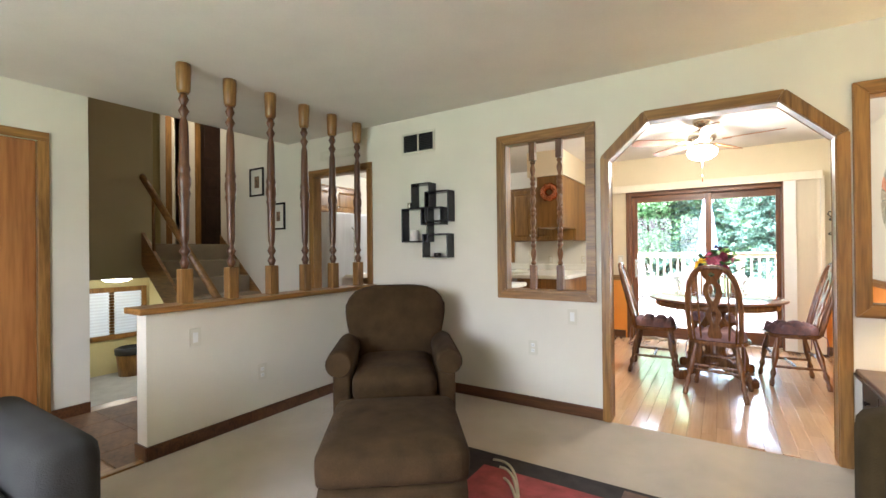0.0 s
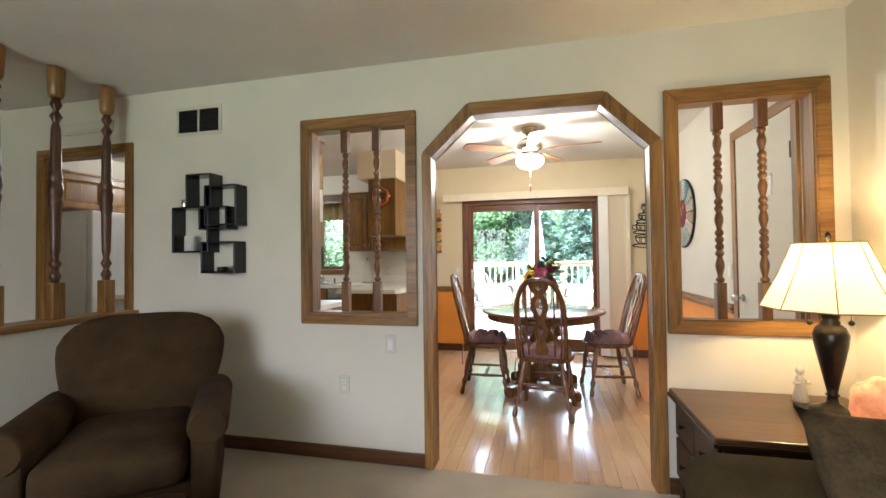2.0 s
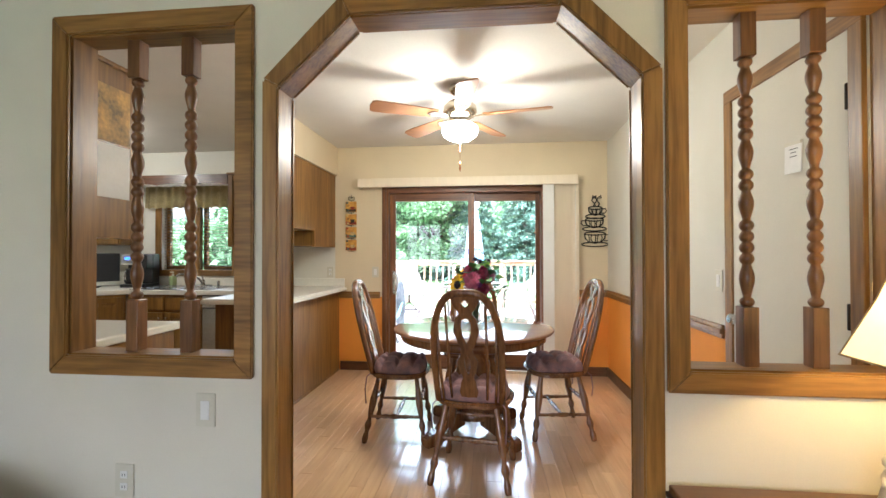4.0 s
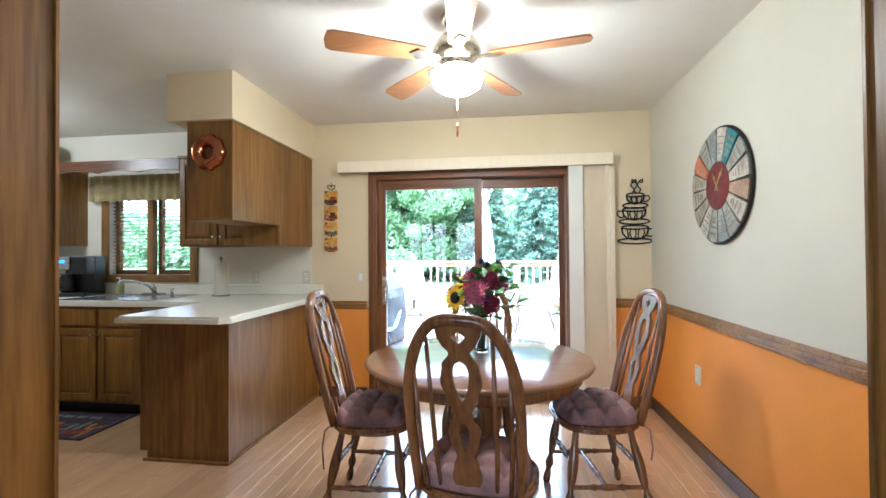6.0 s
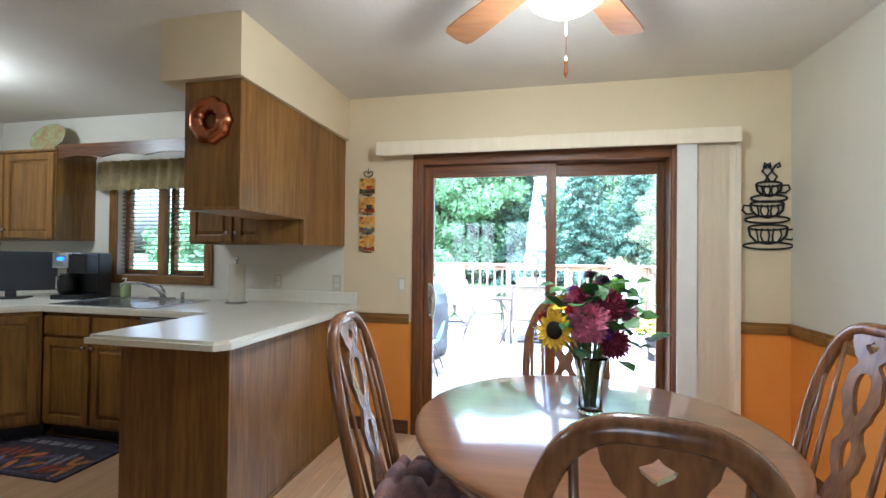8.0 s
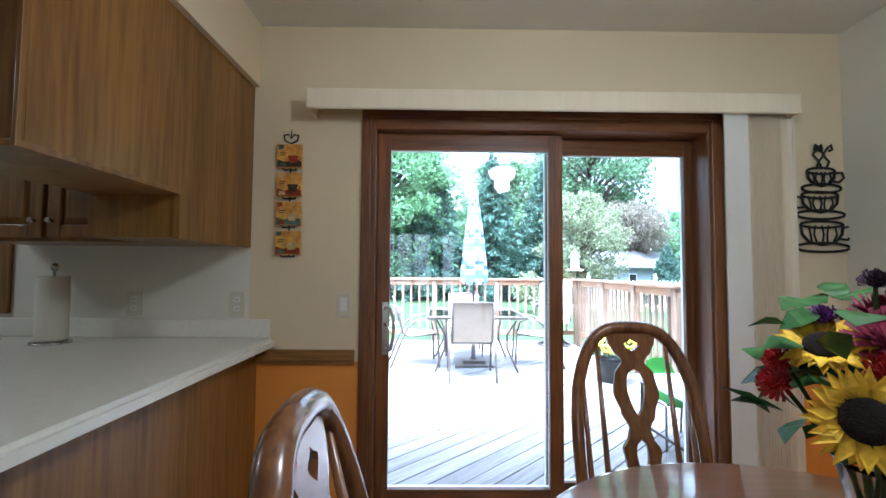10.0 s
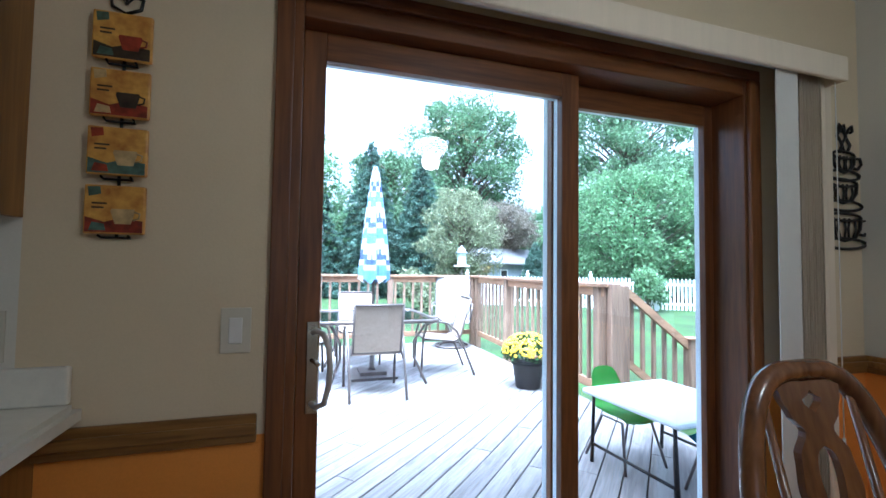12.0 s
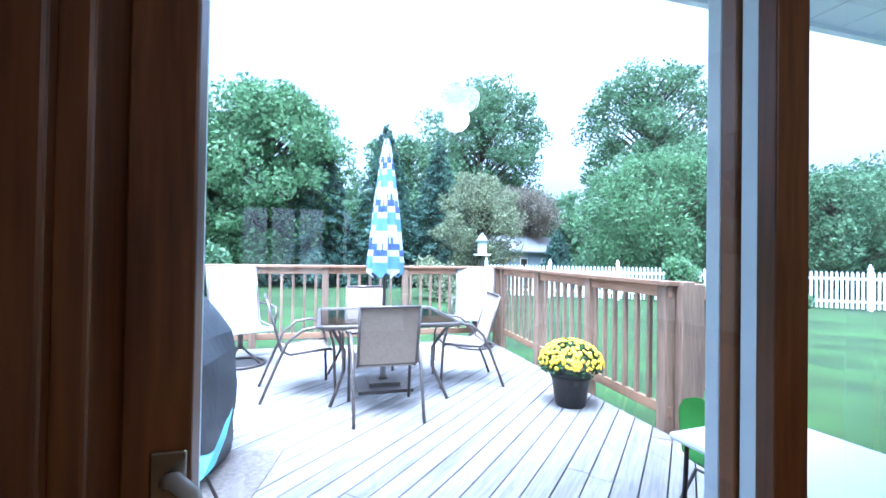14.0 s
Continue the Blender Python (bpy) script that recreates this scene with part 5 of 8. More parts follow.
# copper mould on the end panel
t = thing("copper_mould", Matrix.Translation((-1.757, 2.035, 1.93)) @ Matrix.Rotation(radians(90), 4, 'X'), "polished copper ring mould hung on the cabinet end", "cake mould")
bm = bm_new()
n, k = 48, 12
vs = [[bm.verts.new(((0.075 + (0.040 + 0.005 * math.cos(a * 9)) * math.cos(b)) * math.cos(a), (0.075 + (0.040 + 0.005 * math.cos(a * 9)) * math.cos(b)) * math.sin(a), 0.002 + 0.045 * max(0, math.sin(b)))) for b in [math.pi * j / k for j in range(k + 1)]] for a in [2 * math.pi * i / n for i in range(n)]]
for i in range(n):
    for j in range(k):
        bm.faces.new((vs[i][j], vs[(i + 1) % n][j], vs[(i + 1) % n][j + 1], vs[i][j + 1])).smooth = True
bmesh.ops.solidify(bm, geom=bm.faces[:], thickness=0.0015)
part("ring", bm, "copper", t)

# plate on top of the wall cabinet
mat("plate_green", (0.25, 0.38, 0.20), 0.25, var=0.45, scale=22, dark=(0.45, 0.18, 0.08))
t = thing("display_plate", Matrix.Translation((-4.22, 3.05, 2.094)), "colourful oval plate leaning on a stand above the cabinet", "plate")
bm = bm_new()
lathe(bm, [(0.0005, 0.0), (0.09, 0.004), (0.15, 0.018), (0.155, 0.022), (0.148, 0.022), (0.09, 0.010), (0.0005, 0.006)], 32, Matrix.Translation((0, 0.03, 0.135)) @ Matrix.Rotation(radians(72), 4, 'X') @ Matrix.Diagonal((1.15, 0.85, 1, 1)), False)
part("dish", bm, "plate_green", t)
piece(t, "stand", (-0.22, -0.05, 0, 0.22, 0.10, 0.014), "dark_oak_x", 0.004)

# kitchen ceiling lamp
glow("kitchen_globe", (1.0, 0.95, 0.86), 2.2)
t = thing("kitchen_ceiling_lamp", pose(-3.75, 2.0, CEIL), "frosted dome ceiling lamp, lit", "ceiling lamp")
bm = bm_new()
lathe(bm, [(0.16, 0.0), (0.165, -0.02), (0.16, -0.03)], 28)
part("ring", bm, "nickel", t)
bm = bm_new()
lathe(bm, [(0.155, -0.03), (0.14, -0.07), (0.09, -0.10), (0.0005, -0.115)], 28, None, False)
g = part("dome", bm, "kitchen_globe", t)
g.visible_shadow = False

# kitchen mat
mat("mat_dark", (0.045, 0.040, 0.055), 0.95, var=0.3, scale=25, bump=0.5, bscale=200)
mat("mat_red", (0.30, 0.06, 0.03), 0.95, var=0.35, scale=25)
mat("mat_orange", (0.45, 0.18, 0.05), 0.95, var=0.35, scale=25)
mat("mat_violet", (0.10, 0.075, 0.14), 0.95, var=0.3, scale=25)
mat("mat_grey", (0.22, 0.21, 0.22), 0.95, var=0.3, scale=25)
t = thing("kitchen_mat", pose(-3.27, 2.36, 0.0), "dark kitchen mat with a red pepper pattern on the floor", "mat")
piece(t, "mat_body", (-0.48, -0.24, 0, 0.48, 0.24, 0.010), "mat_dark", 0.004)
rnd = random.Random(41)
for i in range(26):
    bm = bm_new()
    m = Matrix.Translation((-0.40 + 0.80 * (i % 13) / 12, -0.13 + 0.10 * (i // 13) + rnd.uniform(-0.02, 0.02), 0.010 + 0.0002 * (i % 4))) @ Matrix.Rotation(rnd.uniform(0.4, 2.2), 4, 'Z')
    L = rnd.uniform(0.05, 0.085)
    prism(bm, [(-L, -0.012), (L * 0.4, -0.024), (L, 0.0), (L * 0.4, 0.024), (-L, 0.010)], 0, 0.0010, "xy", m)
    part("pattern", bm, ("mat_red", "mat_orange", "mat_grey", "mat_red", "mat_violet")[rnd.randrange(5)], t)
for b in ((-0.46, -0.22, 0.010, 0.46, -0.205, 0.0112), (-0.46, 0.205, 0.010, 0.46, 0.22, 0.0112), (-0.46, -0.205, 0.010, -0.445, 0.205, 0.0112), (0.445, -0.205, 0.010, 0.46, 0.205, 0.0112)):
    piece(t, "border", b, "mat_violet", 0)
for i, (x, w) in enumerate(((-0.26, 0.10), (-0.13, 0.08), (-0.02, 0.09), (0.10, 0.08), (0.22, 0.10))):
    piece(t, "lettering", (x - w / 2, 0.11, 0.010, x + w / 2, 0.155, 0.0112), "mat_grey", 0)

# fridge with cabinet above, seen through the doorway
t = thing("refrigerator", pose(-4.93, 0.75, 0), "stainless steel refrigerator beside the oak cabinets", "refrigerator")
piece(t, "body", (0, 0, 0.02, 0.66, 0.90, 1.74), "fridge_steel", 0.006)
for y0, y1 in ((0.005, 0.40), (0.41, 0.895)):
    d = piece(t, "fridge_door", (0.66, y0, 0.06, 0.73, y1, 1.74), "fridge_steel", 0.012)
    bm = bm_new()
    yh = y1 - 0.045 if y0 < 0.2 else y0 + 0.045
    tube(bm, [(0.73, yh, 0.75), (0.775, yh, 0.80), (0.775, yh, 1.5), (0.73, yh, 1.55)], 0.010, 8)
    part("handle", bm, "steel", d)
piece(t, "foot_grille", (0.60, 0.01, 0.0, 0.68, 0.89, 0.06), "black_plastic", 0.003)
wall_unit(pose(-4.62, 0.72, 1.78, 0, 0, 90), 0.96, 0.36, 2, "oak cabinet above the refrigerator", 0.31)

# floorboards of the dining room and kitchen: short-strip boards running towards the glass door
rnd = random.Random(11)
boards = []
wb = 0.083
x = -4.0
shared = {}
while x < 1.31:
    y = 0.0 - rnd.uniform(0, 0.9)
    while y < YB + 0.02:
        L = rnd.choice((0.6, 0.75, 0.9, 1.1))
        y0, y1 = max(y, 0.0), min(y + L, YB + 0.03)
        y += L
        if y1 - y0 < 0.05:
            continue
        x1 = min(x + wb, 1.31)
        boards.append((x, y0, x1, y1))
    x += wb
near = [b for b in boards if b[0] > -1.45]
far = [b for b in boards if b[0] <= -1.45]
near.sort(key=lambda b: abs(b[0] + 0.1))
fl = thing("floor_boards", pose(0, 0, 0), "light oak strip floor of dining room and kitchen", "floor", "", "structure")
for i, (x0, y0, x1, y1) in enumerate(near[:300]):
    key = (round(x1 - x0, 3), round(y1 - y0, 2))
    if key not in shared:
        bm = bm_new()
        w, h = x1 - x0, y1 - y0
        a = [bm.verts.new((px, py, -0.0012)) for px, py in ((0.0004, 0.0004), (w - 0.0004, 0.0004), (w - 0.0004, h - 0.0004), (0.0004, h - 0.0004))]
        b_ = [bm.verts.new((px, py, 0.0)) for px, py in ((0.0014, 0.0014), (w - 0.0014, 0.0014), (w - 0.0014, h - 0.0014), (0.0014, h - 0.0014))]
        c_ = [bm.verts.new((v.co.x, v.co.y, -0.012)) for v in a]
        bm.faces.new(b_)
        for k in range(4):
            bm.faces.new((a[k], a[(k + 1) % 4], b_[(k + 1) % 4], b_[k]))
            bm.faces.new((c_[k], c_[(k + 1) % 4], a[(k + 1) % 4], a[k]))
        shared[key] = mesh("floor_board", bm, "floor_oak")
    ob = new("floor_board", shared[key])
    ob.location = (x0, y0, 0)
    ob.parent = fl
bm = bm_new()
for x0, y0, x1, y1 in near[300:] + far:
    box(bm, x0 + 0.0008, y0 + 0.0008, -0.012, x1 - 0.0008, y1 - 0.0008, 0.0)
tagged(part("floor_board_rest", bm, "floor_oak", fl), "", "", "", "stuff")

# ---------- living room ----------
def armchair():
    """Faces +y of its own axes before it is turned."""
    t = thing("armchair", pose(-1.93, -0.80, 0, 0, 0, 180 + 38), "brown upholstered armchair with rolled arms and wooden feet", "armchair")
    bm = bm_new()
    rounded(bm, -0.37, -0.30, 0.12, 0.37, 0.36, 0.30, 0.03)
    part("base", bm, "upholstery", t)
    bm = bm_new()
    rounded(bm, -0.265, -0.22, 0.29, 0.265, 0.43, 0.47, 0.06, 0.025, 8)
    part("seat_cushion", bm, "upholstery", t)
    bm = bm_new()
    vs = rounded(bm, -0.34, -0.10, 0.0, 0.34, 0.10, 0.70, 0.085, 0.0, 10)
    for v in vs:
        u = max(0.0, min(1.0, v.co.z / 0.7))
        v.co.x *= 0.80 + 0.34 * math.sin(u * math.pi * 0.52) ** 1.3
        v.co.z -= 0.10 * (v.co.x / 0.38) ** 4 * u
        v.co.y += 0.03 * math.sin(u * math.pi) * (1 if v.co.y > 0 else 0)
    bmesh.ops.transform(bm, matrix=Matrix.Translation((0, -0.22, 0.27)) @ Matrix.Rotation(radians(13), 4, 'X'), verts=bm.verts[:])
    part("backrest", bm, "upholstery", t)
    for s in (-1, 1):
        bm = bm_new()
        n = 20
        rings = []
        for k, y in enumerate((-0.26, -0.24, 0.30, 0.365, 0.385)):
            kk = (0.9, 1.0, 1.0, 0.97, 0.85)[k]
            prof = []
            for i in range(n):
                a = 2 * math.pi * i / n
                prof.append((0.345 + 0.085 * kk * math.cos(a), 0.52 + 0.085 * kk * math.sin(a)))
            rings.append([bm.verts.new((s * x, y, z + 0.03 * (1 - abs(y + 0.1)) * 0)) for x, z in prof])
        for a, b in zip(rings, rings[1:]):
            for i in range(n):
                bm.faces.new((a[i], a[(i + 1) % n], b[(i + 1) % n], b[i])).smooth = True
        bm.faces.new(rings[0])
        bm.faces.new(list(reversed(rings[-1])))
        bmesh.ops.recalc_face_normals(bm, faces=bm.faces[:])
        rounded(bm, min(s * 0.27, s * 0.39), -0.25, 0.12, max(s * 0.27, s * 0.39), 0.365, 0.53, 0.03)
        part("arm", bm, "upholstery", t)
    for x in (-0.31, 0.31):
        for y in (-0.24, 0.31):
            bm = bm_new()
            lathe(bm, [(0.018, 0.0), (0.026, 0.04), (0.032, 0.125)], 10, Matrix.Translation((x, y, 0)))
            part("foot", bm, "oak_z", t)
    return t


armchair()
t = thing("ottoman", Matrix.Translation((-0.03, 0.05, 0)) @ pose(-1.235, -1.69, 0, 0, 0, 38) @ Matrix.Diagonal((0.90, 0.92, 1.0, 1.0)), "brown upholstered ottoman with wooden feet on the rug", "ottoman")
bm = bm_new()
rounded(bm, -0.335, -0.37, 0.11, 0.335, 0.37, 0.30, 0.03)
part("base", bm, "upholstery", t)
bm = bm_new()
rounded(bm, -0.345, -0.38, 0.295, 0.345, 0.38, 0.445, 0.055, 0.02, 8)
part("cushion", bm, "upholstery", t)
for x in (-0.27, 0.27):
    for y in (-0.31, 0.31):
        bm = bm_new()
        box(bm, x - 0.03, y - 0.03, 0.012, x + 0.03, y + 0.03, 0.115, 0.004)
        part("foot", bm, "oak_z", t)

# rug
mat("rug_dark", (0.035, 0.026, 0.022), 0.95, var=0.25, scale=12, bump=0.7, bscale=240)
mat("rug_red", (0.30, 0.055, 0.050), 0.95, var=0.2, scale=12, bump=0.7, bscale=240)
mat("rug_brown", (0.16, 0.10, 0.07), 0.95, var=0.2, scale=12, bump=0.7, bscale=240)
mat("rug_cream", (0.50, 0.42, 0.30), 0.95, var=0.15, scale=12, bump=0.7, bscale=240)
t = thing("area_rug", pose(0, 0, 0), "dark area rug with red field and cream line pattern", "rug")
piece(t, "rug_body", (-1.33, -3.3, 0.0, 0.60, -0.87, 0.009), "rug_dark", 0.003)
piece(t, "red_field", (-1.12, -3.1, 0.009, -0.42, -1.02, 0.0105), "rug_red", 0)
piece(t, "brown_field", (-0.40, -3.1, 0.009, 0.58, -0.90, 0.0105), "rug_brown", 0)
for k in range(3):
    bm = bm_new()
    pts = [(-1.10 + 0.07 * k + 0.42 * u, -0.95 - 0.10 * k - 0.55 * u ** 1.6 + 0.05 * math.sin(u * 5 + k), 0.0115) for u in [i / 16 for i in range(17)]]
    tube(bm, pts, 0.008, 6)
    part("line_pattern", bm, "rug_cream", t)

# end table with drawers
t = thing("end_table", pose(0, 0, 0), "dark wooden end table with drawers below the spindle window", "end table")
piece(t, "tabletop", (0.63, -0.665, 0.528, 1.40, -0.022, 0.556), "desk_brown", 0.006)
piece(t, "top_edge", (0.622, -0.673, 0.518, 1.405, -0.02, 0.534), "espresso", 0.003)
piece(t, "body", (0.665, -0.64, 0.09, 1.38, -0.04, 0.518), "espresso", 0.002)
for i, (z0, z1) in enumerate(((0.335, 0.50), (0.13, 0.32))):
    for y0, y1 in ((-0.625, -0.345), (-0.335, -0.055)):
        d = piece(t, "drawer_front", (0.650, y0, z0, 0.667, y1, z1), "espresso", 0.005)
        bm = bm_new()
        lathe(bm, [(0.006, 0), (0.006, 0.01), (0.014, 0.018), (0.010, 0.026)], 12, Matrix.Translation((0.650, (y0 + y1) / 2, (z0 + z1) / 2)) @ Matrix.Rotation(radians(-90), 4, 'Y'))
        part("knob", bm, "dark_bronze", d)
for x in (0.69, 1.35):
    for y in (-0.61, -0.07):
        piece(t, "foot", (x - 0.025, y - 0.025, 0, x + 0.025, y + 0.025, 0.09), "espresso", 0.003)

# table lamp
m = mat("lamp_shade", (0.80, 0.70, 0.48), 0.8, var=0.03)
b = m.node_tree.nodes["Principled BSDF"]
b.inputs["Emission Color"].default_value, b.inputs["Emission Strength"].default_value = (1.0, 0.74, 0.38, 1), 0.06
mat("shade_seam", (0.30, 0.22, 0.10), 0.8, var=0.05)
t = thing("table_lamp", pose(1.185, -0.33, 0.556), "dark bronze urn table lamp with lit cream paneled shade", "table lamp")
piece(t, "base_plate", (-0.10, -0.10, 0, 0.10, 0.10, 0.022), "dark_bronze", 0.004)
bm = bm_new()
lathe(bm, [(0.085, 0.022), (0.080, 0.032), (0.05, 0.042), (0.022, 0.06), (0.018, 0.085), (0.026, 0.092), (0.018, 0.10), (0.024, 0.13), (0.042, 0.22), (0.058, 0.30), (0.062, 0.345), (0.050, 0.375), (0.030, 0.39), (0.034, 0.398), (0.028, 0.405), (0.035, 0.43), (0.062, 0.46), (0.062, 0.466), (0.02, 0.468), (0.012, 0.47), (0.012, 0.58)], 28)
part("lamp_body", bm, "dark_bronze", t)
bm = bm_new()
n = 8
ang = [2 * math.pi * (i + 0.5) / n for i in range(n)]
lo = [bm.verts.new((0.240 * math.cos(a), 0.240 * math.sin(a), 0.455)) for a in ang]
md = [bm.verts.new((0.170 * math.cos(a), 0.170 * math.sin(a), 0.598)) for a in ang]
hi = [bm.verts.new((0.120 * math.cos(a), 0.120 * math.sin(a), 0.730)) for a in ang]
for i in range(n):
    j = (i + 1) % n
    bm.faces.new((lo[i], lo[j], md[j], md[i]))
    bm.faces.new((md[i], md[j], hi[j], hi[i]))
bmesh.ops.solidify(bm, geom=bm.faces[:], thickness=0.0015)
sh = part("shade", bm, "lamp_shade", t, "glowing cream fabric shade")
for i in range(n):
    a = ang[i]
    bm = bm_new()
    tube(bm, [(r * math.cos(a), r * math.sin(a), z) for r, z in ((0.242, 0.455), (0.172, 0.598), (0.122, 0.730))], 0.0022, 6)
    part("seam", bm, "shade_seam", sh)
for r, z in ((0.242, 0.455), (0.122, 0.731)):
    bm = bm_new()
    tube(bm, [(r * math.cos(a), r * math.sin(a), z) for a in ang], 0.003, 6, True)
    part("rim_trim", bm, "shade_seam", sh)
bm = bm_new()
lathe(bm, [(0.004, 0.58), (0.004, 0.745), (0.012, 0.75), (0.010, 0.768), (0.003, 0.778)], 10)
part("finial", bm, "dark_bronze", t)
for sx in (-1, 1):
    bm = bm_new()
    tube(bm, [(0.075 * sx, 0, 0.47), (0.075 * sx, 0, 0.405)], 0.0012, 5)
    lathe(bm, [(0.003, 0.405), (0.011, 0.397), (0.011, 0.388), (0.003, 0.382)], 10, Matrix.Translation((0.075 * sx, 0, 0)))
    part("pull_chain", bm, "dark_bronze", t)

# salt lamp and figurine
m = mat("salt", (0.75, 0.34, 0.20), 0.55, var=0.25, scale=14, bump=0.8, bscale=40)
b = m.node_tree.nodes["Principled BSDF"]
b.inputs["Emission Color"].default_value, b.inputs["Emission Strength"].default_value = (1.0, 0.30, 0.10, 1), 0.06
t = thing("salt_lamp", pose(1.22, -0.545, 0.556), "glowing pink rock salt lamp on a dark base", "salt lamp")
bm = bm_new()
lathe(bm, [(0.075, 0), (0.078, 0.012), (0.070, 0.02)], 20)
part("base", bm, "espresso", t)
bm = bm_new()
bmesh.ops.create_icosphere(bm, subdivisions=4, radius=1.0)
for v in bm.verts:
    k = 1 + 0.16 * noise.noise(v.co * 1.7) + 0.05 * noise.noise(v.co * 6)
    v.co = Vector((v.co.x * 0.085 * k, v.co.y * 0.085 * k, 0.12 + v.co.z * 0.105 * k))
for f in bm.faces:
    f.smooth = True
part("salt_rock", bm, "salt", t)
mat("figurine_white", (0.62, 0.56, 0.46), 0.5, var=0.1)
bm = bm_new()
lathe(bm, [(0.032, 0), (0.034, 0.006), (0.028, 0.03), (0.018, 0.075), (0.020, 0.10), (0.012, 0.118), (0.008, 0.122), (0.017, 0.132), (0.018, 0.145), (0.010, 0.158), (0.0008, 0.161)], 16, None, False)
tube(bm, [(-0.018, -0.005, 0.10), (-0.034, -0.02, 0.085), (-0.012, -0.03, 0.09)], 0.006, 6)
tube(bm, [(0.018, -0.005, 0.10), (0.030, -0.02, 0.088), (0.010, -0.03, 0.092)], 0.006, 6)
solo("figurine", bm, "figurine_white", "small pale angel figurine on the end table", "figurine", m=pose(1.165, -0.13, 0.556))

# sofa by the end table, second sofa
mat("pillow_fabric", (0.085, 0.055, 0.026), 0.95, var=0.5, scale=14, bump=0.5, bscale=120, dark=(0.028, 0.023, 0.011), spec=0.2)


def sofa(m, label, material, length, arm_h=0.585):
    """Back along +y, seat towards -y, length along x from 0."""
    t = thing("sofa", m, label, "sofa")
    bm = bm_new()
    rounded(bm, 0.05, -0.84, 0.08, length - 0.05, 0.0, 0.30, 0.03)
    part("base", bm, material, t)
    n = 2
    w = (length - 0.44) / n
    for i in range(n):
        bm = bm_new()
        rounded(bm, 0.22 + i * w, -0.90, 0.29, 0.22 + (i + 1) * w, -0.18, 0.46, 0.06, 0.025, 8)
        part("seat_cushion", bm, material, t)
        bm = bm_new()
        rounded(bm, 0.22 + i * w, -0.30, 0.40, 0.22 + (i + 1) * w, -0.06, 0.84, 0.08, 0.0, 8)
        part("back_cushion", bm, material, t)
    bm = bm_new()
    rounded(bm, 0.12, -0.16, 0.08, length - 0.12, 0.0, 0.80, 0.06)
    part("back_frame", bm, material, t)
    for x in (0.0, length - 0.22):
        bm = bm_new()
        vs = rounded(bm, x, -0.93, 0.08, x + 0.22, 0.0, arm_h, 0.085, 0.0, 10)
        part("arm", bm, material, t)
    for x in (0.10, length - 0.10):
        for y in (-0.82, -0.06):
            bm = bm_new()
            box(bm, x - 0.03, y - 0.03, 0, x + 0.03, y + 0.03, 0.085, 0.004)
            part("foot", bm, "espresso", t)
    return t


sofa(pose(1.37, -0.90, 0, 0, 0, -90), "olive brown sofa with rounded arms beside the end table", "sofa_fabric", 2.1, 0.625)
bm = bm_new()
n = 16
for s in (1, -1):
    g = {}
    for i in range(n + 1):
        for j in range(n + 1):
            u, v = -1 + 2 * i / n, -1 + 2 * j / n
            k = 1 - 0.10 * (1 - u * u) * 0 - 0.06 * ((1 - u * u) * abs(v) ** 3 + (1 - v * v) * abs(u) ** 3)
            g[i, j] = bm.verts.new((0.23 * u * k, s * 0.075 * ((1 - u ** 4) * (1 - v ** 4)) ** 0.6, 0.23 * v * k))
    for i in range(n):
        for j in range(n):
            bm.faces.new((g[i, j], g[i + 1, j], g[i + 1, j + 1], g[i, j + 1])).smooth = True
bmesh.ops.remove_doubles(bm, verts=bm.verts[:], dist=0.0005)
bmesh.ops.recalc_face_normals(bm, faces=bm.faces[:])
solo("throw_pillow", bm, "pillow_fabric", "dark patterned throw pillow leaning on the sofa arm", "pillow", m=pose(0.90, -1.20, 0.615, -32, 6, 16))
sofa(pose(-2.72, -4.68, 0, 0, 0, 90), "dark grey upholstered sofa", "grey_fabric", 2.12, 0.60)

# cube shelf on the arch wall
t = thing("cube_shelf", pose(0, -0.002, 0), "black interlocking cube wall shelf holding small candles", "shelf")


def cube_frame(x0, z0, x1, z1, d=0.11, w=0.012):
    for b in ((x0, -d, z0, x0 + w, 0, z1), (x1 - w, -d, z0, x1, 0, z1), (x0 + w, -d, z0, x1 - w, 0, z0 + w), (x0 + w, -d, z1 - w, x1 - w, 0, z1)):
        piece(t, "shelf_board", b, "black_lacquer", 0.0015)


cube_frame(-2.292, 1.590, -2.095, 1.815)
cube_frame(-2.150, 1.470, -1.905, 1.735, 0.108)
cube_frame(-2.405, 1.297, -2.120, 1.600, 0.106)
cube_frame(-2.190, 1.445, -1.975, 1.597, 0.112)
cube_frame(-2.175, 1.160, -1.915, 1.367, 0.109)
mat("candle_white", (0.72, 0.70, 0.64), 0.5, var=0.05)
for x, z, r, h, mt, lb in ((-2.30, 1.309, 0.038, 0.10, "candle_white", "white pillar candle on the cube shelf"), (-2.345, 1.600, 0.022, 0.055, "nickel", "small brass votive cup on the cube shelf"), (-2.02, 1.482, 0.018, 0.045, "candle_white", "small white candle on the cube shelf"), (-2.05, 1.172, 0.034, 0.03, "dark_bronze", "small dark trinket bowl on the cube shelf")):
    bm = bm_new()
    lathe(bm, [(r * 0.94, 0), (r, 0.004), (r, h - 0.006), (r * 0.92, h), (r * 0.3, h - 0.002), (0.002, h + 0.004)], 20)
    solo("candle", bm, mt, lb, "candle", m=pose(x, -0.058, z))

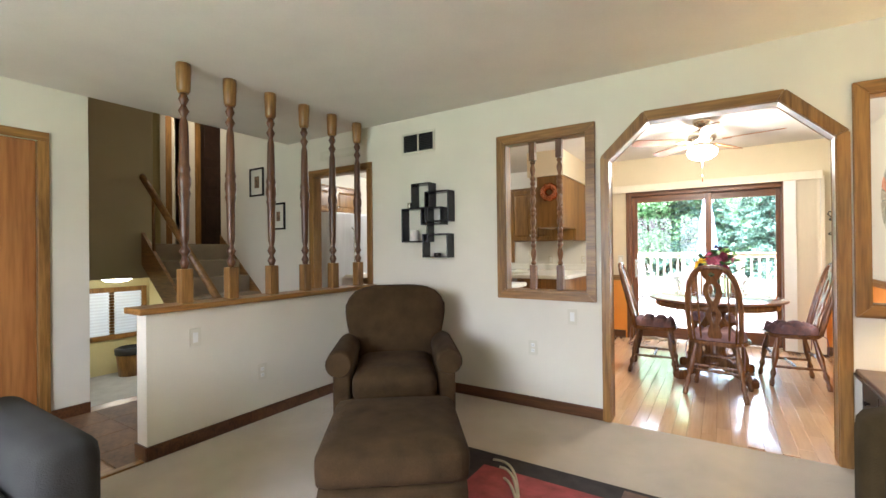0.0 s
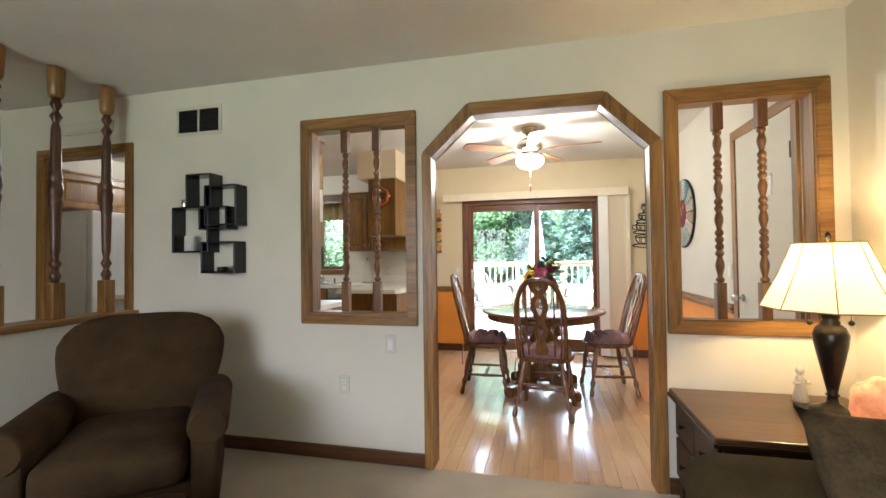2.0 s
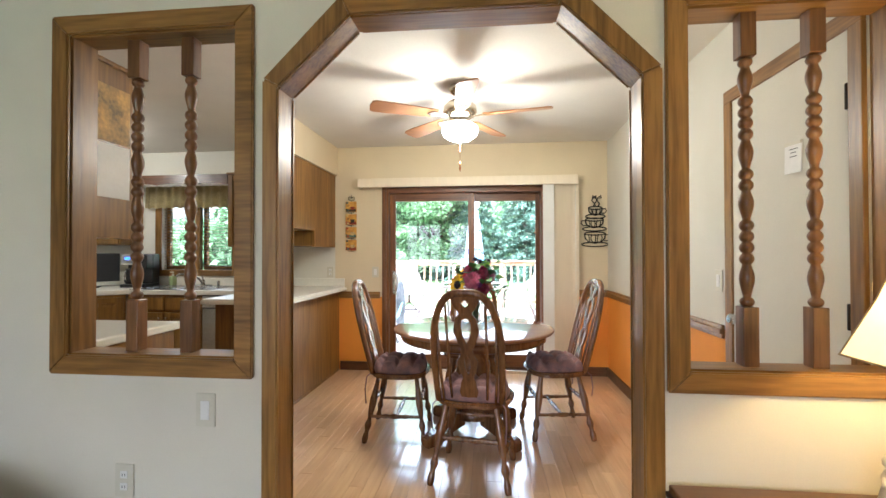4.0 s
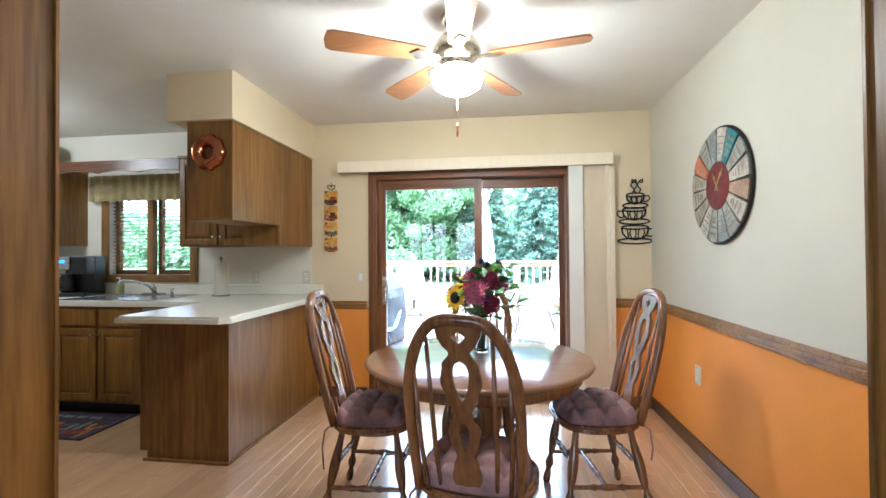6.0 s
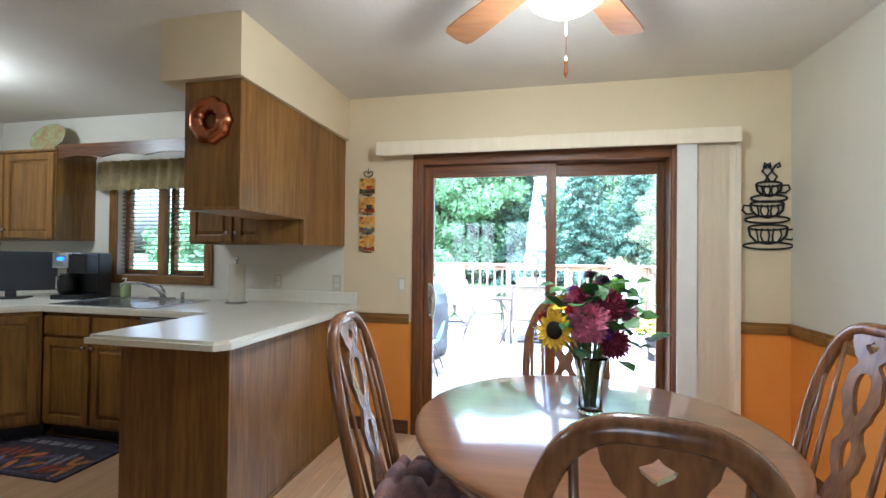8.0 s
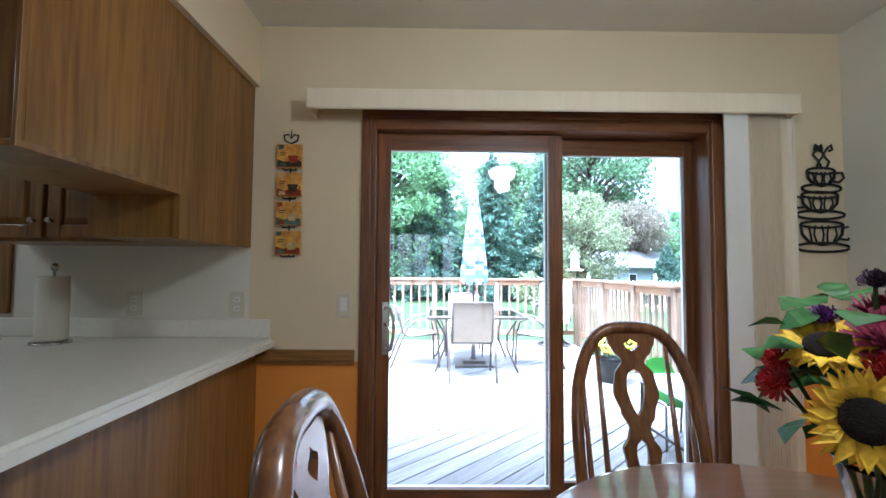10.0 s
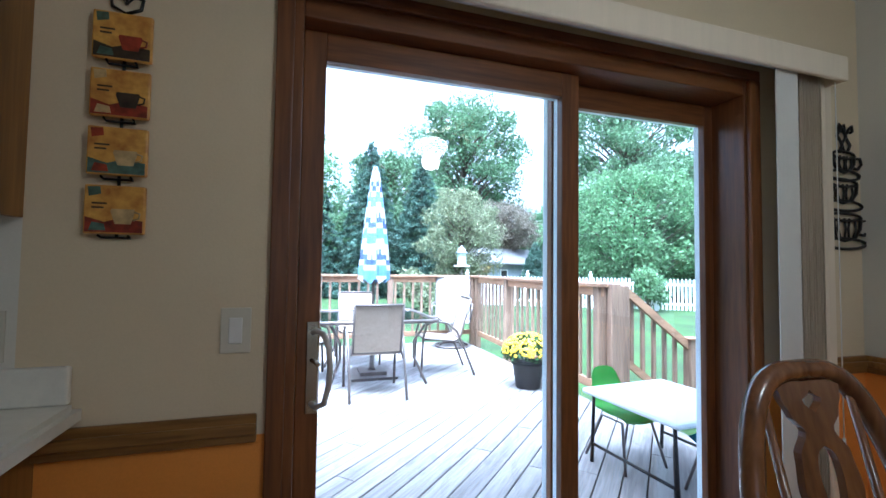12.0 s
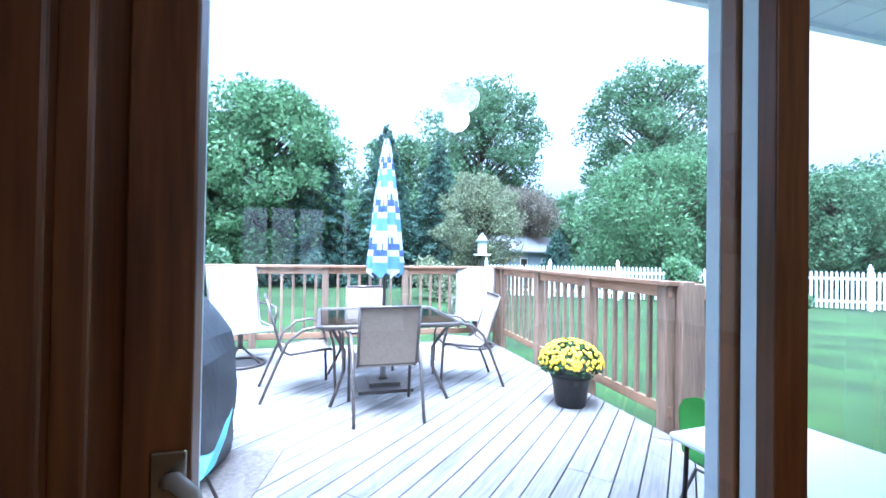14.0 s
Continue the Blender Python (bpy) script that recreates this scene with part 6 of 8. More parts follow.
# return-air grille
t = thing("wall_vent", pose(0, 0, 0), "ivory metal wall vent with dark louvres", "vent")
piece(t, "backing", (-2.455, -0.003, 2.125, -2.115, -0.001, 2.29), "black_plastic", 0)
for b in ((-2.47, -0.010, 2.105, -2.10, 0, 2.128), (-2.47, -0.010, 2.282, -2.10, 0, 2.305), (-2.47, -0.010, 2.128, -2.447, 0, 2.282), (-2.123, -0.010, 2.128, -2.10, 0, 2.282), (-2.292, -0.010, 2.128, -2.278, 0, 2.282)):
    piece(t, "vent_frame", b, "ivory_plastic", 0.002)
for i in range(10):
    z = 2.136 + i * 0.0155
    for x0, x1 in ((-2.447, -2.292), (-2.278, -2.123)):
        bm = bm_new()
        box(bm, x0, -0.005, -0.001, x1, 0.003, 0.001, 0, Matrix.Translation((0, -0.006, z)) @ Matrix.Rotation(radians(35), 4, 'X'))
        part("louvre", bm, "black_metal", t)

# ---------- hall, stairs and lower level ----------
mat("lower_carpet", (0.42, 0.42, 0.42), 0.95, var=0.08, scale=6, bump=0.6, bscale=200)
mat("tile_brown", (0.17, 0.085, 0.038), 0.6, var=0.3, scale=4, bump=0.2, bscale=40)
t = thing("floor_tiles", pose(0, 0, 0), "brown tiled foyer floor", "floor", "", "structure")
tilemesh = None
for i in range(4):
    for j in range(7):
        if tilemesh is None:
            bm = bm_new()
            box(bm, 0.002, 0.002, -0.006, 0.303, 0.303, 0.004, 0.002)
            tilemesh = mesh("tile", bm, "tile_brown")
        ob = new("tile", tilemesh)
        ob.location = (-4.09 + 0.305 * i, -2.44 + 0.305 * (j + 1), 0)
        ob.parent = t
piece(t, "threshold", (-2.87, -5.6, -0.004, -2.82, -2.02, 0.012), "oak_y", 0.004)

st = thing("staircase", pose(0, 0, 0), "carpeted stairs with oak stringers and handrail", "stairs", "", "structure")
N, RISE, RUN = 7, 0.19, 0.205
for i in range(N):
    x1 = -4.02 - i * RUN
    bm = bm_new()
    box(bm, x1 - RUN - 0.01, -0.88, 0.0 if i < 1 else RISE * i - 0.05, x1 + 0.025, -0.012, RISE * (i + 1), 0.015)
    part("step", bm, "stair_carpet", st)
xa, xb = -4.02, -4.02 - N * RUN
for y0, y1 in ((-0.92, -0.885), (-0.012, -0.002)):
    bm = bm_new()
    prism(bm, [(xa + 0.12, 0.0), (xa + 0.12, 0.14), (xb, 1.46), (xb, 1.10), (xa - 0.1, 0.0)], y0, y1)
    part("stringer", bm, "oak_x", st)
bm = bm_new()
tube(bm, [(xa + 0.05, -0.90, 0.78), (xb, -0.90, 2.08), (xb - 0.02, -0.90, 2.10)], 0.036, 10)
part("handrail", bm, "oak_x", st)
for i in (0, 3, 6):
    x = xa + 0.03 - i * RUN
    bm = bm_new()
    tube(bm, [(x, -0.90, 0.19 * i + 0.1), (x, -0.90, 0.79 + 0.19 * i)], 0.016, 8)
    part("baluster", bm, "oak_z", st)
structure("ceiling_upper", [(-9.0, -2.0, 3.6, -3.9, 1.65, 3.7)], "ceiling_white", "ceiling of the upper hall")
structure("floor_upper", [(-9.0, -1.85, 1.10, xb - 0.05, 0.0, 1.33), (-9.0, 0.0, 1.10, -5.45, 1.5, 1.33)], "stair_carpet", "carpeted upper landing")
structure("wall_upper_fascia", [(-5.50, -1.85, 0.95, -5.455, -0.80, 3.6)], "wall_olive", "olive painted wall beside the stairs")
structure("wall_stair_side", [(-5.455, -0.92, -0.5, -4.2, -0.90, 0.05)], "wall_olive", "olive wall below the stairs")
structure("wall_upper", [(-6.75, -1.85, 1.33, -6.60, -0.85, 3.6), (-6.75, -0.13, 1.33, -6.60, 0.36, 3.6), (-6.75, 1.10, 1.33, -6.60, 1.5, 3.6), (-6.75, -0.85, 3.36, -6.60, -0.13, 3.6), (-6.75, 0.36, 3.36, -6.60, 1.10, 3.6),
                         (-6.75, 1.5, 1.10, -5.30, 1.65, 3.6), (-5.45, W1, 1.10, -5.30, 1.5, 3.6), (-4.10, -1.85, CEIL + 0.12, -4.0, 0.0, 3.6)], "wall_cream", "cream upper hall wall")
structure("wall_upper_rooms", [(-9.0, -1.85, 1.33, -8.9, 1.5, 3.6), (-9.0, 1.5, 1.10, -6.75, 1.65, 3.6)], "wall_olive", "wall of the dim rooms upstairs")
t = thing("door_upper", pose(0, 0, 0), "dark brown panel door on the upper landing", "door", "", "structure")
piece(t, "door_leaf", (-6.70, 0.38, 1.34, -6.66, 1.08, 3.34), "espresso", 0.003)
for y0, y1 in ((0.46, 0.70), (0.77, 1.00)):
    for z0, z1 in ((1.55, 2.10), (2.22, 2.55), (2.68, 3.2)):
        piece(t, "panel", (-6.66, y0, z0, -6.652, y1, z1), "espresso", 0.003)
for b in ((-6.6, 0.28, 1.33, -6.585, 0.36, 3.36), (-6.6, 1.10, 1.33, -6.585, 1.18, 3.36)):
    piece(t, "casing", b, "oak_z", 0.003)
t = thing("doorway_upper", pose(0, 0, 0), "oak trimmed open doorway to a dim bedroom", "doorway", "", "structure")
for b in ((-6.6, -0.93, 1.33, -6.585, -0.85, 3.36), (-6.6, -0.13, 1.33, -6.585, -0.05, 3.36)):
    piece(t, "casing", b, "oak_z", 0.003)
structure("floor_lower", [(-7.5, -1.85, -0.65, -4.25, 0.0, -0.50)], "lower_carpet", "pale carpet of the lower level")
structure("ceiling_lower", [(-9.0, -1.85, 0.96, -5.5, 0.0, 1.098)], "ceiling_white", "white ceiling of the lower level")
structure("wall_lower", [(-7.5, -1.85, -0.5, -7.4, 0.0, 0.96)], "wall_yellow", "pale yellow lower level wall")
structure("wall_upper_end", [(-9.0, 0.0, -0.6, -6.6, 0.12, 3.6)], "wall_yellow", "pale yellow wall of the lower level")
t = thing("window_lower", pose(-7.4, -0.50, 0.01), "lower level window with white slatted blinds", "window", "", "structure")
glow("daylight_pane", (0.75, 0.88, 1.0), 0.03)
piece(t, "pane", (0.0, -0.38, 0.05, 0.004, 0.38, 0.66), "daylight_pane", 0)
for b in ((0, -0.45, -0.02, 0.03, -0.38, 0.73), (0, 0.38, -0.02, 0.03, 0.45, 0.73), (0, -0.38, -0.02, 0.03, 0.38, 0.05), (0, -0.38, 0.66, 0.03, 0.38, 0.73), (0, -0.03, 0.05, 0.03, 0.03, 0.66)):
    piece(t, "window_frame", b, "oak_z", 0.003)
for i in range(14):
    piece(t, "slat", (0.010, -0.38, 0.06 + i * 0.043, 0.030, 0.38, 0.080 + i * 0.043), "white_plastic", 0)
glow("lower_globe", (1.0, 0.9, 0.7), 1.2)
t = thing("lower_ceiling_lamp", pose(-6.55, -0.75, 0.96), "lit dome ceiling lamp of the lower level", "ceiling lamp")
bm = bm_new()
lathe(bm, [(0.19, 0.0), (0.18, -0.05), (0.12, -0.09), (0.0005, -0.105)], 24, None, False)
g = part("dome", bm, "lower_globe", t)
g.visible_shadow = False
bm = bm_new()
lathe(bm, [(0.20, 0.0), (0.20, -0.02), (0.17, -0.02)], 24)
part("ring", bm, "nickel", t)
t = thing("waste_basket", pose(-7.1, -0.38, -0.5), "brown wicker basket with a dark liner", "basket")
bm = bm_new()
lathe(bm, [(0.14, 0), (0.18, 0.36), (0.17, 0.36), (0.13, 0.02)], 18)
part("body", bm, "oak_z", t)
bm = bm_new()
lathe(bm, [(0.185, 0.30), (0.19, 0.38), (0.15, 0.40), (0.14, 0.34)], 18, None, False)
part("liner", bm, "black_plastic", t)

# hall door and pictures
t = thing("door_hall", pose(0, 0, 0), "golden oak closed hall door with trim", "door", "", "structure")
wood("door_oak", (0.40, 0.17, 0.045), (0.24, 0.09, 0.022), "z", 0.35, gs=5)
piece(t, "door_leaf", (-4.16, -2.98, 0.01, -4.12, -2.154, 2.04), "door_oak", 0.002)
piece(t, "jamb", (-4.245, -2.152, 0.0, -4.101, -2.131, 2.04), "oak_z", 0.002)
for b, mt in (((-4.10, -2.15, 0, -4.085, -2.085, 2.04), "oak_z"), ((-4.10, -3.05, 0, -4.085, -2.98, 2.04), "oak_z"), ((-4.10, -3.05, 2.04, -4.085, -2.085, 2.105), "oak_y")):
    piece(t, "casing", b, mt, 0.004)
mat("mat_board", (0.66, 0.62, 0.52), 0.8, var=0.03)
mat("print_brown", (0.22, 0.12, 0.06), 0.7, var=0.4, scale=30)
for x0, z0, x1, z1 in ((-4.805, 1.895, -4.535, 2.235), (-4.395, 1.48, -4.150, 1.79)):
    t = thing("picture_frame", pose(0, 0, 0), "black framed small print with wide mat", "picture")
    w = 0.022
    for b in ((x0, -0.02, z0, x0 + w, -0.002, z1), (x1 - w, -0.02, z0, x1, -0.002, z1), (x0 + w, -0.02, z0, x1 - w, -0.002, z0 + w), (x0 + w, -0.02, z1 - w, x1 - w, -0.002, z1)):
        piece(t, "frame_bar", b, "black_lacquer", 0.002)
    piece(t, "mat_board", (x0 + w, -0.008, z0 + w, x1 - w, -0.002, z1 - w), "mat_board", 0)
    piece(t, "print", (x0 + 0.09, -0.0095, z0 + 0.10, x1 - 0.09, -0.008, z1 - 0.10), "print_brown", 0)
t = thing("wall_plaque", pose(0, 0, 0), "pale narrow plaque above the kitchen doorway", "plaque")
piece(t, "board", (-3.56, -0.015, 2.19, -3.02, -0.002, 2.28), "ivory_plastic", 0.003)
piece(t, "lettering", (-3.50, -0.0165, 2.22, -3.08, -0.015, 2.25), "mat_board", 0)
# calendar on the end of the kitchen cabinet
mat("paper", (0.70, 0.69, 0.66), 0.8, var=0.04)
t = thing("wall_calendar", pose(0, 0, 0), "paper calendar with a golden landscape on the cabinet end", "calendar")
piece(t, "page", (-1.5985, 0.16, 1.52, -1.5965, 0.44, 1.76), "paper", 0)
mat("landscape", (0.45, 0.26, 0.06), 0.6, var=0.5, scale=9, dark=(0.08, 0.06, 0.03))
piece(t, "picture", (-1.5985, 0.16, 1.77, -1.5965, 0.44, 2.02), "landscape", 0)

# ---------- deck and garden ----------
DZ, GZ = -0.03, -0.35
mat("grass", (0.027, 0.066, 0.008), 0.95, var=0.30, scale=0.9, bump=0.9, bscale=140)
gm = M["grass"]
gn, gl = gm.node_tree.nodes, gm.node_tree.links
gt, gw, gx = gn.new("ShaderNodeTexCoord"), gn.new("ShaderNodeTexWave"), gn.new("ShaderNodeMix")
gx.data_type, gx.blend_type = 'RGBA', 'MULTIPLY'
gw.inputs["Scale"].default_value, gw.inputs["Distortion"].default_value = 0.30, 0.8
gw.bands_direction = 'DIAGONAL'
gl.new(gt.outputs["Object"], gw.inputs[0])
gr = gn.new("ShaderNodeMapRange")
gr.inputs[3].default_value, gr.inputs[4].default_value = 0.72, 1.0
gl.new(gw.outputs["Fac"], gr.inputs[0])
base_in = gn["Principled BSDF"].inputs["Base Color"]
gl.new(base_in.links[0].from_socket, gx.inputs[6])
gl.new(gr.outputs[0], gx.inputs[7])
gx.inputs[0].default_value = 1.0
gl.new(gx.outputs[2], base_in)
# near-black brown for the shade under the deck
mat("mulch", (0.05, 0.035, 0.025), 0.95, var=0.3, scale=20, bump=0.8, bscale=60)
bm = bm_new()
box(bm, -300, YB + 0.15, GZ - 0.3, 300, 400, GZ)
box(bm, -300, -300, GZ - 0.3, 300, -5.8, GZ)
box(bm, -300, -5.8, GZ - 0.3, -9.2, YB + 0.15, GZ)
box(bm, 1.7, -5.8, GZ - 0.3, 300, YB + 0.15, GZ)
solo("ground", bm, "grass", "mown green lawn", kind="structure")
# outer face of the house wall and its eave
structure("wall_outside", [(-8, YB + 0.152, GZ, -3.70, YB + 0.17, 2.7), (-2.78, YB + 0.152, GZ, -1.03, YB + 0.17, 2.7), (0.65, YB + 0.152, GZ, 4.0, YB + 0.17, 2.7), (-1.03, YB + 0.152, 1.99, 0.65, YB + 0.17, 2.7), (-3.70, YB + 0.152, GZ, -2.78, YB + 0.17, 1.08), (-3.70, YB + 0.152, 1.94, -2.78, YB + 0.17, 2.7)], "white_clad", "pale outer siding of the house")
structure("roof_eave", [(-8 + 0.2 * i, YB + 0.172, 2.32, -8 + 0.2 * i + 0.192, 4.16, 2.34) for i in range(70)] + [(-8, YB + 0.172, 2.334, 6.0, 4.16, 2.345), (-8, 4.16, 2.30, 6.0, 4.19, 2.46)], "white_clad", "grey soffit of the roof eave")
structure("roof", [(-9.2, -6, 3.6, 4.2, 4.16, 3.75)], "deck_wood", "roof slab")

# diagonal deck boards, clipped to the deck's outline
dk = thing("deck", pose(0, 0, 0), "weathered grey deck of diagonal boards", "deck", "", "structure")
DX0, DX1, DY0, DY1 = -4.6, 1.70, YB + 0.18, 9.12
ang = radians(45)
ux, uy = math.cos(ang), math.sin(ang)
w = 0.140
k = -60
rnd = random.Random(3)


def clip_to_deck(poly):
    """The part of a flat polygon that lies inside the deck's outline."""
    for axis, lim, keep in ((0, DX0, 1), (0, DX1, -1), (1, DY0, 1), (1, DY1, -1)):
        out = []
        for i, p in enumerate(poly):
            q = poly[(i + 1) % len(poly)]
            dp, dq = (p[axis] - lim) * keep, (q[axis] - lim) * keep
            if dp >= 0:
                out.append(p)
            if dp * dq < 0:
                f = dp / (dp - dq)
                out.append((p[0] + (q[0] - p[0]) * f, p[1] + (q[1] - p[1]) * f))
        poly = out
        if len(poly) < 3:
            return []
    return poly


while k < 90:
    c = k * w
    k += 1
    ox, oy = -uy * c, ux * c + 5.0
    start = -9.0 + rnd.uniform(0, 3.0)
    while start < 12:
        L = rnd.choice((3.0, 3.6, 4.2))
        strip = [(ox + ux * u - uy * v, oy + uy * u + ux * v) for u, v in ((start, -w / 2 + 0.004), (start + L - 0.004, -w / 2 + 0.004), (start + L - 0.004, w / 2 - 0.004), (start, w / 2 - 0.004))]
        poly = clip_to_deck(strip)
        if poly:
            m = Matrix.Translation((ox + ux * start, oy + uy * start, DZ)) @ Matrix.Rotation(ang, 4, 'Z')
            inv = m.inverted()
            bm = bm_new()
            prism(bm, [tuple((inv @ Vector((x, y, DZ))).xy) for x, y in poly], -0.028, rnd.uniform(-0.0015, 0.0015), "xy")
            bmesh.ops.bevel(bm, geom=[e for e in bm.edges if min(v.co.z for v in e.verts) > -0.01], offset=0.003, segments=1, affect='EDGES')
            ob = part("deck_board", bm, "deck_wood", dk)
            ob.matrix_local = m
        start += L
for b in ((DX0, DY1 - 0.04, GZ, DX1, DY1, DZ - 0.03), (DX1 - 0.04, DY0, GZ, DX1, DY1 - 0.04, DZ - 0.03), (DX0, DY0, DZ - 0.20, DX1 - 0.04, DY0 + 0.04, DZ - 0.03)):
    piece(dk, "rim_joist", b, "rail_wood_x", 0)
# added dark sheet, paints the shade seen between the deck boards
structure("deck_shade", [(DX0, DY0, GZ + 0.005, DX1, DY1, GZ + 0.02)], "mulch", "dark sheet standing in for the shade below the deck")

RT = 1.105   # rail top above zero


def post(parent, x, y, z0, z1, s=0.045, cap=False):
    piece(parent, "post", (x - s, y - s, z0, x + s, y + s, z1), "rail_wood", 0.005)
    if cap:
        piece(parent, "post_cap", (x - s - 0.012, y - s - 0.012, z1, x + s + 0.012, y + s + 0.012, z1 + 0.025), "rail_wood_x", 0.006)


def fence_rail(name, a, b, posts, label):
    t = thing(name, pose(0, 0, 0), label, "railing", "deck railings")
    a, b = Vector(a), Vector(b)
    d = (b - a)
    L = d.length
    m = Matrix.Translation((a.x, a.y, 0)) @ Matrix.Rotation(math.atan2(d.y, d.x), 4, 'Z')
    for bx_, mt in (((-0.02, -0.07, RT - 0.035, L + 0.02, 0.07, RT), "rail_wood_x"), ((0, -0.02, RT - 0.125, L, 0.018, RT - 0.036), "rail_wood_x"), ((0, -0.02, 0.07, L, 0.018, 0.155), "rail_wood_x")):
        ob = piece(t, "rail", bx_, mt, 0.005)
        ob.matrix_local = m
    n = int(L / 0.150)
    for i in range(n):
        s = (i + 0.5) * L / n
        if any(abs(s - p) < 0.07 for p in posts):
            continue
        bm = bm_new()
        box(bm, s - 0.018, -0.017, 0.15, s + 0.018, 0.016, RT - 0.124, 0.003, None, 1)
        ob = part("baluster", bm, "rail_wood", t)
        ob.matrix_local = m
    for p in posts:
        q = a + d * (p / L)
        post(t, q.x, q.y, DZ - 0.2, RT - 0.036)
    return t


fence_rail("deck_railing", (DX0, 9.2, 0), (1.93, 9.2, 0), (0.05, 1.45, 2.9, 3.85, 5.0, 6.48), "weathered brown wooden deck railing with square balusters")
fence_rail("deck_railing", (1.755, 5.50, 0), (1.93, 9.2, 0), (0.05, 1.10, 2.27, 3.55), "weathered brown wooden deck railing with square balusters")
t = thing("stair_railing", pose(0, 0, 0), "weathered wooden railing beside the deck steps", "railing", "deck railings")
post(t, 1.862, 5.49, DZ - 0.4, RT + 0.0, 0.055)
post(t, 1.975, 5.50, DZ - 0.4, RT - 0.02, 0.05)
post(t, 2.83, 5.50, GZ, 0.53, 0.05, True)
for z0, z1 in ((-0.10, -0.01), (-0.78, -0.70)):
    bm = bm_new()
    prism(bm, [(2.0, RT + z0), (2.80, 0.50 + z0 + 0.02), (2.80, 0.50 + z1 + 0.02), (2.0, RT + z1)], 5.48, 5.52)
    part("rail", bm, "rail_wood_x", t)
for i in range(5):
    x = 2.12 + 0.135 * i
    zt = RT - (x - 2.0) / 0.80 * 0.585 - 0.04
    piece(t, "baluster", (x - 0.018, 5.522, zt - 0.70, x + 0.018, 5.555, zt), "rail_wood", 0.002)
t = thing("deck_steps", pose(0, 0, 0), "wooden steps from deck to lawn", "steps", "", "structure")
for i in range(2):
    piece(t, "step", (1.88 + 0.32 * i, 3.9, DZ - 0.15 * (i + 1) - 0.04, 2.22 + 0.32 * i, 5.4, DZ - 0.15 * (i + 1)), "deck_wood", 0.004)
    piece(t, "riser", (2.19 + 0.32 * i, 3.9, GZ, 2.21 + 0.32 * i, 5.4, DZ - 0.15 * (i + 1) - 0.04), "deck_wood", 0.0)

# ---- patio furniture ----
mat("sling", (0.36, 0.285, 0.22), 0.8, var=0.08, scale=40, bump=0.4, bscale=400)
mat("sling_white", (0.30, 0.30, 0.30), 0.8, var=0.06, scale=40, bump=0.4, bscale=400)
mat("patio_metal", (0.15, 0.125, 0.115), 0.4, metal=0.5, var=0.1)
mat("umbrella_white", (0.46, 0.48, 0.49), 0.85, var=0.05)
mat("umbrella_blue", (0.14, 0.27, 0.44), 0.85, var=0.15)
mat("umbrella_navy", (0.06, 0.10, 0.24), 0.85, var=0.2)
glass("table_glass", (0.30, 0.33, 0.38), 0.05)


def sheet(bm, pts, x0, x1, th=0.006):
    a = [[bm.verts.new((x, y, z)) for x in (x0, x1)] for y, z in pts]
    b = [[bm.verts.new((x, y, z - th)) for x in (x0, x1)] for y, z in pts]
    for g, fl in ((a, False), (b, True)):
        for p, q in zip(g, g[1:]):
            f = (p[0], p[1], q[1], q[0])
            bm.faces.new(f if not fl else tuple(reversed(f)))
    bmesh.ops.recalc_face_normals(bm, faces=bm.faces[:])


def patio_chair(m, label):
    """Faces +y; slung between tube frames."""
    t = thing("patio_chair", m, label, "chair", "patio chairs")
    side = [(-0.30, 0.90), (-0.22, 0.62), (-0.17, 0.44), (-0.10, 0.40), (0.10, 0.42), (0.26, 0.43)]
    bm = bm_new()
    sheet(bm, side, -0.225, 0.225)
    part("sling_seat", bm, "sling", t, "woven beige sling")
    for s in (-1, 1):
        bm = bm_new()
        tube(bm, [(0.235 * s, y, z) for y, z in side], 0.013, 8)
        part("frame_rail", bm, "patio_metal", t)
        bm = bm_new()
        tube(bm, [(0.27 * s, -0.34, 0.0), (0.27 * s, -0.20, 0.35), (0.275 * s, -0.12, 0.52), (0.28 * s, 0.0, 0.62), (0.28 * s, 0.14, 0.64), (0.28 * s, 0.24, 0.60), (0.275 * s, 0.28, 0.45), (0.27 * s, 0.30, 0.0)], 0.014, 8)
        part("arm_and_legs", bm, "patio_metal", t)
    for y, z in ((-0.30, 0.90), (0.26, 0.42), (-0.16, 0.43)):
        bm = bm_new()
        tube(bm, [(-0.24, y, z), (0.24, y, z)], 0.012, 8)
        part("cross_bar", bm, "patio_metal", t)
    return t


LB = "metal patio chair with woven beige sling seat"
pc = patio_chair(pose(-0.285, 6.42, DZ, 0, 0, 0), LB)
copy_thing(pc, pose(-1.00, 7.12, DZ, 0, 0, -82))
copy_thing(pc, pose(0.66, 7.12, DZ, 0, 0, 84))
copy_thing(pc, pose(-0.28, 7.95, DZ, 0, 0, 178))


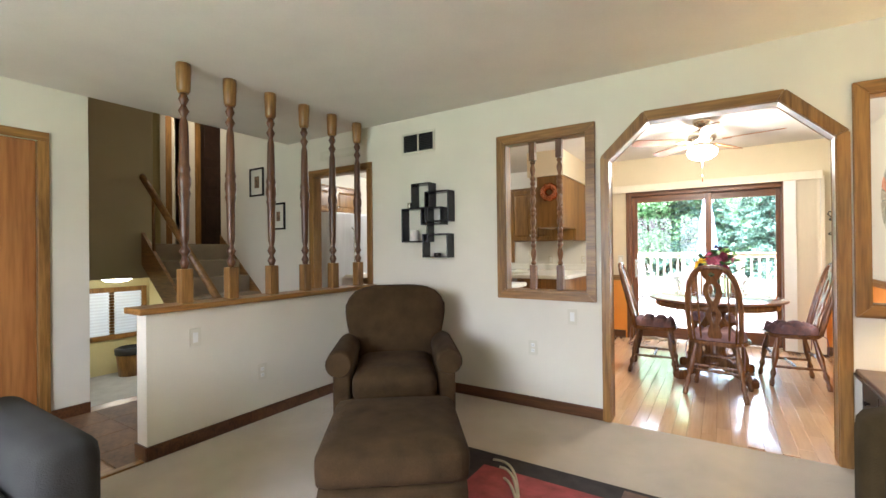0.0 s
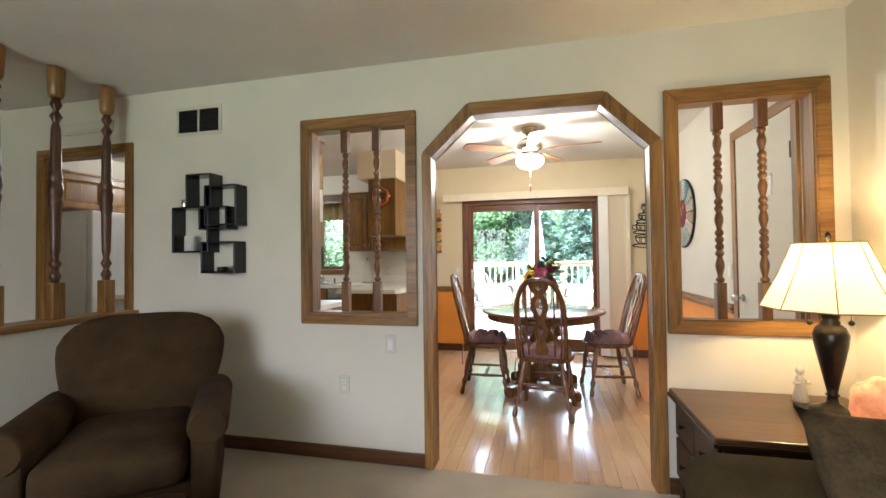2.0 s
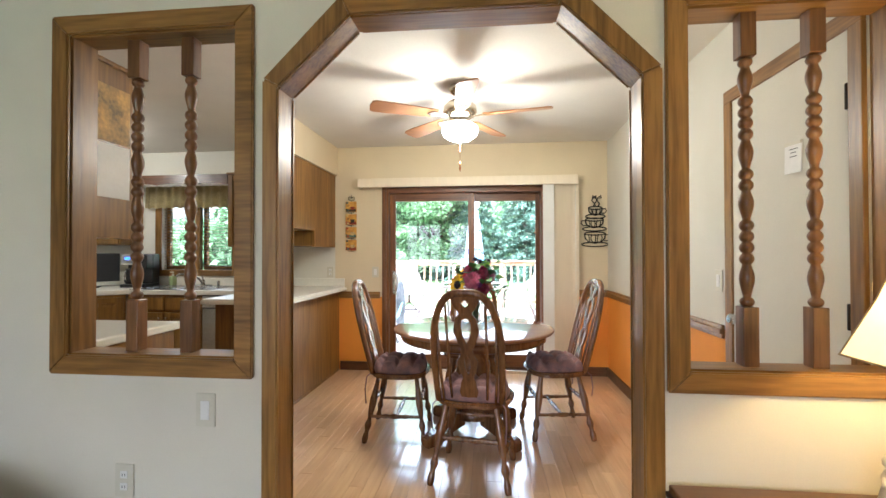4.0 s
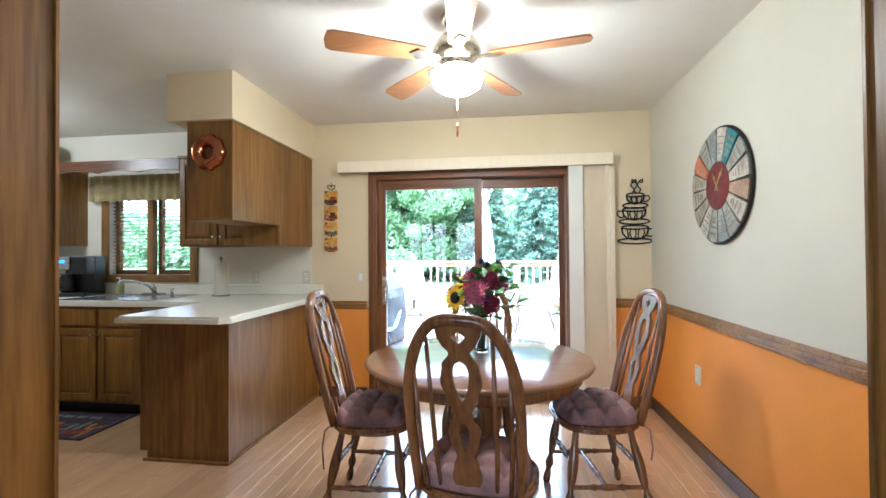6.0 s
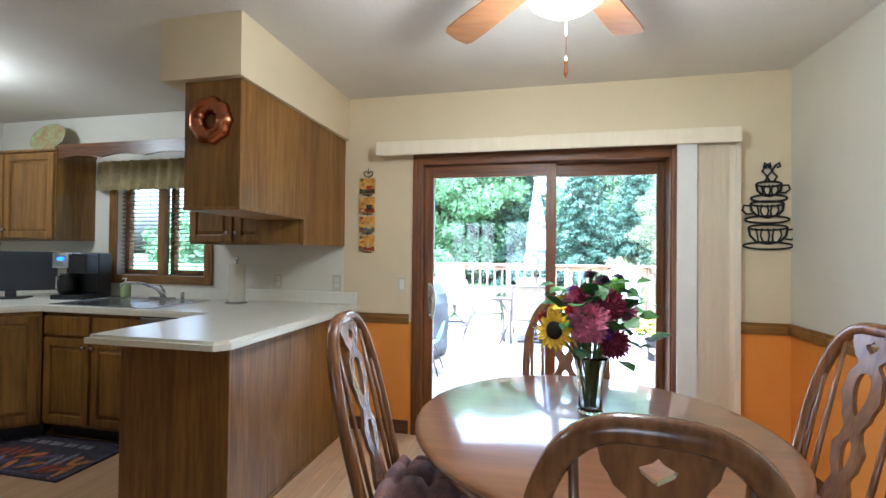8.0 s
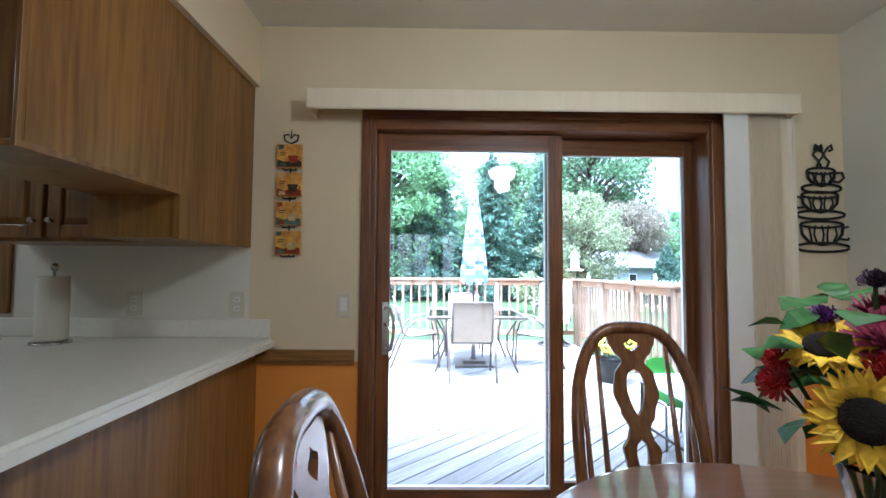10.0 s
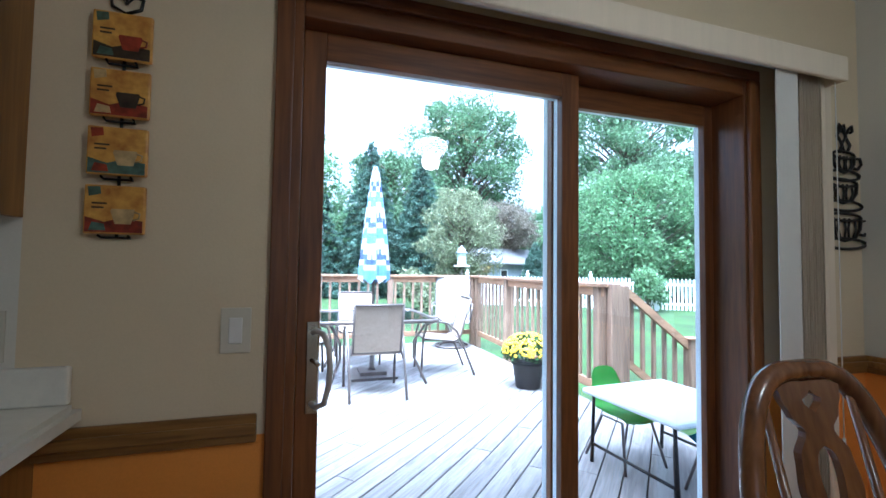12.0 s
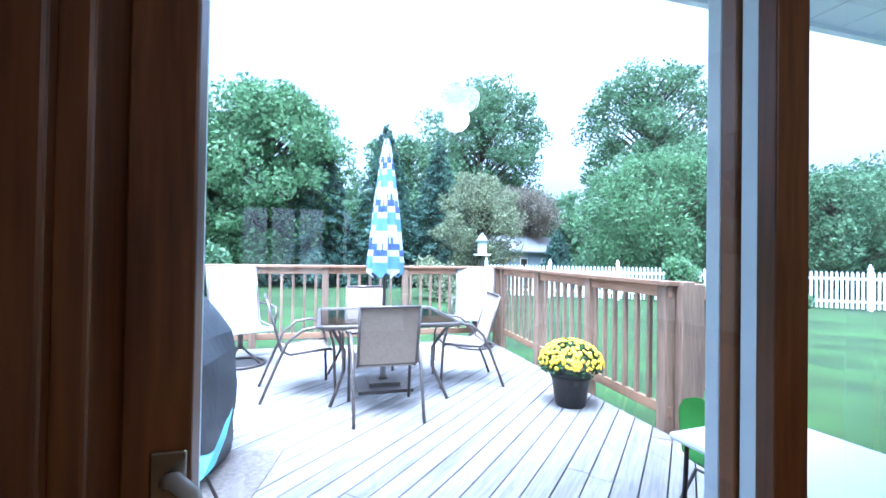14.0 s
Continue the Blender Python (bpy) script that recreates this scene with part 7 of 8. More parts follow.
def swivel_chair(m, label):
    t = thing("swivel_rocker", m, label, "chair", "swivel chairs")
    bm = bm_new()
    sheet(bm, [(-0.42, 1.12), (-0.30, 0.80), (-0.20, 0.46), (-0.10, 0.41), (0.12, 0.43), (0.30, 0.45), (0.33, 0.42)], -0.27, 0.27, 0.012)
    part("sling_seat", bm, "sling_white", t, "pale high sling back")
    for s in (-1, 1):
        bm = bm_new()
        tube(bm, [(0.28 * s, -0.42, 1.12), (0.28 * s, -0.30, 0.80), (0.28 * s, -0.20, 0.46), (0.28 * s, 0.32, 0.44)], 0.014, 8)
        part("frame_rail", bm, "patio_metal", t)
        bm = bm_new()
        tube(bm, [(0.30 * s, -0.28, 0.68), (0.32 * s, 0.0, 0.68), (0.32 * s, 0.24, 0.66), (0.31 * s, 0.28, 0.58), (0.29 * s, 0.26, 0.44)], 0.016, 8)
        part("armrest", bm, "patio_metal", t)
    bm = bm_new()
    tube(bm, ring(24, 0.27, 0.016), 0.015, 8, True)
    for k in range(4):
        a = k * math.pi / 2 + 0.7
        tube(bm, [(0.27 * math.cos(a), 0.27 * math.sin(a), 0.016), (0.14 * math.cos(a), 0.14 * math.sin(a), 0.12), (0.0, 0.0, 0.22)], 0.013, 6)
    tube(bm, [(0, 0, 0.18), (0, 0, 0.40)], 0.03, 10)
    part("swivel_base", bm, "patio_metal", t)
    return t


sc = swivel_chair(pose(-1.70, 8.28, DZ, 0, 0, -155), "high back sling swivel chair on a ring base")
copy_thing(sc, pose(1.33, 8.70, DZ, 0, 0, 160))

t = thing("patio_table", pose(-0.20, 7.12, DZ), "square glass topped metal patio table", "table")
bm = bm_new()
box(bm, -0.60, -0.60, 0.685, 0.60, 0.60, 0.693, 0)
part("glass_top", bm, "table_glass", t)
bm = bm_new()
tube(bm, [(x * 0.62, y * 0.62, 0.69) for x, y in ((-0.93, -1), (0.93, -1), (1, -0.93), (1, 0.93), (0.93, 1), (-0.93, 1), (-1, 0.93), (-1, -0.93))], 0.020, 8, True)
part("rim", bm, "patio_metal", t)
for sx in (-1, 1):
    for sy in (-1, 1):
        bm = bm_new()
        tube(bm, [(0.52 * sx, 0.52 * sy, 0.68), (0.40 * sx, 0.40 * sy, 0.45), (0.40 * sx, 0.40 * sy, 0.28), (0.52 * sx, 0.52 * sy, 0.0)], 0.015, 8)
        part("leg", bm, "patio_metal", t)
t = thing("patio_umbrella", pose(-0.20, 7.12, DZ), "closed blue and white striped patio umbrella on a metal base", "umbrella")
bm = bm_new()
prism(bm, [(-0.26, -0.26), (0.26, -0.26), (0.26, 0.26), (-0.26, 0.26)], 0, 0.03, "xy")
prism(bm, [(-0.15, -0.15), (0.15, -0.15), (0.15, 0.15), (-0.15, 0.15)], 0.03, 0.07, "xy")
lathe(bm, [(0.05, 0.07), (0.03, 0.10), (0.03, 0.40)], 12)
part("base", bm, "patio_metal", t)
bm = bm_new()
tube(bm, [(0, 0, 0.10), (0, 0, 2.40)], 0.017, 10)
part("pole", bm, "patio_metal", t)
ncol, nrow = 48, 22
bm = bm_new()
rows_ = []
for j in range(nrow + 1):
    v = j / nrow
    z = 1.10 + 1.36 * v
    r = 0.145 * (1 - v) ** 0.8 + 0.022
    if v < 0.06:
        r *= 0.94
    rows_.append([bm.verts.new(((r * (1 + 0.22 * math.cos(8 * a + 2.2 * v) + 0.06 * math.cos(3 * a))) * math.cos(a), (r * (1 + 0.22 * math.cos(8 * a + 2.2 * v))) * math.sin(a), z + (0.03 * math.cos(8 * a) if j == 0 else 0))) for a in [2 * math.pi * i / ncol for i in range(ncol)]])
for j in range(nrow):
    for i in range(ncol):
        f = bm.faces.new((rows_[j][i], rows_[j][(i + 1) % ncol], rows_[j + 1][(i + 1) % ncol], rows_[j + 1][i]))
        f.smooth = True
        q = (j + (i // 6) % 2) % 7
        f.material_index = 1 if q in (1, 2) else (2 if q == 4 or (q == 5 and i % 3 == 0) else 0)
part("canopy", bm, ["umbrella_white", "umbrella_blue", "umbrella_navy"], t, "folded striped canopy")

# flower pot
mat("pot_black", (0.015, 0.014, 0.014), 0.5, var=0.15)
mat("mum_yellow", (0.80, 0.56, 0.02), 0.7, var=0.2, scale=40)
mat("mum_leaf", (0.035, 0.10, 0.02), 0.6, var=0.3, scale=30)
t = thing("flower_pot", pose(1.34, 6.20, DZ), "black pot of yellow chrysanthemums on the deck", "potted plant")
bm = bm_new()
lathe(bm, [(0.125, 0.0), (0.13, 0.01), (0.165, 0.24), (0.175, 0.245), (0.175, 0.27), (0.155, 0.27), (0.14, 0.22)], 24)
part("pot", bm, "pot_black", t)
rnd = random.Random(8)
bm, bm2 = bm_new(), bm_new()
for i in range(1500):
    a, c = rnd.uniform(0, 6.283), rnd.uniform(-0.25, 1)
    s = math.sqrt(1 - c * c)
    k = rnd.uniform(0.75, 1.0)
    p = Vector((0.27 * s * math.cos(a) * k, 0.27 * s * math.sin(a) * k, 0.36 + 0.20 * c * k))
    mm = Matrix.Translation(p) @ Euler((rnd.uniform(-1, 1), rnd.uniform(-1, 1), rnd.uniform(0, 6))).to_matrix().to_4x4()
    q = rnd.uniform(0.016, 0.028)
    bm.faces.new([bm.verts.new(mm @ Vector(v)) for v in ((0, 0, 0), (q, q * 0.5, 0.004), (q * 1.9, 0, 0), (q, -q * 0.5, 0.004))])
for i in range(420):
    a, c = rnd.uniform(0, 6.283), rnd.uniform(-0.02, 1)
    s = math.sqrt(1 - c * c)
    nrm = Vector((s * math.cos(a), s * math.sin(a), c))
    p = Vector((0.275 * nrm.x, 0.275 * nrm.y, 0.37 + 0.205 * c))
    rot = nrm.to_track_quat('Z', 'Y').to_matrix().to_4x4()
    r = rnd.uniform(0.013, 0.021)
    lathe(bm2, [(r, 0.0), (r * 0.7, r * 0.45), (r * 0.15, r * 0.5)], 7, Matrix.Translation(p) @ rot)
part("foliage", bm, "mum_leaf", t)
part("blossoms", bm2, "mum_yellow", t)

# child's table and chairs
mat("kid_white", (0.72, 0.73, 0.74), 0.4, var=0.03)
mat("kid_green", (0.20, 0.55, 0.11), 0.4, var=0.06)
mat("kid_cyan", (0.36, 0.68, 0.70), 0.4, var=0.05)
mat("kid_blue", (0.015, 0.20, 0.32), 0.4, var=0.06)
t = thing("kids_table", pose(1.20, 4.165, DZ, 0, 0, 4), "white plastic child's table with folding legs", "table")
bm = bm_new()
box(bm, -0.36, -0.375, 0.442, 0.36, 0.375, 0.48, 0.017)
part("tabletop", bm, "kid_white", t)
for sx in (-1, 1):
    bm = bm_new()
    tube(bm, [(0.31 * sx, -0.33, 0.0), (0.31 * sx, -0.31, 0.44), (0.31 * sx, 0.31, 0.44), (0.31 * sx, 0.33, 0.0)], 0.013, 8)
    tube(bm, [(0.31 * sx, -0.325, 0.12), (0.31 * sx, 0.325, 0.12)], 0.010, 6)
    part("leg_frame", bm, "black_metal", t)


def kid_chair(m, material, label):
    t = thing("kids_chair", m, label, "chair", "children's chairs")
    bm = bm_new()
    n = 14
    g = {}
    prof = [(-0.24, 0.58), (-0.215, 0.46), (-0.18, 0.36), (-0.12, 0.315), (0.0, 0.305), (0.10, 0.31), (0.15, 0.295)]
    for i, (y, z) in enumerate(prof):
        for j in range(n + 1):
            u = -1 + 2 * j / n
            wd = 0.15 if i > 2 else (0.11 + 0.02 * i)
            g[i, j] = bm.verts.new((wd * u, y + (0.025 * u * u if i < 3 else 0), z + (0.02 * u * u if i >= 3 else -0.05 * u ** 4 * (i == 0))))
    for i in range(len(prof) - 1):
        for j in range(n):
            bm.faces.new((g[i, j], g[i, j + 1], g[i + 1, j + 1], g[i + 1, j])).smooth = True
    bmesh.ops.solidify(bm, geom=bm.faces[:], thickness=0.008)
    part("shell", bm, material, t)
    for s in (-1, 1):
        bm = bm_new()
        tube(bm, [(0.17 * s, -0.20, 0.0), (0.12 * s, -0.10, 0.29), (0.12 * s, 0.08, 0.29), (0.17 * s, 0.16, 0.0)], 0.009, 8)
        part("leg", bm, "patio_metal", t)
    return t


kid_chair(pose(1.09, 4.40, DZ, 0, 0, 184), "kid_green", "small green plastic child's chair")
kid_chair(pose(1.27, 3.80, DZ, 0, 0, 75), "kid_blue", "small blue plastic child's chair")
kid_chair(pose(-1.43, 4.95, DZ, 0, 0, 92), "kid_cyan", "small pale cyan plastic child's chair beside the grill")

# covered grill
mat("grill_cover", (0.045, 0.05, 0.06), 0.55, var=0.15, scale=8, bump=0.3, bscale=30)
t = thing("covered_grill", pose(-1.98, 5.72, DZ + 0.009, 0, 0, -12), "dark fabric covered grill on the deck", "grill")
bm = bm_new()
vs = rounded(bm, -0.62, -0.32, 0.0, 0.62, 0.32, 1.14, 0.10, 0.0, 9)
for v in bm.verts:
    u = max(0, (v.co.z - 0.75) / 0.39)
    v.co.x *= 1 - 0.40 * u
    v.co.y *= 1 - 0.30 * u
    v.co.x += 0.012 * math.sin(v.co.z * 14 + v.co.y * 9)
    v.co.y += 0.012 * math.sin(v.co.z * 11 + v.co.x * 13)
for f in bm.faces:
    f.smooth = False
part("cover", bm, "grill_cover", t)
mat("doormat", (0.20, 0.17, 0.15), 0.95, var=0.25, scale=40, bump=0.6, bscale=150)
bm = bm_new()
box(bm, -0.75, -0.48, 0, 0.75, 0.48, 0.006, 0.002)
solo("grill_mat", bm, "doormat", "brown mat below the covered grill on the deck", "mat", m=pose(-1.86, 5.52, DZ + 0.002, 0, 0, -12))

# ---- white picket fence ----
mat("fence_white", (0.78, 0.80, 0.80), 0.5, var=0.04)
pale = None


def picket_run(a, b, label):
    global pale
    t = thing("picket_fence", pose(0, 0, 0), label, "fence", "garden fences")
    a, b = Vector((*a, GZ)), Vector((*b, GZ))
    d = b - a
    L = d.length
    m = Matrix.Translation(a) @ Matrix.Rotation(math.atan2(d.y, d.x), 4, 'Z')
    if pale is None:
        bm = bm_new()
        prism(bm, [(-0.037, 0.06), (0.037, 0.06), (0.037, 1.22), (0.0, 1.28), (-0.037, 1.22)], -0.012, 0.012)
        pale = mesh("pale", bm, "fence_white")
    n = int(L / 0.135)
    for i in range(n):
        ob = new("pale", pale)
        ob.parent = t
        ob.matrix_local = m @ Matrix.Translation(((i + 0.5) * L / n, -0.03, 0))
    for z in (0.25, 1.0):
        ob = piece(t, "rail", (0, -0.017, z, L, 0.02, z + 0.08), "fence_white", 0)
        ob.matrix_local = m
    k = max(1, round(L / 2.4))
    for i in range(k + 1):
        bm = bm_new()
        s = i * L / k
        box(bm, s - 0.06, -0.04, 0, s + 0.06, 0.08, 1.36, 0.005, None, 1)
        lathe(bm, [(0.085, 1.36), (0.085, 1.39), (0.03, 1.42), (0.05, 1.47), (0.01, 1.52)], 8, Matrix.Translation((s, 0.02, 0)))
        ob = part("post", bm, "fence_white", t)
        ob.matrix_local = m
    return t


picket_run((12.3, 15.8), (20.5, 9.5), "white picket garden fence")
picket_run((5.6, 19.2), (12.3, 15.8), "white picket garden fence beyond the deck railing")

# ---- trees ----
def leaf_mat(name, c):
    m = bpy.data.materials.new(name)
    m.use_nodes = True
    n, l = m.node_tree.nodes, m.node_tree.links
    b = n["Principled BSDF"]
    b.inputs["Roughness"].default_value = 0.6
    b.inputs["Specular IOR Level"].default_value = 0.25
    geo, hsv, v = n.new("ShaderNodeNewGeometry"), n.new("ShaderNodeHueSaturation"), n.new("ShaderNodeMapRange")
    hsv.inputs["Color"].default_value = (*c, 1)
    v.inputs[3].default_value, v.inputs[4].default_value = 0.55, 1.5
    l.new(geo.outputs["Random Per Island"], v.inputs[0])
    l.new(v.outputs[0], hsv.inputs["Value"])
    l.new(hsv.outputs[0], b.inputs["Base Color"])
    tr = n.new("ShaderNodeBsdfTranslucent")
    mixs = n.new("ShaderNodeMixShader")
    mixs.inputs[0].default_value = 0.45
    l.new(hsv.outputs[0], tr.inputs["Color"])
    l.new(b.outputs[0], mixs.inputs[1])
    l.new(tr.outputs[0], mixs.inputs[2])
    l.new(mixs.outputs[0], n["Material Output"].inputs["Surface"])
    M[name] = m


leaf_mat("leaf_maple", (0.115, 0.190, 0.100))
leaf_mat("leaf_bright", (0.135, 0.230, 0.110))
leaf_mat("leaf_spruce", (0.078, 0.135, 0.105))
leaf_mat("leaf_olive", (0.190, 0.215, 0.125))
leaf_mat("leaf_brown", (0.170, 0.150, 0.115))
wood("bark", (0.12, 0.09, 0.07), (0.05, 0.04, 0.03), "z", 0.9, gs=6, bump=0.8)


def add_leaves(P, N, co, faces, S, rng):
    """Leaf quads at points P with sizes S, as raw arrays."""
    k = len(P)
    d1 = rng.normal(size=(k, 3))
    d1 /= np.linalg.norm(d1, axis=1)[:, None]
    d2 = np.cross(d1, rng.normal(size=(k, 3)))
    d2 /= np.linalg.norm(d2, axis=1)[:, None]
    a = P + d1 * S[:, None]
    b = P + d2 * S[:, None] * 0.55
    c = P - d1 * S[:, None]
    d = P - d2 * S[:, None] * 0.55
    return np.stack([a, b, c, d], 1).reshape(-1, 3)


def foliage(name, pts, sizes, material, parent, seed):
    rng = np.random.default_rng(seed)
    v = add_leaves(np.array(pts), None, None, None, np.array(sizes), rng)
    k = len(pts)
    d = bpy.data.meshes.new(name)
    d.vertices.add(4 * k)
    d.vertices.foreach_set("co", v.astype(np.float32).ravel())
    d.loops.add(4 * k)
    d.loops.foreach_set("vertex_index", np.arange(4 * k, dtype=np.int32))
    d.polygons.add(k)
    d.polygons.foreach_set("loop_start", np.arange(0, 4 * k, 4, dtype=np.int32))
    d.update(calc_edges=True)
    d.materials.append(M[material])
    ob = new(name, d)
    ob.parent = parent
    return ob


def broad_tree(x, y, h, spread, material, seed, n=9000, leaf=0.16, low=0.25, label="broad leafy green tree with an uneven crown", clumpn=120):
    rng = random.Random(seed)
    t = thing("tree", pose(x, y, GZ), label, "tree", "garden trees")
    bm = bm_new()
    tube(bm, [(0, 0, -0.1), (0.05 * h * 0.1, 0, h * 0.2), (rng.uniform(-.1, .1), rng.uniform(-.1, .1), h * 0.45), (rng.uniform(-.3, .3), rng.uniform(-.3, .3), h * 0.8)], 0.2, 8, False, [h * 0.024, h * 0.018, h * 0.013, h * 0.003])
    clumps = []
    for i in range(clumpn):
        a = i * 2.4 + rng.uniform(-0.5, 0.5)
        u = low + (1 - low) * (i + rng.random()) / clumpn
        q = (u - low) / (1.03 - low)
        rr = spread * math.sqrt(max(0.03, 1 - (2 * q ** 1.1 - 1) ** 2)) * math.sqrt(rng.uniform(0.12, 1.0))
        c = Vector((rr * math.cos(a), rr * math.sin(a), h * u))
        tube(bm, [(0, 0, max(h * 0.15, c.z - rr * 0.8)), (c.x * 0.5, c.y * 0.5, c.z - rr * 0.3), c], 0.05, 6, False, [h * 0.008, h * 0.005, h * 0.001])
        clumps.append((c, spread * rng.uniform(0.17, 0.30)))
    clumps.append((Vector((0, 0, h * 0.93)), spread * 0.32))
    part("trunk", bm, "bark", t)
    pts, sz = [], []
    n, leaf = n * 2, leaf * 0.74
    for i in range(n):
        c, r = clumps[rng.randrange(len(clumps))]
        v = Vector((rng.gauss(0, 1), rng.gauss(0, 1), rng.gauss(0, 1))).normalized() * r * (rng.random() ** 0.4)
        v.z *= 0.75
        pts.append(tuple(c + v))
        sz.append(leaf * rng.uniform(0.6, 1.3))
    foliage("crown", pts, sz, material, t, seed)
    return t


def spruce(x, y, h, r, seed, n=9000, leaf=0.16):
    n, leaf = int(n * 1.6), leaf * 0.8
    rng = random.Random(seed)
    t = thing("tree", pose(x, y, GZ), "dark blue-green spruce with drooping boughs", "tree", "garden trees")
    bm = bm_new()
    tube(bm, [(0, 0, -0.1), (0, 0, h * 0.5), (0, 0, h * 0.99)], 0.1, 8, False, [h * 0.02, h * 0.012, h * 0.002])
    pts, sz = [], []
    boughs = []
    for i in range(150):
        u = (i + rng.random()) / 150
        a = i * 2.4 + rng.uniform(-0.3, 0.3)
        L = r * (1 - u) ** 0.85 * rng.uniform(0.75, 1.1) + 0.1
        boughs.append((u * h * 0.97 + 0.02 * h, a, L))
        if i % 4 == 0:
            z = u * h * 0.97
            tube(bm, [(0, 0, z), (L * 0.9 * math.cos(a), L * 0.9 * math.sin(a), z - L * 0.15)], 0.02, 5, False, [h * 0.004, h * 0.001])
    part("trunk", bm, "bark", t)
    tot = sum(b[2] for b in boughs)
    for z, a, L in boughs:
        for j in range(max(6, int(n * L / tot))):
            s = rng.random() ** 0.6
            w = 0.22 * L * (1 - 0.6 * s) + 0.05
            px, py = L * s, rng.gauss(0, w * 0.6)
            pts.append((px * math.cos(a) - py * math.sin(a), px * math.sin(a) + py * math.cos(a), z - 0.30 * L * s * s + 0.08 * L * s + rng.gauss(0, 0.05) - abs(py) * 0.25))
            sz.append(leaf * rng.uniform(0.5, 1.2))
    foliage("crown", pts, sz, "leaf_spruce", t, seed)
    return t


def shrub(x, y, w, h, material, seed, n=1800, leaf=0.06, label="rounded green garden shrub"):
    rng = random.Random(seed)
    t = thing("shrub", pose(x, y, GZ), label, "shrub", "garden shrubs")
    bm = bm_new()
    cl = []
    for i in range(9):
        a = rng.uniform(0, 6.283)
        rr = w * 0.5 * rng.uniform(0.1, 0.7)
        c = Vector((rr * math.cos(a), rr * math.sin(a), h * rng.uniform(0.3, 0.8)))
        tube(bm, [(0, 0, 0), (c.x * 0.4, c.y * 0.4, c.z * 0.6), c], 0.01, 5, False, [0.02, 0.012, 0.004])
        cl.append((c, w * rng.uniform(0.18, 0.30)))
    part("stems", bm, "bark", t)
    pts, sz = [], []
    for i in range(n):
        c, r = cl[rng.randrange(len(cl))]
        v = Vector((rng.gauss(0, 1), rng.gauss(0, 1), rng.gauss(0, 1))).normalized() * r * (rng.random() ** 0.35)
        p = c + v
        p.z = max(0.02, p.z)
        pts.append(tuple(p))
        sz.append(leaf * rng.uniform(0.6, 1.3))
    foliage("foliage", pts, sz, material, t, seed)
    return t


broad_tree(-3.4, 26.3, 9.6, 3.9, "leaf_bright", 1, 24000, 0.16, 0.06, "full leafy green maple with a rounded crown", 190)
broad_tree(-9.5, 27.0, 10.5, 4.0, "leaf_bright", 2, 10000, 0.19, 0.12)
broad_tree(11.6, 36.0, 15.2, 5.2, "leaf_maple", 3, 15000, 0.19, 0.28)
broad_tree(21.8, 28.5, 14.6, 4.8, "leaf_maple", 4, 14000, 0.18, 0.25)
broad_tree(4.6, 33.0, 9.4, 3.6, "leaf_maple", 14, 9000, 0.19, 0.10)
broad_tree(14.6, 19.8, 6.1, 4.0, "leaf_bright", 5, 17000, 0.12, 0.05)
broad_tree(19.4, 15.6, 5.1, 3.2, "leaf_maple", 6, 13000, 0.11, 0.06)
broad_tree(18.6, 21.0, 7.6, 3.4, "leaf_maple", 16, 12000, 0.13, 0.08)
broad_tree(27.0, 17.0, 6.4, 4.0, "leaf_maple", 15, 9000, 0.15, 0.08)
broad_tree(6.2, 21.7, 5.2, 2.0, "leaf_olive", 7, 10000, 0.08, 0.12, "airy grey-green ornamental tree")
broad_tree(10.6, 26.4, 5.4, 2.3, "leaf_brown", 8, 9000, 0.09, 0.45, "airy brownish ornamental tree")
spruce(-0.9, 25.2, 7.8, 2.6, 21, 14000, 0.12)
spruce(2.3, 25.0, 8.3, 2.7, 22, 14000, 0.12)
spruce(5.2, 25.5, 7.9, 2.5, 23, 12000, 0.12)
spruce(-6.2, 28.5, 8.6, 3.0, 24, 9000, 0.15)
spruce(10.2, 21.6, 2.9, 1.3, 25, 8000, 0.08)
shrub(10.8, 20.0, 2.4, 1.8, "leaf_maple", 31, 2600, 0.09)
shrub(12.6, 18.6, 2.6, 1.7, "leaf_maple", 32, 2600, 0.09)
shrub(11.7, 15.6, 1.7, 1.75, "leaf_bright", 33, 2200, 0.07, "light green garden shrub by the fence")
shrub(12.4, 13.7, 0.7, 0.65, "leaf_bright", 34, 900, 0.04)
shrub(14.0, 13.0, 0.6, 0.6, "leaf_bright", 35, 900, 0.04)
shrub(3.2, 17.6, 2.2, 1.3, "leaf_olive", 36, 2200, 0.08)
shrub(-5.0, 18.0, 3.0, 1.8, "leaf_maple", 37, 2600, 0.10)
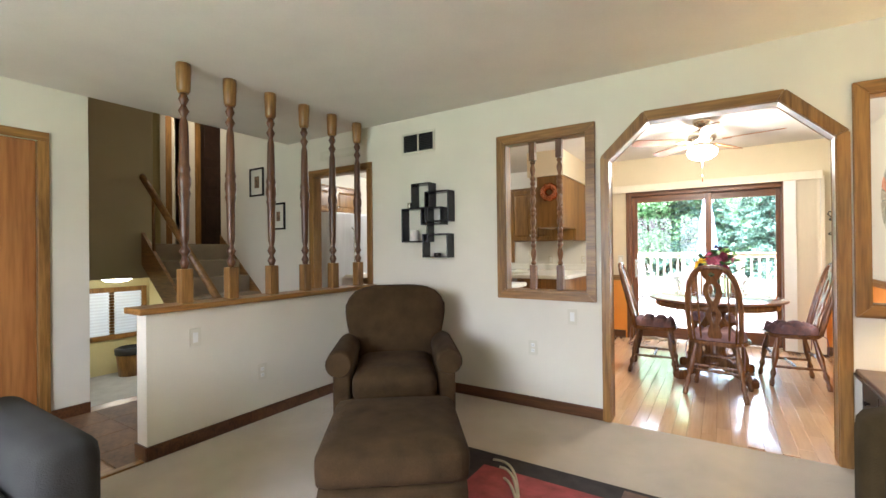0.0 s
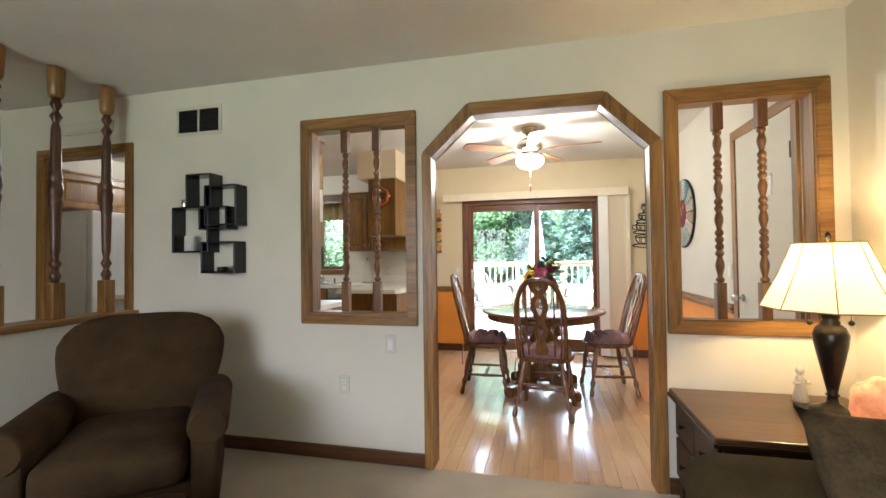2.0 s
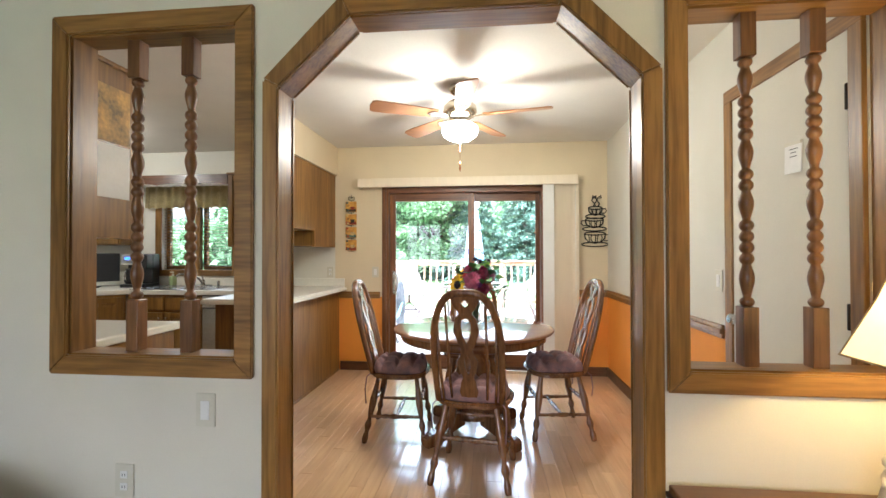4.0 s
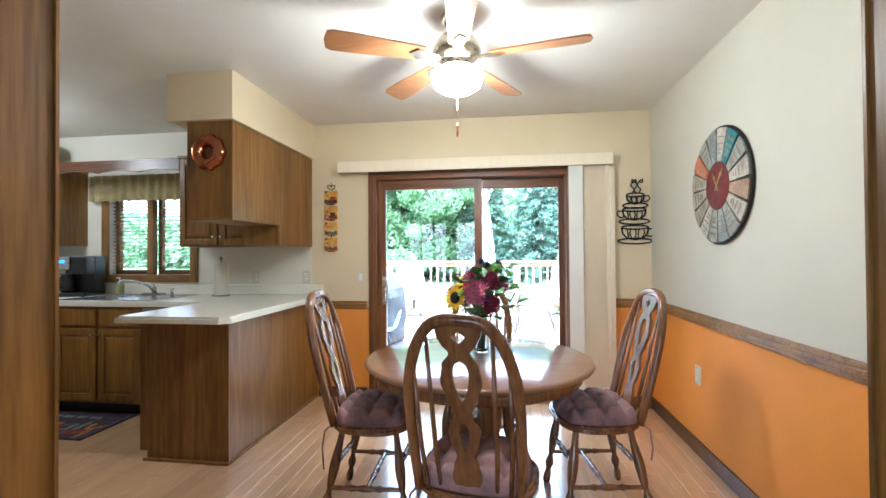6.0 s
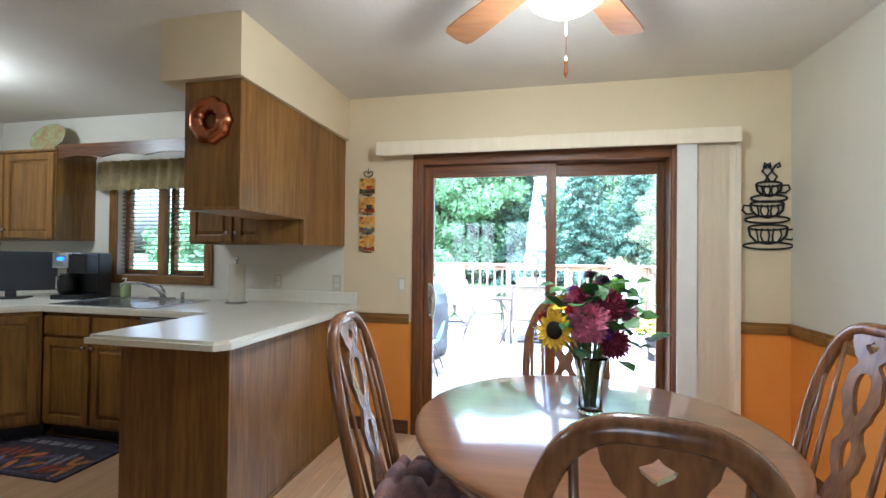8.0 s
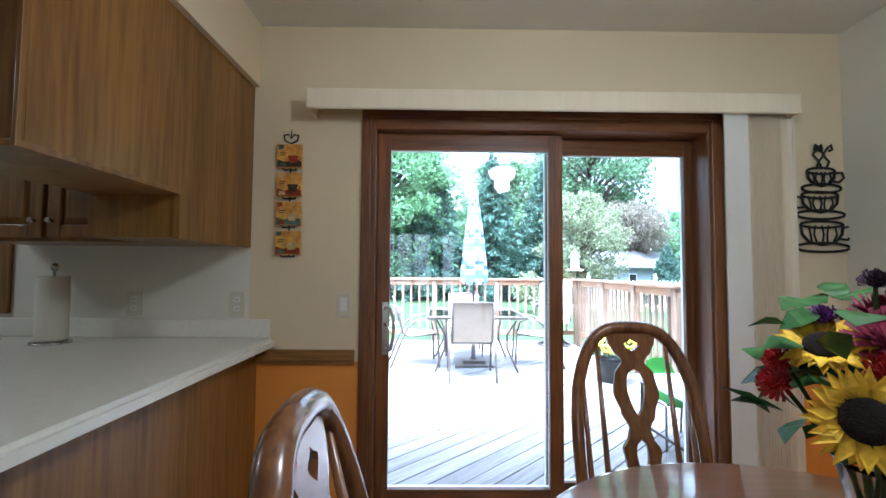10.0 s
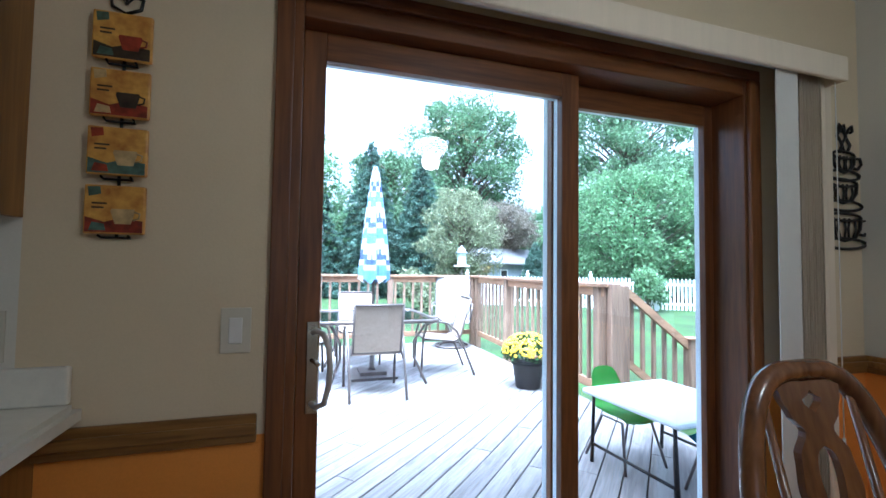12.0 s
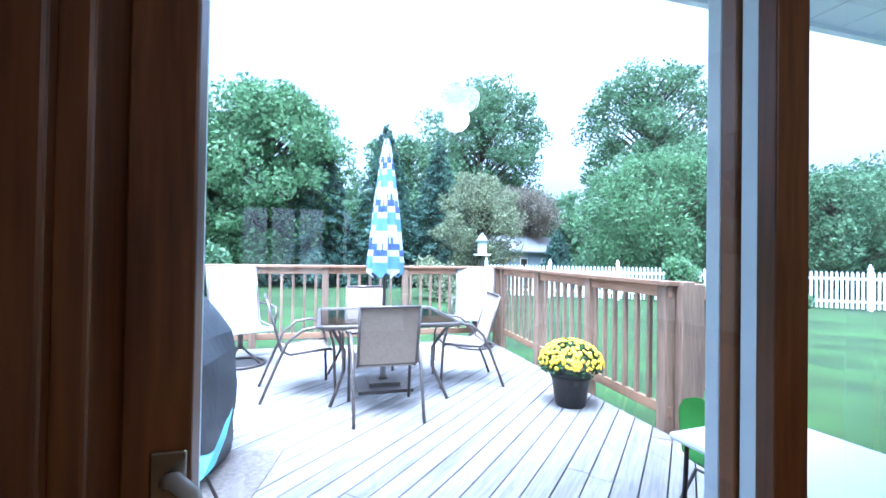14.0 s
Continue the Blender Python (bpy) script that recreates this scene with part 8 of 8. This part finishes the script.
# dark wood beyond, closing the distance
bt = thing("woodland", pose(0, 0, GZ), "distant dark green woodland", "trees", "", "stuff")
rng = random.Random(77)
pts, sz = [], []
for i in range(26000):
    x = rng.uniform(-60, 75)
    y = 46 + 0.004 * x * x + rng.uniform(-4, 4)
    hmax = 5.6 + 1.6 * math.sin(x * 0.35) + 1.2 * math.sin(x * 0.83 + 1)
    z = hmax * rng.random() ** 0.8
    if x > 16:
        y = 46 - (x - 16) * 0.7 + rng.uniform(-3, 3)
        y = max(y, 12 + rng.uniform(-2, 2))
        hmax *= 0.8
    pts.append((x, y, z))
    sz.append(rng.uniform(0.3, 0.65))
foliage("distant_foliage", pts, sz, "leaf_maple", bt, 77)

# neighbour's grey house and the bird feeder
mat("grey_siding", (0.30, 0.34, 0.38), 0.7, var=0.06)
mat("roof_shingle", (0.16, 0.16, 0.17), 0.9, var=0.2, scale=8)
t = thing("neighbour_house", pose(9.6, 24.2, GZ, 0, 0, 10) @ Matrix.Diagonal((0.6, 0.6, 0.80, 1)), "low grey sided house with a shingled roof", "house")
piece(t, "wall", (-3.2, 0, 0, 4.2, 4.0, 2.3), "grey_siding", 0)
bm = bm_new()
prism(bm, [(-0.5, 2.25), (2.0, 3.3), (4.5, 2.25), (4.5, 2.35), (2.0, 3.45), (-0.5, 2.35)], -3.6, 4.6, "yz")
part("roof", bm, "roof_shingle", t)
for x in (-2.0, 0.2, 2.6):
    wv = piece(t, "window", (x - 0.4, -0.03, 1.0, x + 0.4, 0.0, 1.9), "fence_white", 0)
    piece(wv, "pane", (x - 0.32, -0.04, 1.07, x + 0.32, -0.03, 1.83), "black_plastic", 0)
t = thing("bird_feeder", pose(3.1, 13.1, GZ), "white bird feeder house on a pole", "bird feeder")
bm = bm_new()
tube(bm, [(0, 0, 0), (0, 0, 1.62)], 0.025, 8)
part("pole", bm, "patio_metal", t)
piece(t, "floor", (-0.17, -0.17, 1.62, 0.17, 0.17, 1.66), "fence_white", 0.004)
piece(t, "body", (-0.09, -0.09, 1.66, 0.09, 0.09, 1.98), "fence_white", 0.004)
bm = bm_new()
lathe(bm, [(0.20, 1.98), (0.12, 2.04), (0.10, 2.10), (0.05, 2.14), (0.01, 2.20)], 6)
part("roof", bm, "grey_siding", t)
